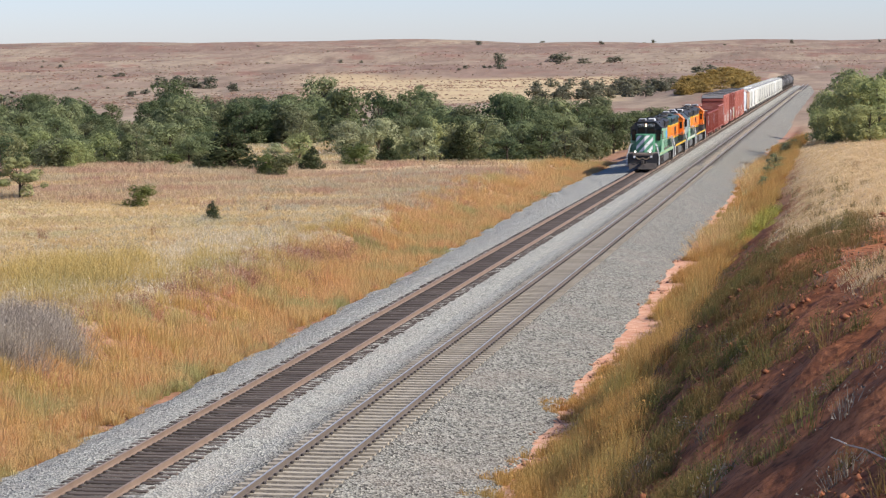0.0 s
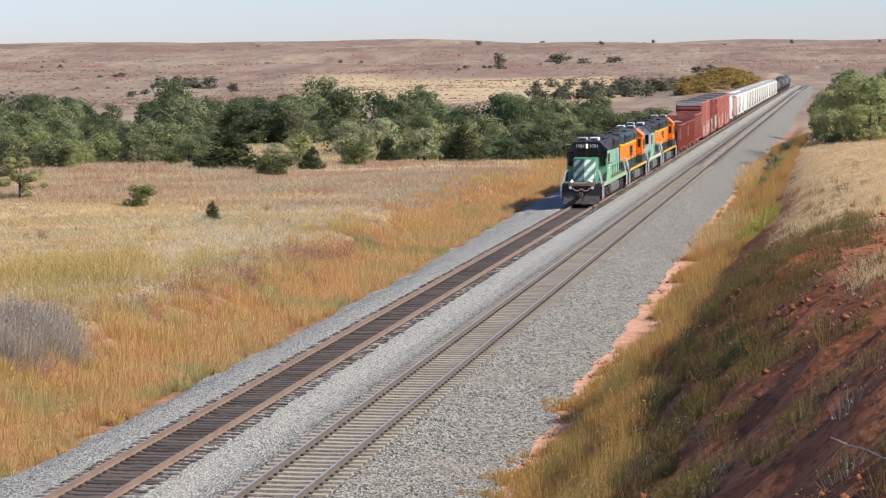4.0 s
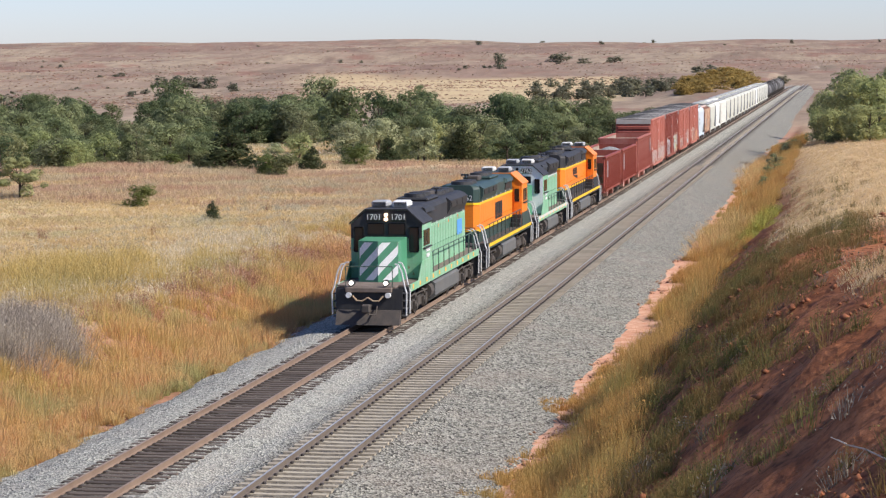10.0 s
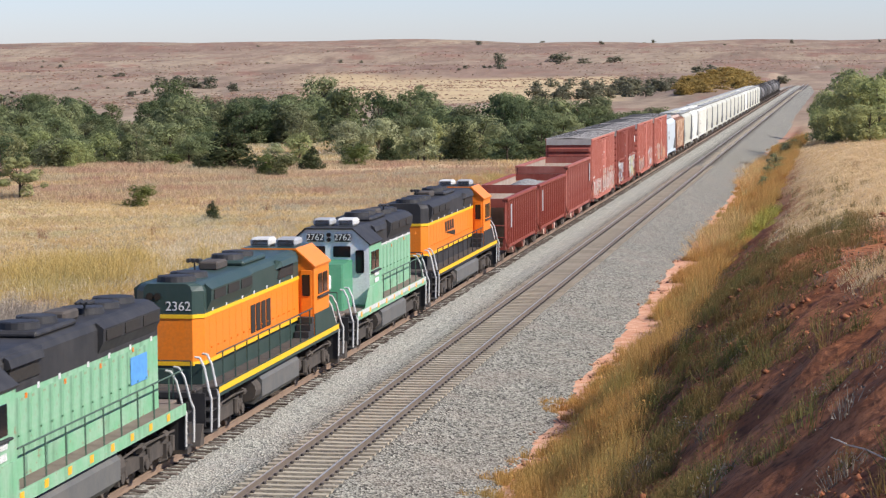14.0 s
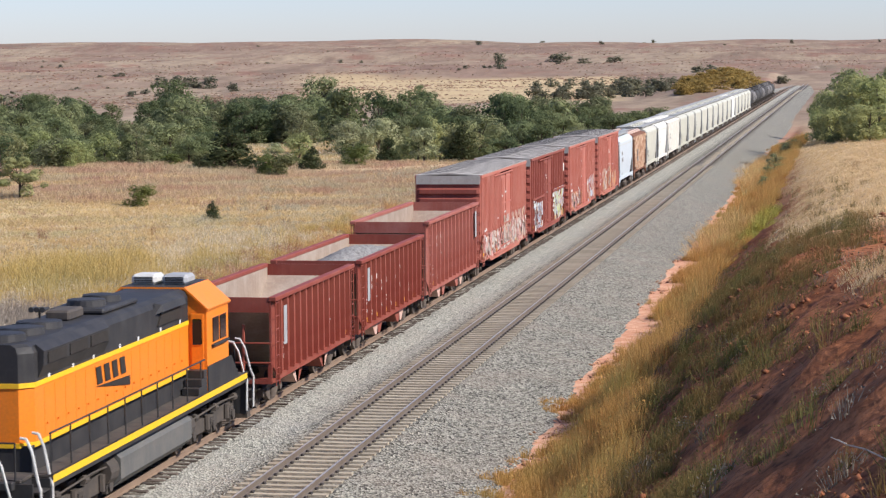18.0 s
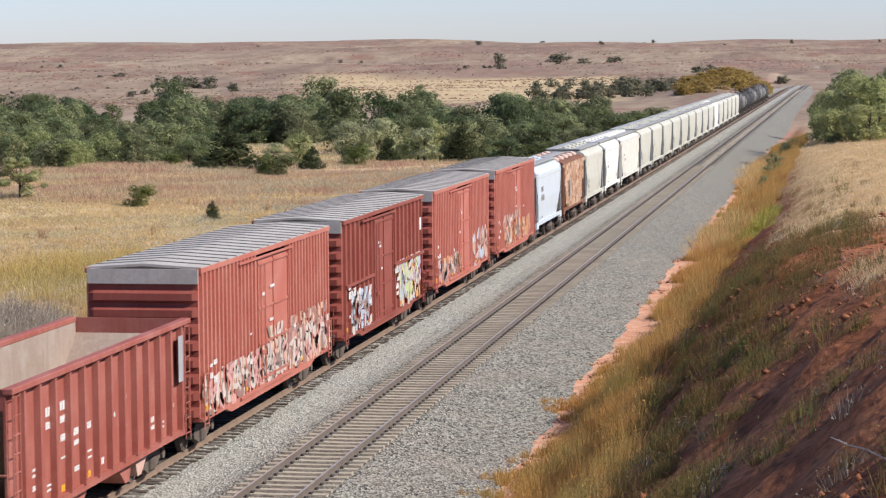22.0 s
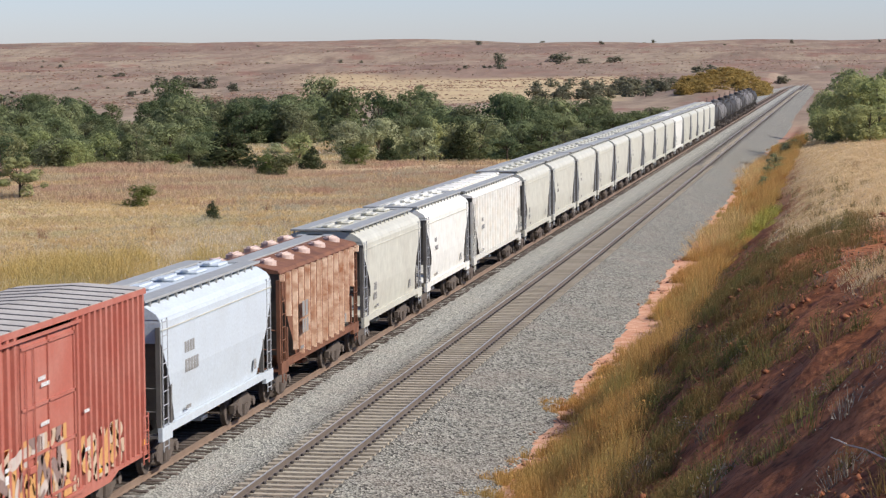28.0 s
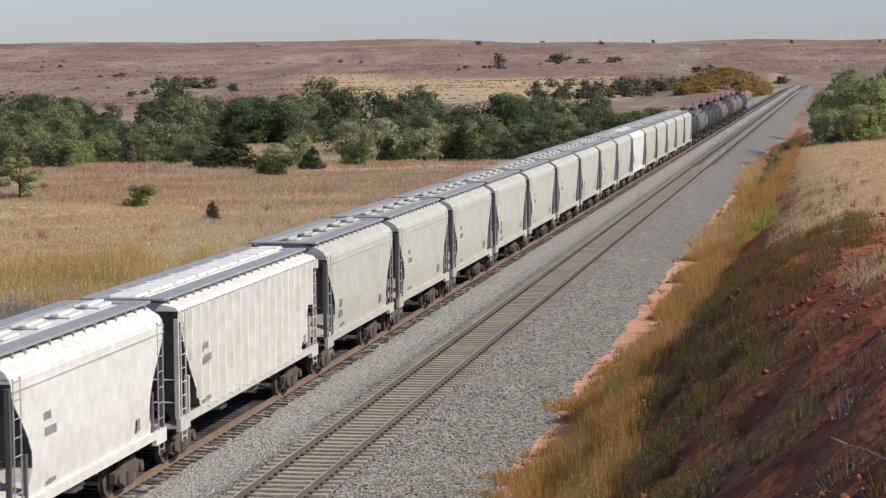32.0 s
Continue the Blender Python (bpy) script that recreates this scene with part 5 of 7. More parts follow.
    # hood: lower, band and top, standing on one another
    hw = 0.98
    z_mid, z_low = 3.55, c.get("z_low", 1.64)
    yb = yc + cab_len + 0.02
    if z_low > 1.7:
        bm = bmesh.new()
        soft_box(bm, -hw + 0.01, hw - 0.01, yb, yh - 0.01, 1.64, z_low, 0.01)
        part("lower_hood", bm, c["lower"], th)
    bm = bmesh.new()
    ch = 0.28
    outline = [(-hw, yb), (hw, yb), (hw, yh - ch), (hw - ch, yh), (-hw + ch, yh), (-hw, yh - ch)]

    def hood_block(bm, za, zb, grow=0.0, pts=outline):
        g = grow
        ring = [[bm.verts.new((x + math.copysign(g, x), y + (g if y > yb else 0), z)) for x, y in pts] for z in (za, zb)]
        n = len(pts)
        for i in range(n):
            j = (i + 1) % n
            bm.faces.new((ring[0][i], ring[0][j], ring[1][j], ring[1][i]))
        bm.faces.new(ring[0][::-1])
        bm.faces.new(ring[1])
    hood_block(bm, z_low, z_mid)
    part("engine_hood", bm, c["hood"], th)
    bm = bmesh.new()
    top = [(-hw, z_mid), (hw, z_mid), (hw, 4.26), (hw - 0.07, 4.40), (hw - 0.22, 4.47), (-hw + 0.22, 4.47), (-hw + 0.07, 4.40), (-hw, 4.26)]
    sweep(bm, top, [(yb, 1, 0), (yh - ch, 1, 0), (yh, 1 - ch / hw, 0)])
    part("upper_hood", bm, c["top"], th)
    # flared radiator section and air intake blister
    for s in (-1, 1):
        bm = bmesh.new()
        f = [(s * hw, z_mid + 0.12), (s * (hw + 0.14), 3.95), (s * (hw + 0.16), 4.28), (s * (hw - 0.05), 4.44)]
        f = f if s > 0 else f[::-1]
        prism(bm, f if s > 0 else f, yh - 5.2, yh - 0.5)
        part("radiator_flare", bm, c["top"], th)
        bm = bmesh.new()
        a, b = sorted((s * (hw + 0.15), s * (hw + 0.175)))
        for k in range(3):
            cuboid(bm, a, b, yh - 5.0 + 1.5 * k, yh - 3.75 + 1.5 * k, 3.98, 4.24)
        part("radiator_grille", bm, DARK_MARK, th, "black radiator shutters")
        bm = bmesh.new()
        a, b = sorted((s * hw, s * (hw + 0.05)))
        side_plate(bm, [(yb + 0.9, 3.78), (yb + 2.9, 3.78), (yb + 2.6, 4.12), (yb + 0.9, 4.12)], a, b)
        part("intake_grille", bm, DARK_MARK, th, "dark central air intake grille")
        bm = bmesh.new()        # sloping hood over the intake
        xa, xb = s * hw, s * (hw + 0.17)
        v = [bm.verts.new(q) for q in ((xa, yb + 0.7, 4.10), (xa, yb + 3.1, 4.10), (xa, yb + 3.1, 4.40), (xa, yb + 0.7, 4.40), (xb, yb + 0.7, 4.16), (xb, yb + 2.8, 4.16), (xb - s * 0.06, yb + 2.8, 4.34), (xb - s * 0.06, yb + 0.7, 4.34))]
        for f in ((0, 1, 5, 4), (4, 5, 6, 7), (7, 6, 2, 3), (0, 4, 7, 3), (1, 2, 6, 5)):
            bm.faces.new([v[k] for k in (f if s < 0 else f[::-1])])
        part("intake_hood", bm, c["top"], th)
        # small stencils and lifting lugs along the foot of the upper hood
        r = random.Random(int(length * 10) + s)
        marks(th, s * (hw + 0.010), [(yb + 1.0 + k * (yh - yb - 2.0) / 6 + r.uniform(-0.2, 0.2), z_mid + (0.10 if c.get("stripe") else -0.02), 0.16, 0.13) for k in range(7)], WHITE, "stencil", "small white stencils along the hood")
        if not c.get("stripe"):
            marks(th, s * (hw + 0.011), [(yb + 2.0 + 2.6 * k, z_mid - r.uniform(0.10, 0.22), 0.15, 0.12) for k in range(4)], ORANGE, "stencil", "small orange warning squares")
        # access doors with their edges and handles
        yy = yb + 0.5
        first = None
        while yy < yh - 1.0:
            if first is None:
                bm = bmesh.new()
                a, b = sorted((s * (hw + 0.001), s * (hw + 0.005)))
                cuboid(bm, a, b, -0.345, 0.345, max(z_low, 2.0) + 0.12, z_mid - 0.12)
                rod(bm, (s * (hw + 0.012), 0.22, 2.6), (s * (hw + 0.05), 0.22, 2.6), 0.025, 6)
                first = part("hood_door", bm, c["hood"], th)
                first.location = (0, yy, 0)
            else:
                again(first, 0, yy, 0)
            yy += 0.72
    if c.get("stripe"):
        for zz in (z_mid - 0.05, z_low - 0.05):
            bm = bmesh.new()
            hood_block(bm, zz, zz + 0.11, 0.021)
            part("hood_stripe", bm, c["stripe"], th, "yellow stripe round the hood")
    # roof: fans, silencer, dynamic brake blister, horn
    bm = bmesh.new()
    mid = (yb + yh) / 2
    soft_box(bm, -0.72, 0.72, mid - 2.6, mid + 0.2, 4.46, 4.62, 0.06)
    part("brake_blister", bm, c["top"], th)
    fans = [(yh - 0.9, 0.56), (yh - 2.15, 0.56)] + ([(yh - 3.4, 0.56)] if axles == 3 else []) + [(mid - 0.6, 0.5), (mid - 1.8, 0.5)]
    for k, (y, r) in enumerate(fans):
        z = 4.46 if y > mid + 0.3 else 4.61
        bm = bmesh.new()
        rod(bm, (0, y, z), (0, y, z + 0.16), r, 20, r * 0.95)
        rod(bm, (0, y, z + 0.16), (0, y, z + 0.17), r * 0.8, 20)
        part("roof_fan", bm, BLACK, th, "round black cooling fan housing")
    bm = bmesh.new()
    soft_box(bm, -0.3, 0.3, mid + 0.5, mid + 1.6, 4.46, 4.72, 0.05)
    part("silencer", bm, UNDER, th)
    bm = bmesh.new()
    rod(bm, (0.3, mid + 2.0, 4.47), (0.3, mid + 2.0, 4.78), 0.03)
    for q in (-0.14, 0.0, 0.14):
        rod(bm, (0.3 + q, mid + 1.75, 4.80), (0.3 + q, mid + 2.2, 4.80), 0.035, 7, 0.07)
    part("air_horn", bm, BLACK, th)
    # cab
    shell = [(-1.50, 1.64), (1.50, 1.64), (1.50, 3.92), (0.88, 4.46), (-0.88, 4.46), (-1.50, 3.92)]
    bm = bmesh.new()
    prism(bm, shell, yc, yc + cab_len)
    cab = part("cab", bm, c["cab"], th)
    bm = bmesh.new()
    roof = [(-1.54, 3.87), (-1.50, 3.92), (-0.88, 4.465), (0.88, 4.465), (1.50, 3.92), (1.54, 3.87), (1.56, 3.93), (0.90, 4.52), (-0.90, 4.52), (-1.56, 3.93)]
    prism(bm, roof[::-1], yc - 0.10, yc + cab_len + 0.05)
    lid = part("cab_roof", bm, c["roof"], cab)
    lid.data.materials.append(c["top"])
    for f in lid.data.polygons:
        f.material_index = int(abs(f.normal[2]) > 0.9)
    bm = bmesh.new()
    zf = c.get("face_low", 3.30)
    face = [(-1.495, zf), (1.495, zf), (1.495, 3.91), (0.875, 4.455), (-0.875, 4.455), (-1.495, 3.91)]
    prism(bm, face, yc - 0.02, yc - 0.004)
    if c.get("face"):
        part("cab_front", bm, c["face"], cab)
    else:
        bm.free()
    pane = 0.07 if c.get("face_low") else 0.0
    for xa, xb in ((-0.80, -0.08 - pane), (0.08 + pane, 0.80)):
        bm = bmesh.new()
        soft_box(bm, xa, xb, yc - 0.045, yc - 0.021, 3.42 + pane * 0.4, 3.92 - pane, 0.03)
        part("windscreen", bm, GLASS, cab, "dark cab windscreen")
    for s in (-1, 1):
        bm = bmesh.new()
        a, b = sorted((s * (0.95 + pane * 0.6), s * (1.38 - pane)))
        soft_box(bm, a, b, yc - 0.045, yc - 0.021, 2.72 + pane * 2, 3.78 - pane, 0.05)
        part("front_door_window", bm, GLASS, cab, "dark side pane of the cab front")
        a, b = sorted((s * 0.20, s * 0.84))
        bm = bmesh.new()
        soft_box(bm, a, b, yc - 0.09, yc - 0.021, 4.02, 4.32, 0.03)
        board = part("number_board", bm, c["board"], cab)
        if c.get("number"):
            words(c["number"], 0.33, LETTER, board, s * 0.52, yc - 0.096, 4.17, 0, "number", "white road number")
        a, b = sorted((s * 1.501, s * 1.525))
        bm = bmesh.new()
        for q in (0.30, 1.05):
            soft_box(bm, a, b, yc + q, yc + q + 0.62, 2.95, 3.62, 0.01)
        part("side_window", bm, GLASS, cab, "dark sliding side windows")
        bm = bmesh.new()
        a, b = sorted((s * 1.50, s * 1.60))
        soft_box(bm, a, b, yc + 0.2, yc + 1.8, 2.84, 2.90, 0.01)
        part("arm_rest", bm, BLACK, cab)
    for s in (-1, 1):
        bm = bmesh.new()
        a, b = sorted((s * 1.06, s * 1.42))
        soft_box(bm, a, b, yc + cab_len + 0.004, yc + cab_len + 0.03, 1.75, 3.80, 0.015)
        dr = part("cab_door", bm, c["cab"], cab)
        bm = bmesh.new()
        a, b = sorted((s * 1.11, s * 1.37))
        soft_box(bm, a, b, yc + cab_len + 0.031, yc + cab_len + 0.042, 2.95, 3.65, 0.02)
        part("door_window", bm, GLASS, dr, "dark rounded door window")
    for z in (4.09, 4.27):
        bm = bmesh.new()
        rod(bm, (0, yc - 0.14, z), (0, yc - 0.02, z), 0.08, 14)
        part("headlight", bm, DIM_LAMP if c["lead"] else GLASS, cab, "lit upper headlight" if c["lead"] else "unlit headlight")
    for xa, xb in ((-0.80, -0.08), (0.08, 0.80)):
        bm = bmesh.new()
        soft_box(bm, xa, xb, yc + 0.80, yc + 1.70, 4.52, 4.80, 0.08)
        unit = part("air_conditioner", bm, c.get("cooler", RAIL_WHITE) if xa > 0 else GREY, th, "pale roof air conditioner box")
        bm = bmesh.new()
        for q in range(4):
            cuboid(bm, xa + 0.10, xb - 0.10, yc + 0.785, yc + 0.80, 4.585 + 0.045 * q, 4.61 + 0.045 * q)
            cuboid(bm, xa + 0.10, xb - 0.10, yc + 1.70, yc + 1.715, 4.585 + 0.045 * q, 4.61 + 0.045 * q)
        tagged(part("louvre", bm, DARK_MARK, unit, "dark louvres"), kind="stuff")
    # nose
    n0 = yc - c["nose"]
    bm = bmesh.new()
    nz = 3.36
    pts = [(-0.86, n0 + 0.17), (-0.80, n0 + 0.12), (0.0, n0 - 0.10), (0.80, n0 + 0.12), (0.86, n0 + 0.17), (0.86, yc), (-0.86, yc)]
    lo = [bm.verts.new((x, y, 1.64)) for x, y in pts]
    hi = [bm.verts.new((x, y, nz - (0.04 if y < yc - 0.1 else 0.0))) for x, y in pts]
    for i in range(len(pts)):
        j = (i + 1) % len(pts)
        bm.faces.new((lo[i], lo[j], hi[j], hi[i]))
    bm.faces.new(lo[::-1])
    bm.faces.new(hi)
    nose = part("nose", bm, c["nose_paint"], th)
    if c["lead"]:
        # slanted white stripes over the nose, left half and right half on their own planes
        for side in (-1, 1):
            for k in range(-1, 5):
                a0 = -1.30 + k * 0.74 + (0.0 if side > 0 else -0.0)
                quad = []
                lo_x, hi_x = (0.0, 0.80) if side > 0 else (-0.80, 0.0)
                for zz in np.linspace(1.72, nz - 0.10, 12):
                    base = a0 + (zz - 1.72) * 0.95
                    quad.append((max(lo_x, min(hi_x, base)), max(lo_x, min(hi_x, base + 0.36)), zz))
                bm = bmesh.new()
                rows = []
                for xa, xb, zz in quad:
                    rows.append([bm.verts.new((x, n0 - 0.10 + 0.22 * abs(x) / 0.80 - 0.006, zz)) for x in (xa, xb)])
                made = 0
                for (p, q), (p2, q2) in zip(rows, rows[1:]):
                    if (q.co.x - p.co.x) + (q2.co.x - p2.co.x) > 0.02:
                        bm.faces.new((p, q, q2, p2))
                        made += 1
                if made:
                    bmesh.ops.delete(bm, geom=[v for v in bm.verts if not v.link_faces], context='VERTS')
                    part("nose_stripe", bm, NOSE_WHITE, nose, "slanted white nose stripe")
                else:
                    bm.free()
    elif c.get("badge"):
        bm = bmesh.new()
        soft_box(bm, -0.45, 0.45, n0 - 0.115, n0 + 0.03, 2.40, 2.95, 0.05)
        part("nose_badge", bm, WHITE, nose, "white rounded emblem on the nose")
    for s in (-1, 1):
        bm = bmesh.new()
        rod(bm, (s * 0.70, y0 - 0.16, 1.80), (s * 0.70, y0 + 0.05, 1.80), 0.13, 14)
        ditch = part("ditch_light", bm, BLACK, th)
        bm = bmesh.new()
        rod(bm, (s * 0.70, y0 - 0.20, 1.80), (s * 0.70, y0 - 0.161, 1.80), 0.085, 14)
        part("lens", bm, LAMP if c["lead"] else GLASS, ditch, "glowing white ditch light" if c["lead"] else "")
        bm = bmesh.new()
        rod(bm, (s * 0.80, y0 - 0.30, 1.32), (s * 0.80, y0 - 0.08, 1.32), 0.11, 12)
        part("hose_rack", bm, WHITE if c["lead"] else UNDER, th, "white capped hose fitting")
    # long side handrails
    for s in (-1, 1):
        bm = bmesh.new()
        pipe(bm, [(s * 1.46, yb + 0.1, 2.55), (s * 1.46, y1 - 0.8, 2.55)], 0.022, 6)
        part("handrail", bm, c["railing"], th)
        first = None
        yy = yb + 0.5
        while yy < y1 - 0.8:
            if first is None:
                bm = bmesh.new()
                rod(bm, (s * 1.47, 0, 1.6), (s * 1.46, 0, 2.55), 0.022, 5)
                first = part("stanchion", bm, c["railing"], th)
                first.location = (0, yy, 0)
            else:
                again(first, 0, yy, 0)
            yy += 1.35
        if c.get("stripe"):
            for k in range(3):
                bm = bmesh.new()
                a, b = sorted((s * 1.01, s * 1.50))
                soft_box(bm, a, b, yb + 0.01, yb + 0.82 - 0.26 * k, 1.645 + 0.21 * k, 1.85 + 0.21 * k, 0.01)
                part("cab_step", bm, BLACK, th, "black step up to the cab door")
    # cab steps' side panel below the cab
    for s in (-1, 1):
        bm = bmesh.new()
        a, b = sorted((s * 1.505, s * 1.53))
        side_plate(bm, [(yc - 1.0, 1.66), (yc + cab_len, 1.66), (yc + cab_len, 2.35), (yc - 0.2, 2.35)], a, b)
        part("sub_cab_panel", bm, c["panel"], th)
        if c.get("panel_mark"):
            marks(th, s * 1.531, [(yc + 1.2, 2.75, 0.85, 0.14), (yc + 1.2, 2.52, 0.75, 0.16)], WHITE, "side_number", "white road number painted out as bars")
    if c.get("blue"):
        bm = bmesh.new()
        soft_box(bm, hw + 0.02, hw + 0.026, yh - 2.7, yh - 1.3, 2.55, 3.25, 0.001)
        part("paint_patch", bm, BLUE, th, "square patch of blue paint")
    if c.get("logo"):
        for s in (-1, 1):
            x = s * (hw + 0.021)
            if c["logo"] == "blocks":
                marks(th, x, [(mid - 1.7 + 0.64 * k, 2.87, 0.50, 0.85) for k in range(4)], DARK_MARK, "emblem", "dark block emblem")
            else:
                bm = bmesh.new()
                a, b = sorted((x, x + s * 0.006))
                for k in range(4):
                    q = mid - 0.6 + 0.62 * k
                    side_plate(bm, [(q, 2.95), (q + 0.4, 2.95), (q + 0.52, 3.38), (q + 0.12, 3.38)], a, b)
                side_plate(bm, [(mid - 0.9, 2.60), (mid - 0.9, 2.84), (mid + 1.8, 2.92)], a, b)
                part("emblem", bm, DARK_MARK, th, "dark slanted emblem with a wedge")
    if c.get("rear_number"):
        words(c["rear_number"], 0.37, LETTER, th, -0.30, yh + 0.012, 3.83, 180, "number", "white road number on the hood end")
    bm = bmesh.new()
    for q in (0.28, 0.50):
        rod(bm, (q, yh, 4.12), (q, yh + 0.1, 4.12), 0.10, 12)
    part("rear_headlight", bm, GLASS, th)
    # fuel tank
    bm = bmesh.new()
    tank = [(-1.20, 0.38), (1.20, 0.38), (1.46, 0.62), (1.46, 1.12), (1.30, 1.28), (-1.30, 1.28), (-1.46, 1.12), (-1.46, 0.62)]
    tl = 3.1 if axles == 3 else 2.4
    prism(bm, tank, -tl + 0.3, tl + 0.3)
    part("fuel_tank", bm, c.get("tank", TANK_DUST), th)
    for s in (-1, 1):
        for q, e in ((-tl + 0.28, -1), (tl + 0.32, 1)):
            bm = bmesh.new()
            rod(bm, (s * 1.08, q, 0.86), (s * 1.08, q + e * 0.55, 0.86), 0.36, 14, 0.33)
            part("air_reservoir", bm, UNDER, th, "black round air reservoir end")
    reach = 2.05 if axles == 3 else 1.38
    tc = half - (4.35 if axles == 3 else 3.65)
    offs = (-reach, 0.0, reach) if axles == 3 else (-reach, reach)
    trucks(th, (-tc, tc), FRAME3 if axles == 3 else FRAME2, BIG_WHEEL, 0.508, offs, "grimy black locomotive truck")
    couplers(th, half)
    return th


L1 = dict(label="lead locomotive in faded green with white-striped nose, headlights lit", deck=DECK_RUST, sill=GREEN, hood=GREEN, top=BLACK, lower=GREEN, cab=GREEN, roof=BLACK, face=BLACK, board=BLACK, number="1701",
          nose_paint=DEEP_GREEN, nose=1.75, lead=True, cooler=WHITE, railing=DARK_RAIL, rail=RAIL_WHITE, panel=GREEN, panel_mark=True, patches=True, blue=True, hose=paint("tan_hose", (0.42, 0.30, 0.18)))
L2 = dict(label="orange and pine-green locomotive running cab to the rear", deck=UNDER, sill=PINE, hood=ORANGE, top=PINE, lower=PINE, z_low=2.22, cab=ORANGE, roof=ORANGE, board=ORANGE,
          nose_paint=ORANGE, nose=1.5, lead=False, railing=PINE, rail=RAIL_WHITE, panel=PINE, stripe=YELLOW, logo="blocks", rear_number="2362")
L3 = dict(label="green and grey-cabbed locomotive with black upper hood", deck=DECK_RUST, sill=GREEN, hood=GREEN, top=BLACK, lower=GREEN, cab=GREEN, roof=BLACK, face=CAB_GREY, face_low=1.70, sill_line=True, board=BLACK, number="2762",
          nose_paint=DEEP_GREEN, nose=1.8, lead=False, railing=DARK_RAIL, rail=RAIL_WHITE, panel=GREEN, panel_mark=True, patches=True, badge=True)
L4 = dict(label="orange and black locomotive running cab to the rear", deck=UNDER, sill=BLACK, hood=ORANGE, top=BLACK, lower=BLACK, z_low=2.22, cab=ORANGE, roof=ORANGE, board=ORANGE,
          nose_paint=ORANGE, nose=1.6, lead=False, railing=BLACK, rail=RAIL_WHITE, panel=BLACK, stripe=YELLOW, logo="wedge")
put(locomotive(21.0, 4.5, 19.0, 3, L1), 218.3, 239.3)
put(locomotive(18.8, 2.95, 16.9, 2, L2), 239.4, 258.2, 180)
put(locomotive(17.0, 3.9, 15.1, 2, L3), 258.2, 275.2)
put(locomotive(20.1, 3.5, 18.3, 3, L4), 275.2, 295.3, 180)


# ---- freight cars ----
def under_car(th, body_half, half, centre=None, colour=None):
    bm = bmesh.new()
    cuboid(bm, -0.32, 0.32, -half + 0.6, half - 0.6, 0.78, 1.02)
    part("centre_sill", bm, UNDER, th)
    trucks(th, (-body_half + 1.75, body_half - 1.75), FREIGHT_FRAME, WHEEL, 0.457, (-0.89, 0.89), "dusty brown freight truck")
    couplers(th, half)


def ladder(th, x, y, z0, z1, material, wide=0.42, along=True, name="ladder"):
    bm = bmesh.new()
    n = max(2, int((z1 - z0) / 0.38))
    if along:
        for q in (-wide / 2, wide / 2):
            rod(bm, (x, y + q, z0), (x, y + q, z1), 0.02, 5)
        for k in range(n + 1):
            z = z0 + 0.12 + (z1 - z0 - 0.2) * k / n
            rod(bm, (x, y - wide / 2, z), (x, y + wide / 2, z), 0.016, 4)
    else:
        for q in (-wide / 2, wide / 2):
            rod(bm, (x + q, y, z0), (x + q, y, z1), 0.02, 5)
        for k in range(n + 1):
            z = z0 + 0.12 + (z1 - z0 - 0.2) * k / n
            rod(bm, (x - wide / 2, y, z), (x + wide / 2, y, z), 0.016, 4)
    return part(name, bm, material, th)


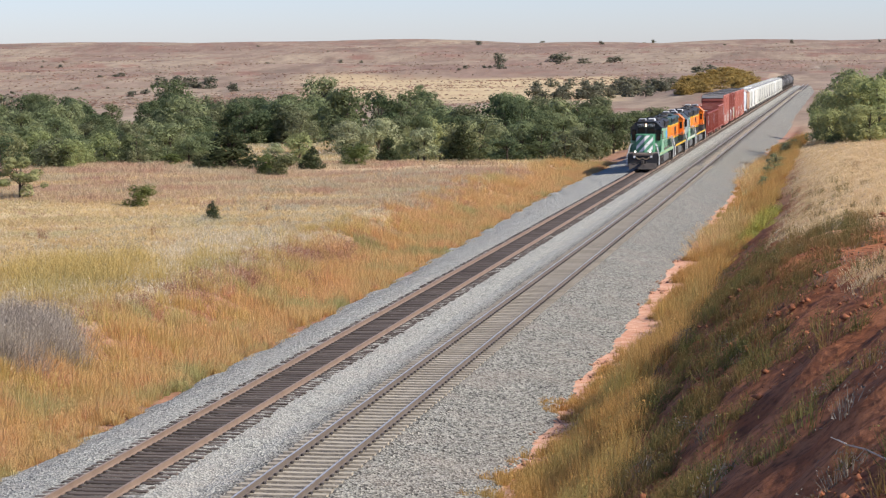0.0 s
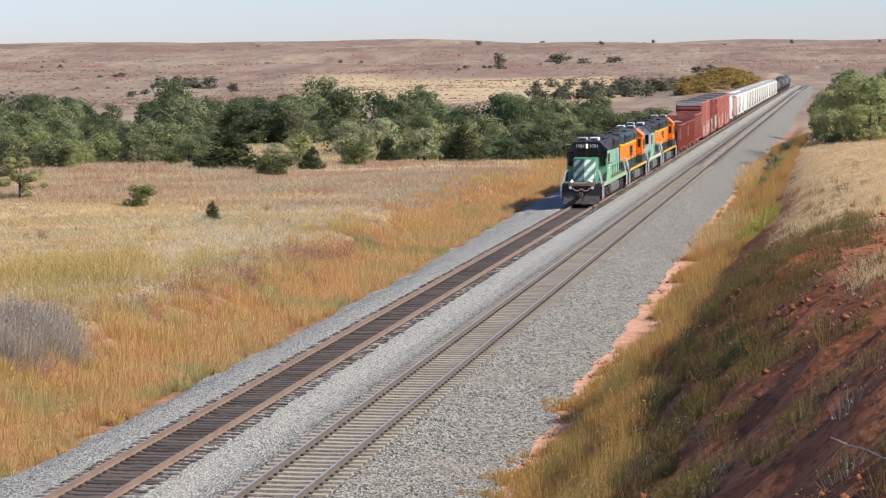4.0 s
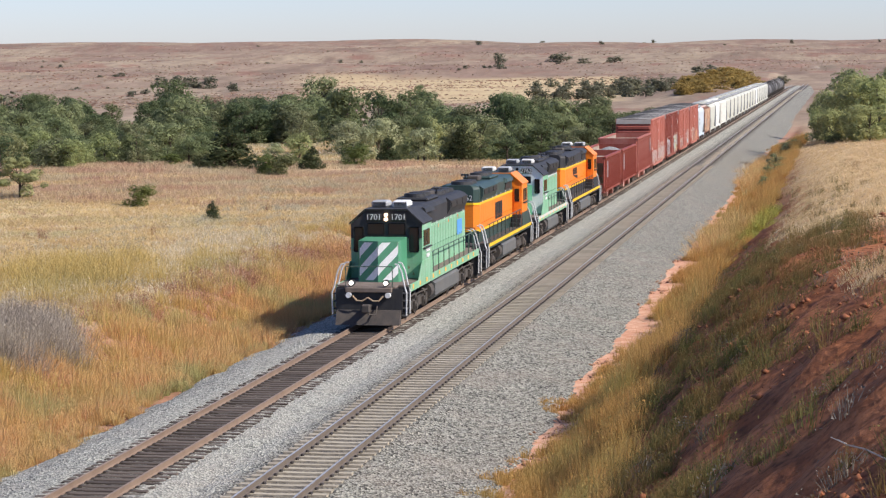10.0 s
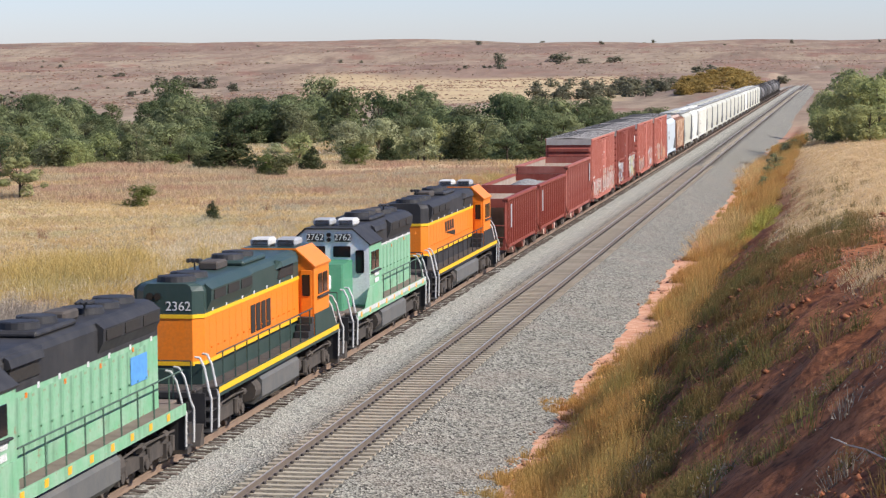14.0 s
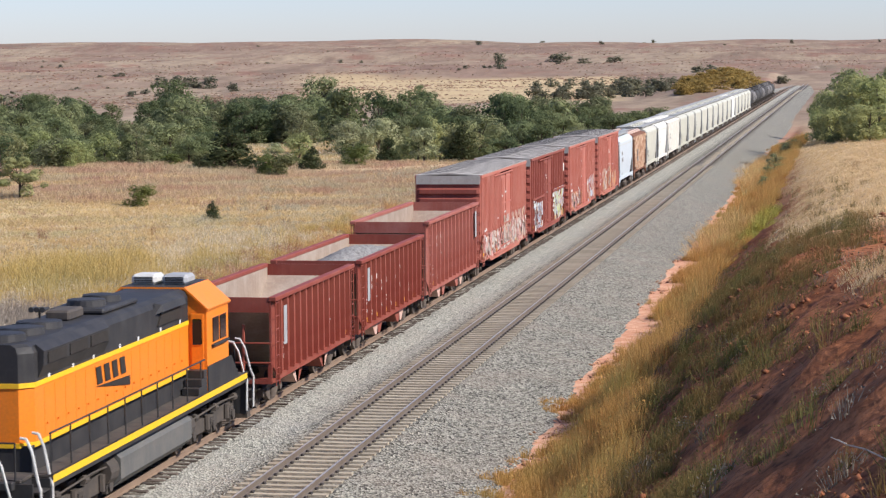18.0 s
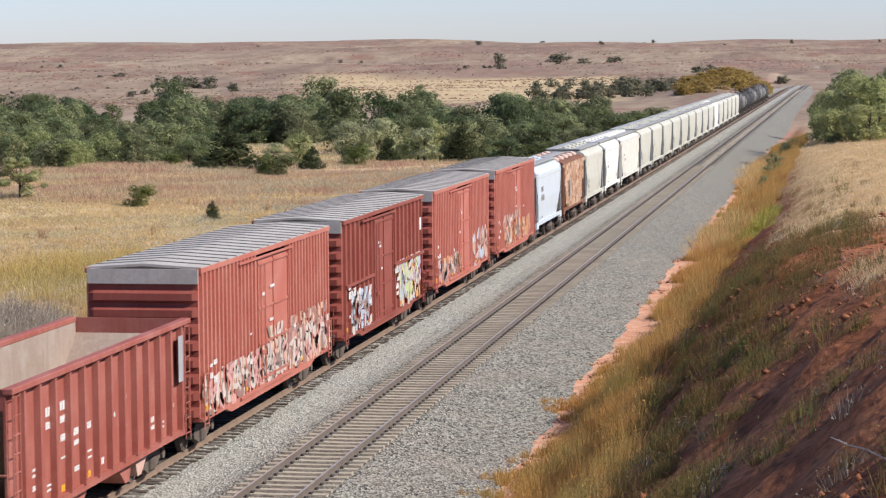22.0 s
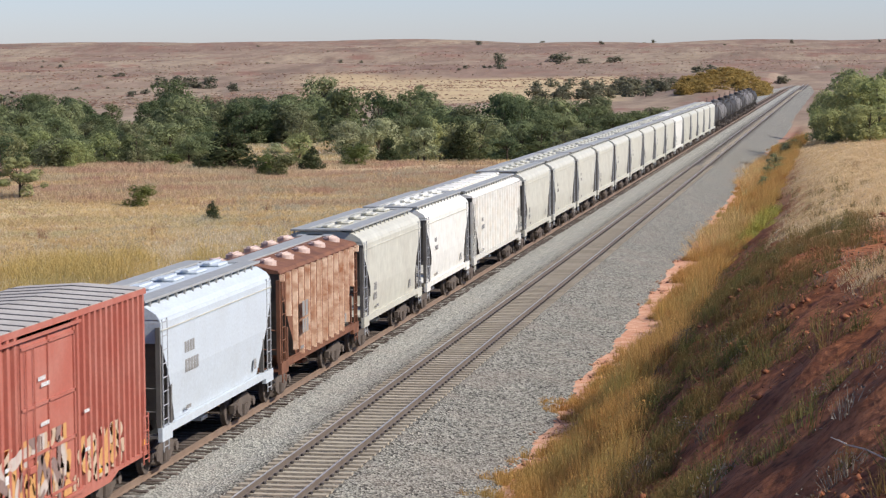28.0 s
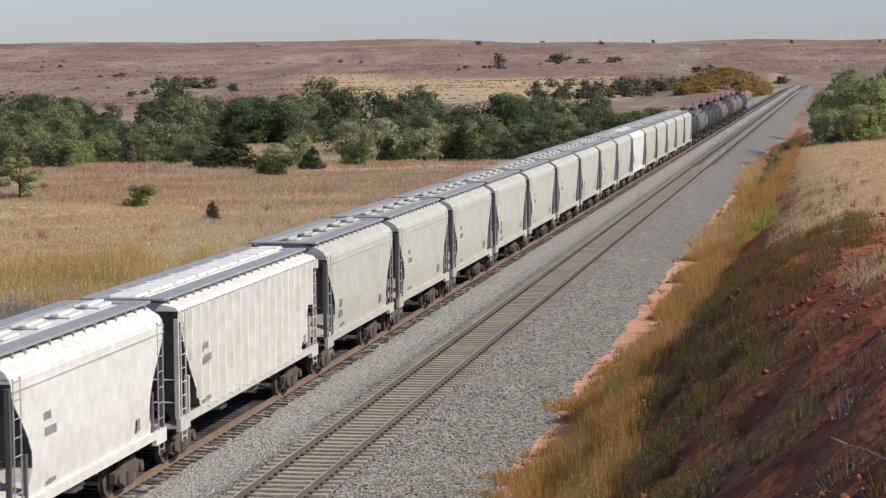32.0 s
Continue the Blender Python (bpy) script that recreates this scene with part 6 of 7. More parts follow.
def open_hopper(a, b, gap, top, skin, label, load):
    th = empty("open_hopper_car", label, "hopper car", "open hopper cars")
    hl = (b - a) / 2
    half = hl + gap
    w, z0 = 1.52, 0.95
    for s in (-1, 1):
        bm = bmesh.new()
        xa, xb = sorted((s * (w - 0.06), s * w))
        side_plate(bm, [(-hl + 0.9, z0), (hl - 0.9, z0), (hl, 1.5), (hl, top), (-hl, top), (-hl, 1.5)], xa, xb)
        part("side_wall", bm, skin, th)
        bm = bmesh.new()
        xa, xb = sorted((s * (w - 0.08), s * (w + 0.17)))
        soft_box(bm, xa, xb, -hl - 0.02, hl + 0.02, top - 0.02, top + 0.12, 0.02)
        part("top_chord", bm, skin, th)
        bm = bmesh.new()
        xa, xb = sorted((s * (w + 0.001), s * (w + 0.10)))
        cuboid(bm, xa, xb, -hl + 0.5, hl - 0.5, z0 - 0.02, z0 + 0.14)
        part("side_sill", bm, skin, th)
        n = 13
        bm = bmesh.new()
        xa, xb = s * (w + 0.001), s * (w + 0.15)
        ring = [[bm.verts.new(v) for v in ((xa, -0.075, z), (xb, -0.06, z), (xb, 0.06, z), (xa, 0.075, z))] for z in (z0 + 0.14, top - 0.03)]
        for i in range(3):
            f = (ring[0][i], ring[0][i + 1], ring[1][i + 1], ring[1][i])
            bm.faces.new(f if s > 0 else f[::-1])
        bm.faces.new(ring[0])
        bm.faces.new(ring[1])
        first = part("side_rib", bm, skin, th)
        for k in range(n):
            y = -hl + 0.75 + (2 * hl - 1.5) * k / (n - 1)
            if k == 0:
                first.location = (0, y, 0)
            else:
                again(first, 0, y, 0)
        # faded plate near one end, stencils
        bm = bmesh.new()
        xa, xb = sorted((s * (w + 0.152), s * (w + 0.163)))
        cuboid(bm, xa, xb, hl - 1.15 if top > 3.6 else -hl + 1.0, hl - 0.75 if top > 3.6 else -hl + 1.4, top - 1.45, top - 0.25)
        part("weigh_plate", bm, GREY, th, "grey sheet plate on the side")
        r = random.Random(int(a) + s)
        marks(th, s * (w + 0.004), [(-hl + 1.2 + q, z, 0.34, h) for q, z, h in ((0.45, 1.95, 0.06), (0.45, 1.82, 0.06), (0.45, 1.55, 0.12), (1.35, 1.45, 0.05), (1.35, 1.34, 0.05), (2.3, 1.9, 0.05), (hl, 1.4, 0.05), (hl + 0.9, top - 0.5, 0.16), (1.35, top - 0.75, 0.2), (2.3, top - 0.75, 0.2), (1.35, top - 1.05, 0.16), (2.3, top - 1.05, 0.16), (3.2, 1.5, 0.12), (4.1, 1.75, 0.05), (4.1, 1.6, 0.05), (5.0, 1.35, 0.16), (2 * hl - 3.4, 1.5, 0.05), (2 * hl - 3.4, 1.38, 0.05), (2 * hl - 2.5, 1.8, 0.1), (2.3, 2.35, 0.16), (3.2, 2.35, 0.16), (4.1, 2.35, 0.16), (3.2, 2.1, 0.12), (5.9, 2.3, 0.12), (6.8, 1.9, 0.14), (6.8, 2.6, 0.1), (hl + 2.4, 1.7, 0.14), (hl + 2.4, 1.5, 0.1))])
        marks(th, s * (w + 0.005), [(-hl + 1.25 + q, 1.22, 0.24, 0.15) for q in (0.4, 2.2, 4.0, 5.8, 7.6, 9.4)], AMBER, "reflector", "amber reflector squares")
        ladder(th, s * (w + 0.13), -hl + 0.25, 0.8, top, skin)
        ladder(th, s * (w + 0.13), hl - 0.25, 0.8, top, skin)
    for e in (-1, 1):
        ye = e * hl
        bm = bmesh.new()
        ya, yb = sorted((ye, ye - e * 0.06))
        cuboid(bm, -w + 0.07, w - 0.07, ya, yb, top - 0.36, top + 0.1)
        part("end_wall", bm, skin, th)
        # slope sheet, plate with thickness
        bm = bmesh.new()
        pts = [(ye - e * 0.06, top - 0.36), (ye - e * 0.06, top - 0.30), (ye - e * 3.0, 1.10), (ye - e * 3.0, 1.04)]
        side_plate(bm, pts if e > 0 else pts[::-1], -w + 0.065, w - 0.065)
        part("slope_sheet", bm, HOPPER_INSIDE, th, "scoured tan slope sheet")
        bm = bmesh.new()
        for s in (-1, 1):
            xa, xb = sorted((s * (w - 0.12), s * w))
            ya, yb = sorted((ye + e * 0.001, ye - e * 0.12))
            cuboid(bm, xa, xb, ya, yb, 0.85, 1.5)
            rod(bm, (s * 0.6, ye - e * 0.1, 0.95), (s * 0.6, ye - e * 0.2, top - 0.75), 0.05, 6)
        cuboid(bm, -w, w, min(ye, ye - e * 0.5), max(ye, ye - e * 0.5), 0.85, 0.98)
        for z in (1.5, 2.1):
            rod(bm, (-w, ye, z), (w, ye, z), 0.03, 5)
        part("end_frame", bm, skin, th)
        ladder(th, -0.9, ye + e * 0.05, 0.95, top - 0.7, skin, 0.42, False)
    # inner lining and cross ridge
    for s in (-1, 1):
        bm = bmesh.new()
        xa, xb = sorted((s * (w - 0.075), s * (w - 0.062)))
        side_plate(bm, [(-hl + 2.6, 1.2), (hl - 2.6, 1.2), (hl - 0.1, top - 0.36), (hl - 0.1, top - 0.02), (-hl + 0.1, top - 0.02), (-hl + 0.1, top - 0.36)], xa, xb)
        part("inner_lining", bm, HOPPER_INSIDE, th, "scoured tan inner wall")
    bm = bmesh.new()
    side_plate(bm, [(-0.9, 1.0), (0.9, 1.0), (0.0, 1.9)], -w + 0.08, w - 0.08)
    part("cross_ridge", bm, HOPPER_INSIDE, th)
    bm = bmesh.new()
    cuboid(bm, -w + 0.08, w - 0.08, -hl + 2.9, hl - 2.9, 0.98, 1.04)
    part("floor_sheet", bm, HOPPER_INSIDE, th)
    for k, q in enumerate((-hl + 2.9, -0.95, 0.95, hl - 2.9)):
        e = 1 if k % 2 == 0 else -1
        bm = bmesh.new()
        pts = [(q, 1.0), (q + e * 1.3, 1.0), (q + e * 1.05, 0.42), (q + e * 0.75, 0.42)]
        side_plate(bm, pts if e > 0 else pts[::-1], -1.4, 1.4)
        part("outlet_door", bm, GATE_PINK if k in (0, 3) else skin, th, "pale dusty outlet gate")
    if load:
        n, m = 90, 34
        xs, ys = np.meshgrid(np.linspace(-w + 0.09, w - 0.09, m), np.linspace(-hl + 0.9, hl - 0.9, n))
        zz = top - 0.55 + 0.62 * np.exp(-(xs / 1.0) ** 2) * np.clip(1.15 - np.abs(ys) / (hl - 0.6), 0, 1) ** 0.7 + rng.uniform(-0.05, 0.05, xs.shape)
        verts = np.stack([xs.ravel(), ys.ravel(), zz.ravel()], 1)
        i = (np.arange(n - 1)[:, None] * m + np.arange(m - 1)[None]).ravel()
        me = array_mesh("stone_load", verts, np.stack([i, i + 1, i + m + 1, i + m], 1), STONE_LOAD)
        o = new("stone_load", me)
        o.parent = th
        o["label"] = "heap of grey crushed stone"
    under_car(th, hl, half)
    put(th, a, b)


open_hopper(296.7, 308.2, 0.65, 3.40, HOPPER_RED, "dark red ribbed open hopper car, empty and scoured inside", False)
open_hopper(309.5, 322.0, 0.65, 3.40, HOPPER_RED, "dark red ribbed open hopper car heaped with grey stone", True)
open_hopper(323.3, 336.6, 0.65, 3.82, HOPPER_PALE, "faded red taller open hopper car, empty inside", False)


def spray(th, x, y0, y1, z0, z1, inks, seed, name="graffiti", label="sprayed graffiti in muddled pale colours"):
    """Graffiti: overlapping strokes of paint that form no letters."""
    r = random.Random(seed)
    s = 1 if x > 0 else -1
    for k, ink in enumerate(inks):
        bm = bmesh.new()
        d = x + s * (0.003 + 0.0025 * k)
        for _ in range(max(4, int((y1 - y0) * (3.6 if k else 7)))):
            y, z = r.uniform(y0, y1), r.uniform(z0, z1)
            ang = r.choice((0.3, 1.2, 1.5, 1.7, -0.4, 2.3)) + r.uniform(-0.3, 0.3)
            ln, wd = r.uniform(0.3, 0.85), r.uniform(0.06, 0.16) * (1.7 if k == 0 else 1)
            bend = r.uniform(-1.2, 1.2)
            pts = []
            cy, cz, aa = y, z, ang
            for q in range(6):
                pts.append((cy, cz, aa))
                cy += math.cos(aa) * ln / 5
                cz += math.sin(aa) * ln / 5
                aa += bend / 5
            ring = []
            for q, (cy, cz, aa) in enumerate(pts):
                ww = wd * (0.55 if q in (0, 5) else 1.0)
                ring.append([bm.verts.new((d, min(y1 + 0.2, max(y0 - 0.2, cy - math.sin(aa) * ww * f)), min(z1 + 0.2, max(z0 - 0.05, cz + math.cos(aa) * ww * f)))) for f in (-1, 1)])
            for (p, q), (p2, q2) in zip(ring, ring[1:]):
                bm.faces.new((p, q, q2, p2) if s < 0 else (p, p2, q2, q))
        tagged(part(name, bm, ink, th, label), kind="stuff")


def boxcar(a, b, top, skin, ends, label, rib, door, graffiti, seed, belt=False):
    """Door is (start, end) from the car's front."""
    th = empty("boxcar", label, "boxcar", "boxcars")
    hl = (b - a) / 2
    half = hl + 1.13
    w, z0 = 1.53, 0.95
    d0, d1 = door[0] - hl, door[1] - hl
    for s in (-1, 1):
        # corrugated wall: trapezoid ribs run up the sheet
        for y0, y1 in ((-hl, d0), (d1, hl)):
            bm = bmesh.new()
            line = [(y0, 0.0)]
            n = max(2, round((y1 - y0) / rib))
            p = (y1 - y0) / n
            for k in range(n):
                q = y0 + k * p
                line += [(q + p * 0.50 - 0.085, 0.0), (q + p * 0.50 - 0.07, 0.09), (q + p * 0.50 + 0.07, 0.09), (q + p * 0.50 + 0.085, 0.0)]
            line.append((y1, 0.0))
            cols = []
            for q, o in line:
                cols.append([bm.verts.new((s * (w + o), q, z)) for z in (z0, top - 0.12)])
            for c0, c1 in zip(cols, cols[1:]):
                f = (c0[0], c1[0], c1[1], c0[1])
                bm.faces.new(f if s > 0 else f[::-1])
            inner = [bm.verts.new((s * (w - 0.05), q, z)) for q, z in ((y0, z0), (y1, z0), (y1, top - 0.12), (y0, top - 0.12))]
            bm.faces.new(inner[::-1] if s > 0 else inner)
            part("side_wall", bm, skin, th)
        bm = bmesh.new()
        xa, xb = sorted((s * (w - 0.04), s * (w + 0.10)))
        cuboid(bm, xa, xb, -hl, hl, top - 0.14, top)
        part("eave_rail", bm, skin, th)
        bm = bmesh.new()
        xa, xb = sorted((s * (w - 0.06), s * (w + 0.085)))
        side_plate(bm, [(-hl, z0 + 0.1), (-hl, z0), (-hl + 2.4, z0), (-hl + 3.0, z0 - 0.16), (hl - 3.0, z0 - 0.16), (hl - 2.4, z0), (hl, z0), (hl, z0 + 0.1)], xa, xb)
        part("side_sill", bm, skin, th)
        bm = bmesh.new()
        xa, xb = sorted((s * (w - 0.02), s * (w + 0.06)))
        soft_box(bm, xa, xb, d0 + 0.02, d1 - 0.02, z0 + 0.1, top - 0.3, 0.015)
        dr = part("door", bm, skin, th, "sliding plug door")
        bm = bmesh.new()
        xa, xb = sorted((s * (w + 0.061), s * (w + 0.10)))
        for z in (z0 + 0.3, z0 + 1.35, z0 + 2.4, top - 0.45):
            cuboid(bm, xa, xb, d0 + 0.05, d1 - 0.05, z - 0.035, z + 0.035)
        for q in (d0 + 0.08, (d0 + d1) / 2, d1 - 0.08):
            cuboid(bm, xa, xb, q - 0.035, q + 0.035, z0 + 0.12, top - 0.32)
        part("door_frame", bm, skin, dr)
        bm = bmesh.new()
        for q in (d0 + 0.35, d0 + 0.85):
            rod(bm, (s * (w + 0.11), q, z0 + 0.2), (s * (w + 0.11), q, top - 0.5), 0.018, 5)
        soft_box(bm, min(s * (w + 0.1), s * (w + 0.14)), max(s * (w + 0.1), s * (w + 0.14)), d0 + 0.4, d0 + 0.8, z0 + 1.0, z0 + 1.15, 0.01)
        part("lock_bar", bm, skin, dr)
        bm = bmesh.new()
        xa, xb = sorted((s * (w + 0.08), s * (w + 0.15)))
        cuboid(bm, xa, xb, d0 - 2.2, d1 + 0.3, z0 + 0.02, z0 + 0.09)
        part("door_track", bm, skin, th)
        bm = bmesh.new()
        cuboid(bm, xa, xb, d0 - 2.2, d1 + 0.3, top - 0.27, top - 0.21)
        part("door_track", bm, skin, th)
        if belt:
            bm = bmesh.new()
            cuboid(bm, xa, xb, -hl + 0.3, d0 - 0.1, 2.75, 2.85)
            part("belt_rail", bm, skin, th)
            bm = bmesh.new()
            cuboid(bm, xa, xb, d1 + 0.1, hl - 0.3, 2.75, 2.85)
            part("belt_rail", bm, skin, th)
        r = random.Random(seed + s)
        marks(th, s * (w + 0.101), [(d0 + 0.9 + r.uniform(-0.3, 0.9), z, r.uniform(0.25, 0.55), 0.09) for z in (3.9, 3.75, 2.9)] + [(q, z, r.uniform(0.2, 0.4), r.uniform(0.06, 0.2)) for q in (-hl + 0.9, -hl + 1.3, d1 + 0.7, d0 - 0.9) for z in (1.7 + r.uniform(0, 0.6), 2.4 + r.uniform(-0.2, 0.4))])
        if belt:
            marks(th, s * (w + 0.101), [(-hl + 1.0, 2.45, 0.5, 0.26), (-hl + 1.75, 2.5, 0.4, 0.3), (-hl + 2.6, 2.45, 0.3, 0.22), (d1 + 0.6, 2.55, 0.7, 0.2), (d1 + 0.9, 2.2, 0.5, 0.16), (d1 + 0.7, 1.9, 0.5, 0.16), (d1 + 0.7, 1.65, 0.4, 0.14), (hl - 0.9, 4.0, 0.35, 0.5)])
        marks(th, s * (w + 0.101), [(-hl + 0.4, 1.3, 0.22, 0.14), (hl - 0.4, 1.3, 0.22, 0.14), (d0 - 1.4, 1.2, 0.22, 0.1), (d1 + 1.6, 1.2, 0.22, 0.1)], AMBER, "reflector", "amber reflector squares")
        if s > 0 or seed % 2:
            for q, (g0, g1, gz, inks) in enumerate(graffiti):
                spray(th, s * (w + 0.082), g0 - hl, g1 - hl, z0 + 0.08, gz, inks, seed * 7 + q)
        ladder(th, s * (w + 0.12), -hl + 0.28, 0.75, 2.3 if seed % 2 else 1.6, skin)
        ladder(th, s * (w + 0.12), hl - 0.28, 0.75, 2.0, skin)
    for e in (-1, 1):
        ye = e * hl
        bm = bmesh.new()
        zs = [(z0, 0.0)]
        nz = 8
        p = (top - 0.55 - z0) / nz
        for k in range(nz):
            zq = z0 + p * k
            zs += [(zq + p * 0.12, 0.0), (zq + p * 0.30, 0.09), (zq + p * 0.72, 0.09), (zq + p * 0.90, 0.0)]
        zs.append((top - 0.1, 0.0))
        cols = [[bm.verts.new((x, ye + e * o * (1.0 if abs(x) < w - 0.1 else 0.0), z)) for x in (-w, -w + 0.15, w - 0.15, w)] for z, o in zs]
        for c0, c1 in zip(cols, cols[1:]):
            for i in range(3):
                f = (c0[i], c0[i + 1], c1[i + 1], c1[i])
                bm.faces.new(f if e < 0 else f[::-1])
        bm.faces.new([bm.verts.new((x, ye - e * 0.04, z)) for x, z in ((-w, z0), (w, z0), (w, top - 0.1), (-w, top - 0.1))])
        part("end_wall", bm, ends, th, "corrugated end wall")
        bm = bmesh.new()
        cuboid(bm, -w - 0.02, w + 0.02, min(ye, ye + e * 0.06), max(ye, ye + e * 0.06), top - 0.42, top - 0.02)
        part("end_fascia", bm, ROOF, th, "pale galvanised fascia under the roof")
        bm = bmesh.new()
        cuboid(bm, -1.3, 1.3, min(ye + e * 0.1, ye + e * 0.34), max(ye + e * 0.1, ye + e * 0.34), 1.12, 1.17)
        part("end_platform", bm, UNDER, th)
        ladder(th, 1.05, ye + e * 0.13, 0.8, 2.1, ends, 0.42, False)
    # roof of cross panels
    n = 17
    p = 2 * hl / n
    # seam caps coloured dark to draw the shaded sides of the roof ribs
    bm = bmesh.new()
    prism(bm, [(-w - 0.09, top + 0.0), (w + 0.09, top + 0.0), (w + 0.09, top + 0.036), (0.0, top + 0.138), (-w - 0.09, top + 0.036)], -0.045, 0.045)
    seam = part("roof_seam", bm, ROOF_SEAM_SHADE, th)
    seam.location = (0, -hl + p, 0)
    for k in range(2, n):
        again(seam, 0, -hl + p * k, 0)
    # dark sheet added below, so the gaps between panels read as shade
    bm = bmesh.new()
    prism(bm, [(-w - 0.07, top - 0.10), (w + 0.07, top - 0.10), (w + 0.07, top - 0.04), (0.0, top + 0.05), (-w - 0.07, top - 0.04)], -hl + 0.02, hl - 0.02)
    part("roof_pan", bm, UNDER, th, "dark sheet added under the roof panels as shade at the seams")
    bm = bmesh.new()
    prism(bm, [(-w - 0.09, top - 0.03), (w + 0.09, top - 0.03), (w + 0.09, top + 0.02), (0.0, top + 0.12), (-w - 0.09, top + 0.02)], -p / 2 + 0.06, p / 2 - 0.06)
    first = part("roof_panel", bm, ROOF, th)
    for k in range(n):
        y = -hl + p * (k + 0.5)
        if k == 0:
            first.location = (0, y, 0)
        else:
            again(first, 0, y, 0)
    bm = bmesh.new()
    cuboid(bm, -w + 0.02, w - 0.02, -hl + 0.1, hl - 0.1, z0 - 0.06, z0 + 0.04)
    part("floor_pan", bm, UNDER, th)
    under_car(th, hl, half)
    put(th, a, b)


W, BF, BL, BK, LI, PI, LA, GO = TAGS
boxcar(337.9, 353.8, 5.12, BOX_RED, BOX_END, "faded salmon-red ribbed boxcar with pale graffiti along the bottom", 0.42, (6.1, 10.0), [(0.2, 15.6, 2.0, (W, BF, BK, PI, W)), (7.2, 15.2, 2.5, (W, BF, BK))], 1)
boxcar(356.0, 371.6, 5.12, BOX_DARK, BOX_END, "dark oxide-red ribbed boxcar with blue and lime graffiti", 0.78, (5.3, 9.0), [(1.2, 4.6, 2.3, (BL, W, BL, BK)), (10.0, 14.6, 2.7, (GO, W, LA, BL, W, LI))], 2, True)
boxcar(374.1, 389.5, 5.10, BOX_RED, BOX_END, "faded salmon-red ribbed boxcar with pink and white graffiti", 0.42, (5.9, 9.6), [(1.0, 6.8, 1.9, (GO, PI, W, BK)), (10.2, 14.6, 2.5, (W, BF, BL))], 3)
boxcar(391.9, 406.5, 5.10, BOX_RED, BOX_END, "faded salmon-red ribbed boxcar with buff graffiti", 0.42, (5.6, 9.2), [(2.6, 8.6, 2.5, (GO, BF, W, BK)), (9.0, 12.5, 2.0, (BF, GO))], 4)


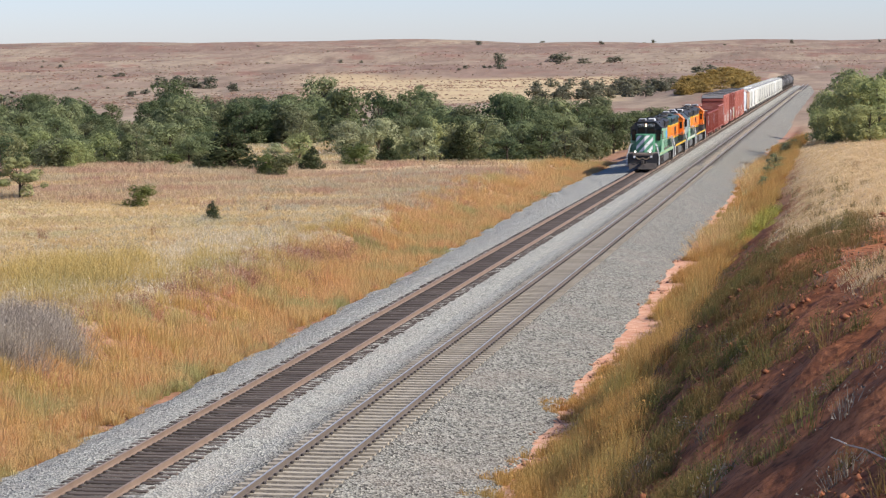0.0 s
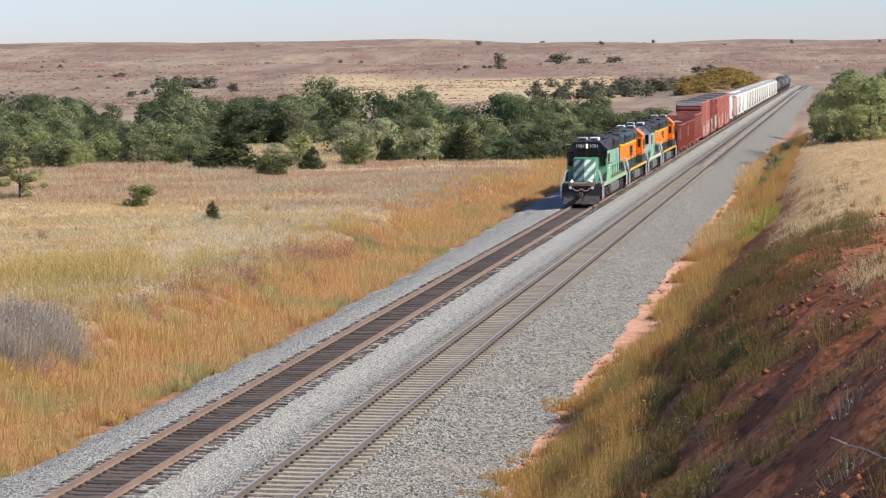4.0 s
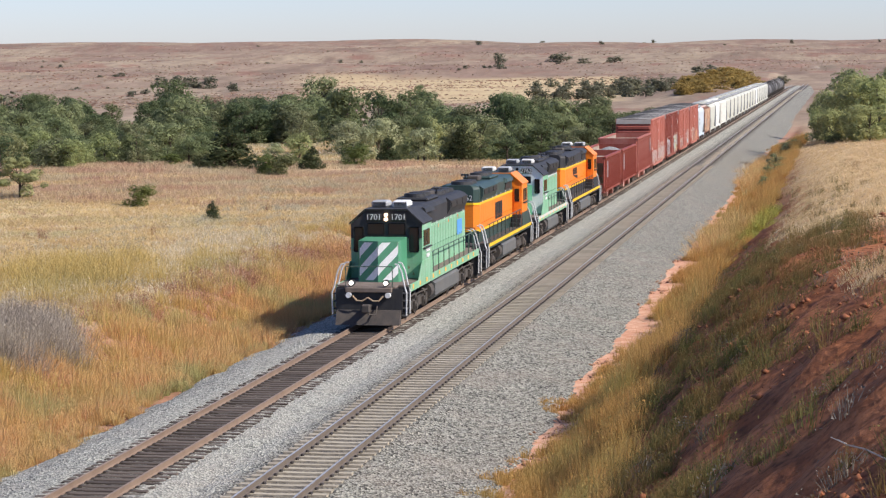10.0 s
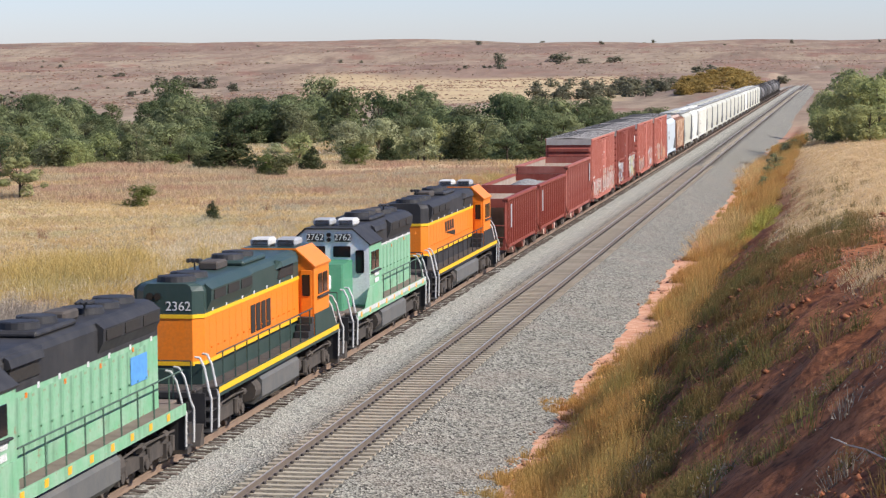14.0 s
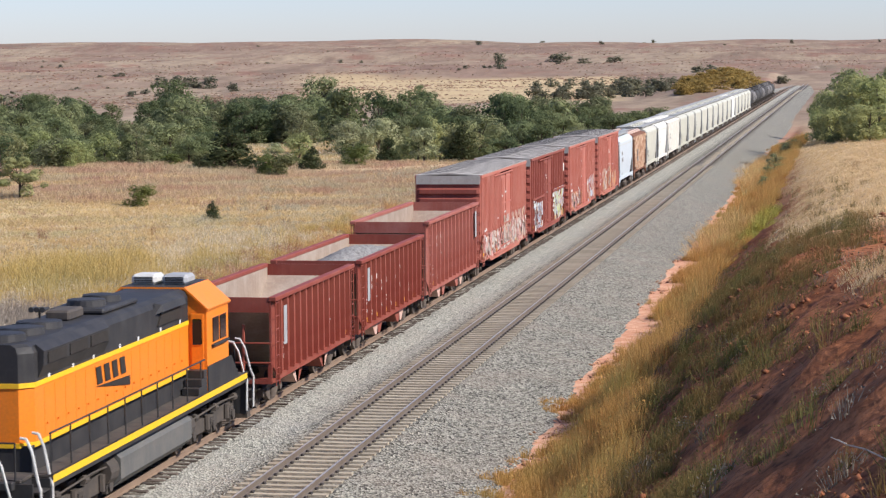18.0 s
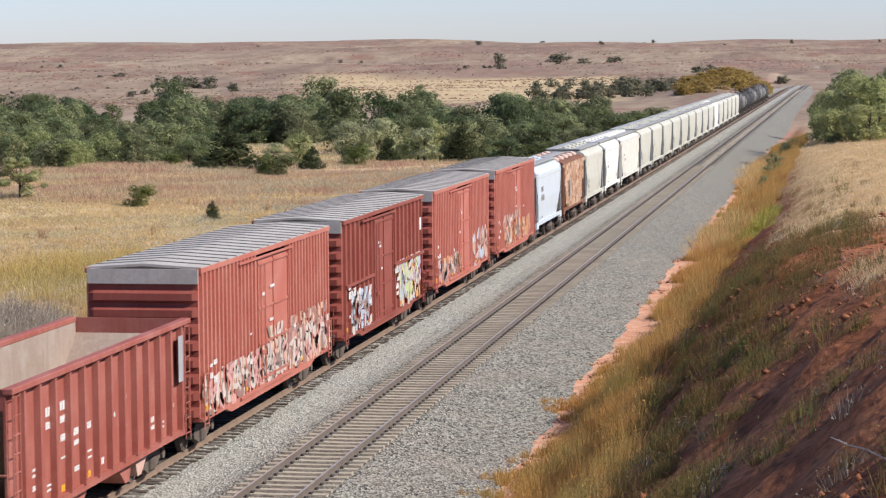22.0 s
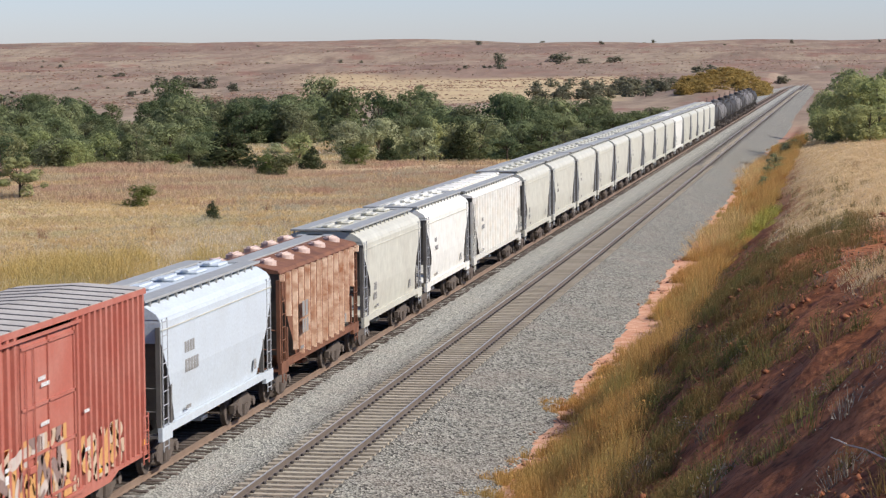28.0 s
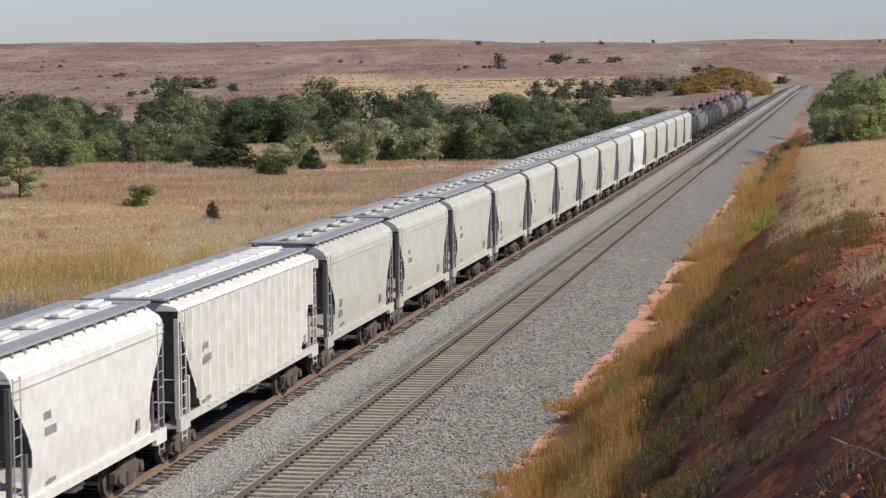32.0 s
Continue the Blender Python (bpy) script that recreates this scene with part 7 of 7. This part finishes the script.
def covered_hopper(a, b, gap, skin, label, ribbed, roof_skin, seed, eave=4.08, rib_skin=None):
    th = empty("covered_hopper_car", label, "hopper car", "covered hopper cars")
    hl = (b - a) / 2
    half = hl + gap
    w = 1.52
    # shell: full length above, drawn in at both ends below
    bm = bmesh.new()
    if ribbed:
        levels = [(1.30, w - 0.05, hl - 2.2), (1.9, w - 0.05, hl - 1.75), (2.9, w - 0.05, hl - 0.85), (eave, w - 0.05, hl - 0.1)]
    else:
        levels = [(1.30, w - 0.10, hl - 0.62), (1.45, w - 0.08, hl - 0.95), (1.7, w - 0.05, hl - 1.22), (2.0, w - 0.02, hl - 1.32), (2.35, w, hl - 1.26), (2.7, w, hl - 1.04), (3.05, w, hl - 0.72), (3.4, w, hl - 0.36), (3.65, w, hl - 0.14), (eave - 0.1, w, hl - 0.06), (eave, w - 0.03, hl - 0.06)]
        if seed == 1:
            levels = [(1.30, w - 0.12, hl - 1.55), (2.0, w - 0.05, hl - 1.12), (2.6, w, hl - 0.72), (3.3, w, hl - 0.24), (3.5, w, hl - 0.1), (eave - 0.1, w, hl - 0.06), (eave, w - 0.03, hl - 0.06)]
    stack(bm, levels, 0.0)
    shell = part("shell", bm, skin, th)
    shell.data.materials.append(END_SHADE_GRIME)
    # faces that look down and outward take the darker paint, recess shade included
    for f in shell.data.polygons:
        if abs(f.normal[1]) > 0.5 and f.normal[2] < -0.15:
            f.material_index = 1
    bm = bmesh.new()
    if ribbed:
        prism(bm, [(-w, eave + 0.003), (w, eave + 0.003), (w - 0.1, eave + 0.1), (0.5, eave + 0.3), (-0.5, eave + 0.3), (-w + 0.1, eave + 0.1)], -hl + 0.05, hl - 0.05)
    else:
        prism(bm, [(-w + 0.03, eave + 0.003), (w - 0.03, eave + 0.003), (w - 0.12, eave + 0.14), (w - 0.42, eave + 0.32), (0.5, eave + 0.44), (-0.5, eave + 0.44), (-w + 0.42, eave + 0.32), (-w + 0.12, eave + 0.14)], -hl + 0.05, hl - 0.05)
    part("roof", bm, roof_skin if ribbed else skin, th)
    rz = eave + (0.30 if ribbed else 0.44)
    # walkways along the roof and across its ends; the rusty car has one down the middle
    for xa, xb in ((-0.32, 0.32),) if seed == 2 else ((-1.16, -0.62), (0.62, 1.16)):
        bm = bmesh.new()
        soft_box(bm, xa, xb, -hl - 0.05, hl + 0.05, rz - 0.02, rz + 0.05, 0.01)
        q = -hl + 0.4
        while q < hl - 0.3:
            edge = max(xa, xb, key=abs)
            xa2, xb2 = sorted((edge, edge - math.copysign(0.06, edge)))
            cuboid(bm, xa2, xb2, q, q + 0.06, rz - 0.22, rz - 0.02)
            q += 0.8
        part("running_board", bm, ROOF_GREY, th, "grey grated roof walkway")
    for e in (-1, 1):
        bm = bmesh.new()
        q0, q1 = sorted((e * (hl + 0.05), e * (hl - 0.45)))
        soft_box(bm, -0.62, 0.62, q0, q1, rz - 0.02, rz + 0.05, 0.01)
        part("end_walkway", bm, ROOF_GREY, th)
    # hatches
    n = max(4, round(2 * hl / 2.3))
    bm = bmesh.new()
    sides = (-0.82, 0.82) if seed == 2 else (0.0,)
    if seed == 2:
        rod(bm, (0, 0, rz - 0.16), (0, 0, rz + 0.02), 0.31, 16)
        rod(bm, (0, 0, rz + 0.02), (0, 0, rz + 0.08), 0.25, 16, 0.2)
        rod(bm, (0, -0.42, rz + 0.07), (0, 0.42, rz + 0.07), 0.03, 6)
    elif ribbed:
        soft_box(bm, -0.40, 0.40, -hl / n + 0.05, hl / n - 0.05, rz, rz + 0.12, 0.05)
        soft_box(bm, -0.46, 0.46, -0.05, 0.05, rz + 0.10, rz + 0.16, 0.01)
    else:
        soft_box(bm, -0.36, 0.36, -0.5, 0.5, rz, rz + 0.10, 0.04)
        soft_box(bm, -0.10, 0.10, -0.62, 0.62, rz + 0.09, rz + 0.15, 0.01)
    first = part("hatch", bm, HATCH_PINK if seed == 2 else roof_skin if ribbed else skin, th)
    for k in range(n):
        y = -hl + (k + 0.5) * 2 * hl / n
        for x in sides:
            if k == 0 and x == sides[0]:
                first.location = (x, y, 0)
            else:
                again(first, x, y, 0)
    if ribbed:
        nr = round(2 * (hl - 0.3) / 0.82)
        for s in (-1, 1):
            for k in range(nr + 1):
                y = -hl + 0.2 + (2 * hl - 0.4) * k / nr
                over = max(0.0, abs(y) - (hl - 2.1))
                zb = 1.3 if over == 0 else 1.3 + over * 1.35
                bm = bmesh.new()
                xa, xb = s * (w - 0.05), s * (w + 0.09)
                ring = [[bm.verts.new(v) for v in ((xa, y - 0.085, z), (xb, y - 0.04, z), (xb, y + 0.04, z), (xa, y + 0.085, z))] for z in (zb, eave - 0.02)]
                for i in range(3):
                    f = (ring[0][i], ring[0][i + 1], ring[1][i + 1], ring[1][i])
                    bm.faces.new(f if s > 0 else f[::-1])
                bm.faces.new(ring[0])
                bm.faces.new(ring[1])
                part("side_rib", bm, rib_skin or skin, shell)
    for s in (-1, 1):
        bm = bmesh.new()
        xa, xb = sorted((s * (w - 0.10), s * (w + 0.02)))
        cuboid(bm, xa, xb, -hl, hl, 1.14, 1.34)
        cuboid(bm, xa, xb, -hl, -hl + 0.9, 0.98, 1.14)
        cuboid(bm, xa, xb, hl - 0.9, hl, 0.98, 1.14)
        part("side_sill", bm, skin, th)
        if not ribbed:
            bm = bmesh.new()
            xa, xb = sorted((s * (w - 0.02), s * (w + 0.025)))
            cuboid(bm, xa, xb, -hl + 0.1, hl - 0.1, eave - 0.30, eave - 0.27)
            part("seam", bm, CEMENT_GREY, th, "weld seam below the eave")
        for e in (-1, 1):
            bm = bmesh.new()
            xa, xb = sorted((s * (w - 0.14), s * (w - 0.02)))
            q0, q1 = sorted((e * (hl - 0.02), e * (hl - 0.12)))
            cuboid(bm, xa, xb, q0, q1, 1.34, eave - 0.2)
            q0, q1 = sorted((e * (hl - 0.95), e * (hl - 1.05)))
            cuboid(bm, xa, xb, q0, q1, 1.34, 2.35)
            part("corner_post", bm, END_SHADE_GRIME if not ribbed else skin, th)
            ladder(th, s * (w + 0.0), e * (hl - 0.40), 0.7, eave, GREY if not ribbed else skin, 0.44)
        r = random.Random(seed + s)
        rows = [(-hl + 2.7, 3.15, 1.0, 0.30), (-hl + 2.9, 2.65, 1.35, 0.34)] if seed == 1 else [(-hl + 3.0, 2.75, 0.9, 0.5), (-hl + 3.0, 2.2, 0.9, 0.45)] if seed == 2 else [(-hl + 2.3, 3.0, 0.5, 0.18), (-hl + 2.5, 2.65, 0.8, 0.2)] if seed % 3 else [(-hl + 2.2, 2.3, 0.55, 0.28), (-hl + 2.2, 1.95, 0.6, 0.25)]
        marks(th, s * (w + (0.092 if ribbed else 0.004)), rows + [(hl - 2.4 + r.uniform(-0.3, 0.3), 1.75, 0.25, 0.3), (-hl + 2.5, 1.55, 0.5, 0.1)], FADED_MARK, "lettering", "small grey stencilled data")
    for e in (-1, 1):
        bm = bmesh.new()
        q0, q1 = sorted((e * hl, e * (hl - 0.35)))
        cuboid(bm, -w + 0.1, w - 0.1, q0, q1, 1.06, 1.14)
        for x in (-0.55, 0.55):
            rod(bm, (x, e * (hl - 0.15), 1.1), (x, e * (hl - 0.25), eave - 0.25), 0.045, 5)
        for z in (1.75, 2.35):
            rod(bm, (-w + 0.08, e * (hl - 0.05), z), (w - 0.08, e * (hl - 0.05), z), 0.022, 4)
        part("end_frame", bm, END_SHADE_GRIME if not ribbed else skin, th)
        bm = bmesh.new()
        side_plate(bm, [(e * (hl - 2.2), 1.32), (e * (hl - 0.25), 3.1), (e * (hl - 0.2), 3.05), (e * (hl - 2.1), 1.2)] if e < 0 else [(e * (hl - 2.1), 1.2), (e * (hl - 0.2), 3.05), (e * (hl - 0.25), 3.1), (e * (hl - 2.2), 1.32)], -0.08, 0.08)
        part("end_web", bm, UNDER, th)
    bays = 2 if hl < 7 else 3
    for k in range(bays):
        y = (k - (bays - 1) / 2) * (2 * hl - 4.6) / bays
        bm = bmesh.new()
        pitch = (2 * hl - 4.6) / bays / 2
        levels = [(0.48, 0.35, 0.3), (1.29, w - 0.2, pitch - 0.03)]
        rings = [[bm.verts.new((x, y + q, z)) for x, q in ((-hx, -hy), (hx, -hy), (hx, hy), (-hx, hy))] for z, hx, hy in levels]
        for i in range(4):
            j = (i + 1) % 4
            bm.faces.new((rings[0][i], rings[0][j], rings[1][j], rings[1][i]))
        bm.faces.new(rings[0][::-1])
        bm.faces.new(rings[1])
        cuboid(bm, -0.5, 0.5, y - 0.35, y + 0.35, 0.38, 0.48)
        part("outlet_bay", bm, skin, th)
    under_car(th, hl, half)
    put(th, a, b)
    return th


covered_hopper(408.0, 419.7, 0.55, PALE_BLUE, "pale blue-white smooth-sided covered hopper car", False, ROOF, 1, 4.12)
covered_hopper(420.8, 432.4, 0.55, RUST_DARK, "rust-streaked brown ribbed covered hopper car", True, RUST_DARK, 2, 4.10, RUST_RIB)
covered_hopper(433.4, 445.1, 0.55, CEMENT_GREY, "cement-grey smooth-sided covered hopper car", False, ROOF, 3)
covered_hopper(446.3, 457.5, 0.60, OFF_WHITE, "clean off-white smooth-sided covered hopper car", False, ROOF, 4)
covered_hopper(458.8, 475.0, 0.65, SHADED_WHITE, "long white ribbed covered hopper car with rust streaks", True, STAINED_WHITE, 5, 4.15, STAINED_WHITE)
for k in range(15):
    a = 476.5 + 12.8 * k
    white = k in (9,)
    covered_hopper(a, a + 11.7, 0.55, OFF_WHITE if white else CEMENT_GREY, "off-white smooth-sided covered hopper car" if white else "dusty cement-grey smooth-sided covered hopper car", False, ROOF, 6 + k)


def tank_car(a, b, skin, label, seed):
    th = empty("tank_car", label, "tank car", "tank cars")
    hl = (b - a) / 2
    half = hl + 0.85
    bm = bmesh.new()
    n, rad, zc = 24, 1.42, 2.55
    rings = []
    for y, f in ((-hl, 0.05), (-hl + 0.05, 0.45), (-hl + 0.18, 0.75), (-hl + 0.42, 0.95), (-hl + 0.7, 1.0), (hl - 0.7, 1.0), (hl - 0.42, 0.95), (hl - 0.18, 0.75), (hl - 0.05, 0.45), (hl, 0.05)):
        rings.append([bm.verts.new((math.cos(i * math.tau / n) * rad * f, y, zc + math.sin(i * math.tau / n) * rad * f)) for i in range(n)])
    for r0, r1 in zip(rings, rings[1:]):
        for i in range(n):
            j = (i + 1) % n
            bm.faces.new((r0[i], r1[i], r1[j], r0[j]))
    bm.faces.new(rings[0])
    bm.faces.new(rings[-1][::-1])
    for f in bm.faces:
        f.smooth = True
    part("tank", bm, skin, th)
    bm = bmesh.new()
    rod(bm, (0, 0, 3.85), (0, 0, 4.30), 0.55, 16)
    rod(bm, (0, 0, 4.30), (0, 0, 4.42), 0.42, 16, 0.3)
    part("dome", bm, skin, th)
    bm = bmesh.new()
    soft_box(bm, -1.2, 1.2, -1.2, 1.2, 3.72, 3.78, 0.01)
    for x in (-1.2, 1.2):
        pipe(bm, [(x, -1.2, 3.78), (x, -1.2, 4.6), (x, 1.2, 4.6), (x, 1.2, 3.78)], 0.03)
    part("dome_platform", bm, UNDER, th)
    for e in (-1, 1):
        bm = bmesh.new()
        soft_box(bm, -1.3, 1.3, e * (hl - 1.75) - 0.3, e * (hl - 1.75) + 0.3, 0.95, 1.6, 0.03)
        part("saddle", bm, UNDER, th)
        bm = bmesh.new()
        q0, q1 = sorted((e * (hl + 0.05), e * (hl - 1.3)))
        cuboid(bm, -1.45, 1.45, q0, q1, 1.02, 1.10)
        pipe(bm, [(-1.4, e * hl, 1.1), (-1.4, e * hl, 2.05), (1.4, e * hl, 2.05), (1.4, e * hl, 1.1)], 0.028)
        part("end_platform", bm, UNDER, th)
        bm = bmesh.new()
        ring = []
        for q in np.linspace(0, math.pi, 13):
            ring.append([bm.verts.new((math.cos(q) * r1, e * (hl - 1.75) + dy, zc + math.sin(q) * r1)) for r1, dy in ((rad - 0.01, -0.04), (rad + 0.03, -0.04), (rad + 0.03, 0.04), (rad - 0.01, 0.04))])
        for r0, r2 in zip(ring, ring[1:]):
            for i in range(4):
                bm.faces.new((r0[i], r0[(i + 1) % 4], r2[(i + 1) % 4], r2[i]))
        part("tank_band", bm, UNDER, th)
    ladder(th, 1.46, 0.0, 0.95, 3.75, UNDER)
    under_car(th, hl, half)
    put(th, a, b)


for k in range(9):
    tank_car(669.6 + 17.7 * k, 685.6 + 17.7 * k, TANK_GREY if k in (1, 4, 6, 7) else TANK_BLACK, "grey sooty tank car" if k in (1, 4, 6, 7) else "black sooty tank car with domed ends", k)


# ---- how the train runs ----
def gone(t):
    """Metres the train has run since the clip's start."""
    return 13.18 * t - 0.0348198 * t * t + 0.00044156 * t ** 3


def motions():
    middle = {}
    for thing, centre, turn in CARS:
        walk(thing, [(t, pose(TRACK_L, centre - gone(t), 0, 0, 0, turn)) for t in range(0, 33, 2)])
        middle[thing] = (centre, turn)
    # wheelsets roll until their car has passed out of view, in steps of one thirtieth of a second
    for wheel, along, radius, thing in SPINNING:
        centre, turn = middle[thing]
        if centre > 470:
            continue
        way = 1.0 if turn == 0 else -1.0
        rows, k = [], 0
        while centre - gone(k / 30) > 150:      # too far off to see a wheel turn
            k += 1
        if k:
            rows.append((0.0, pose(0, along, radius, way * math.degrees(gone(k / 30) / radius) % 360)))
        while k <= 960 and centre - gone(k / 30) > 36:
            rows.append((k / 30, pose(0, along, radius, way * math.degrees(gone(k / 30) / radius) % 360)))
            k += 1
        if k <= 960:
            rows.append((32.0, rows[-1][1]))
        walk(wheel, rows)


motions()
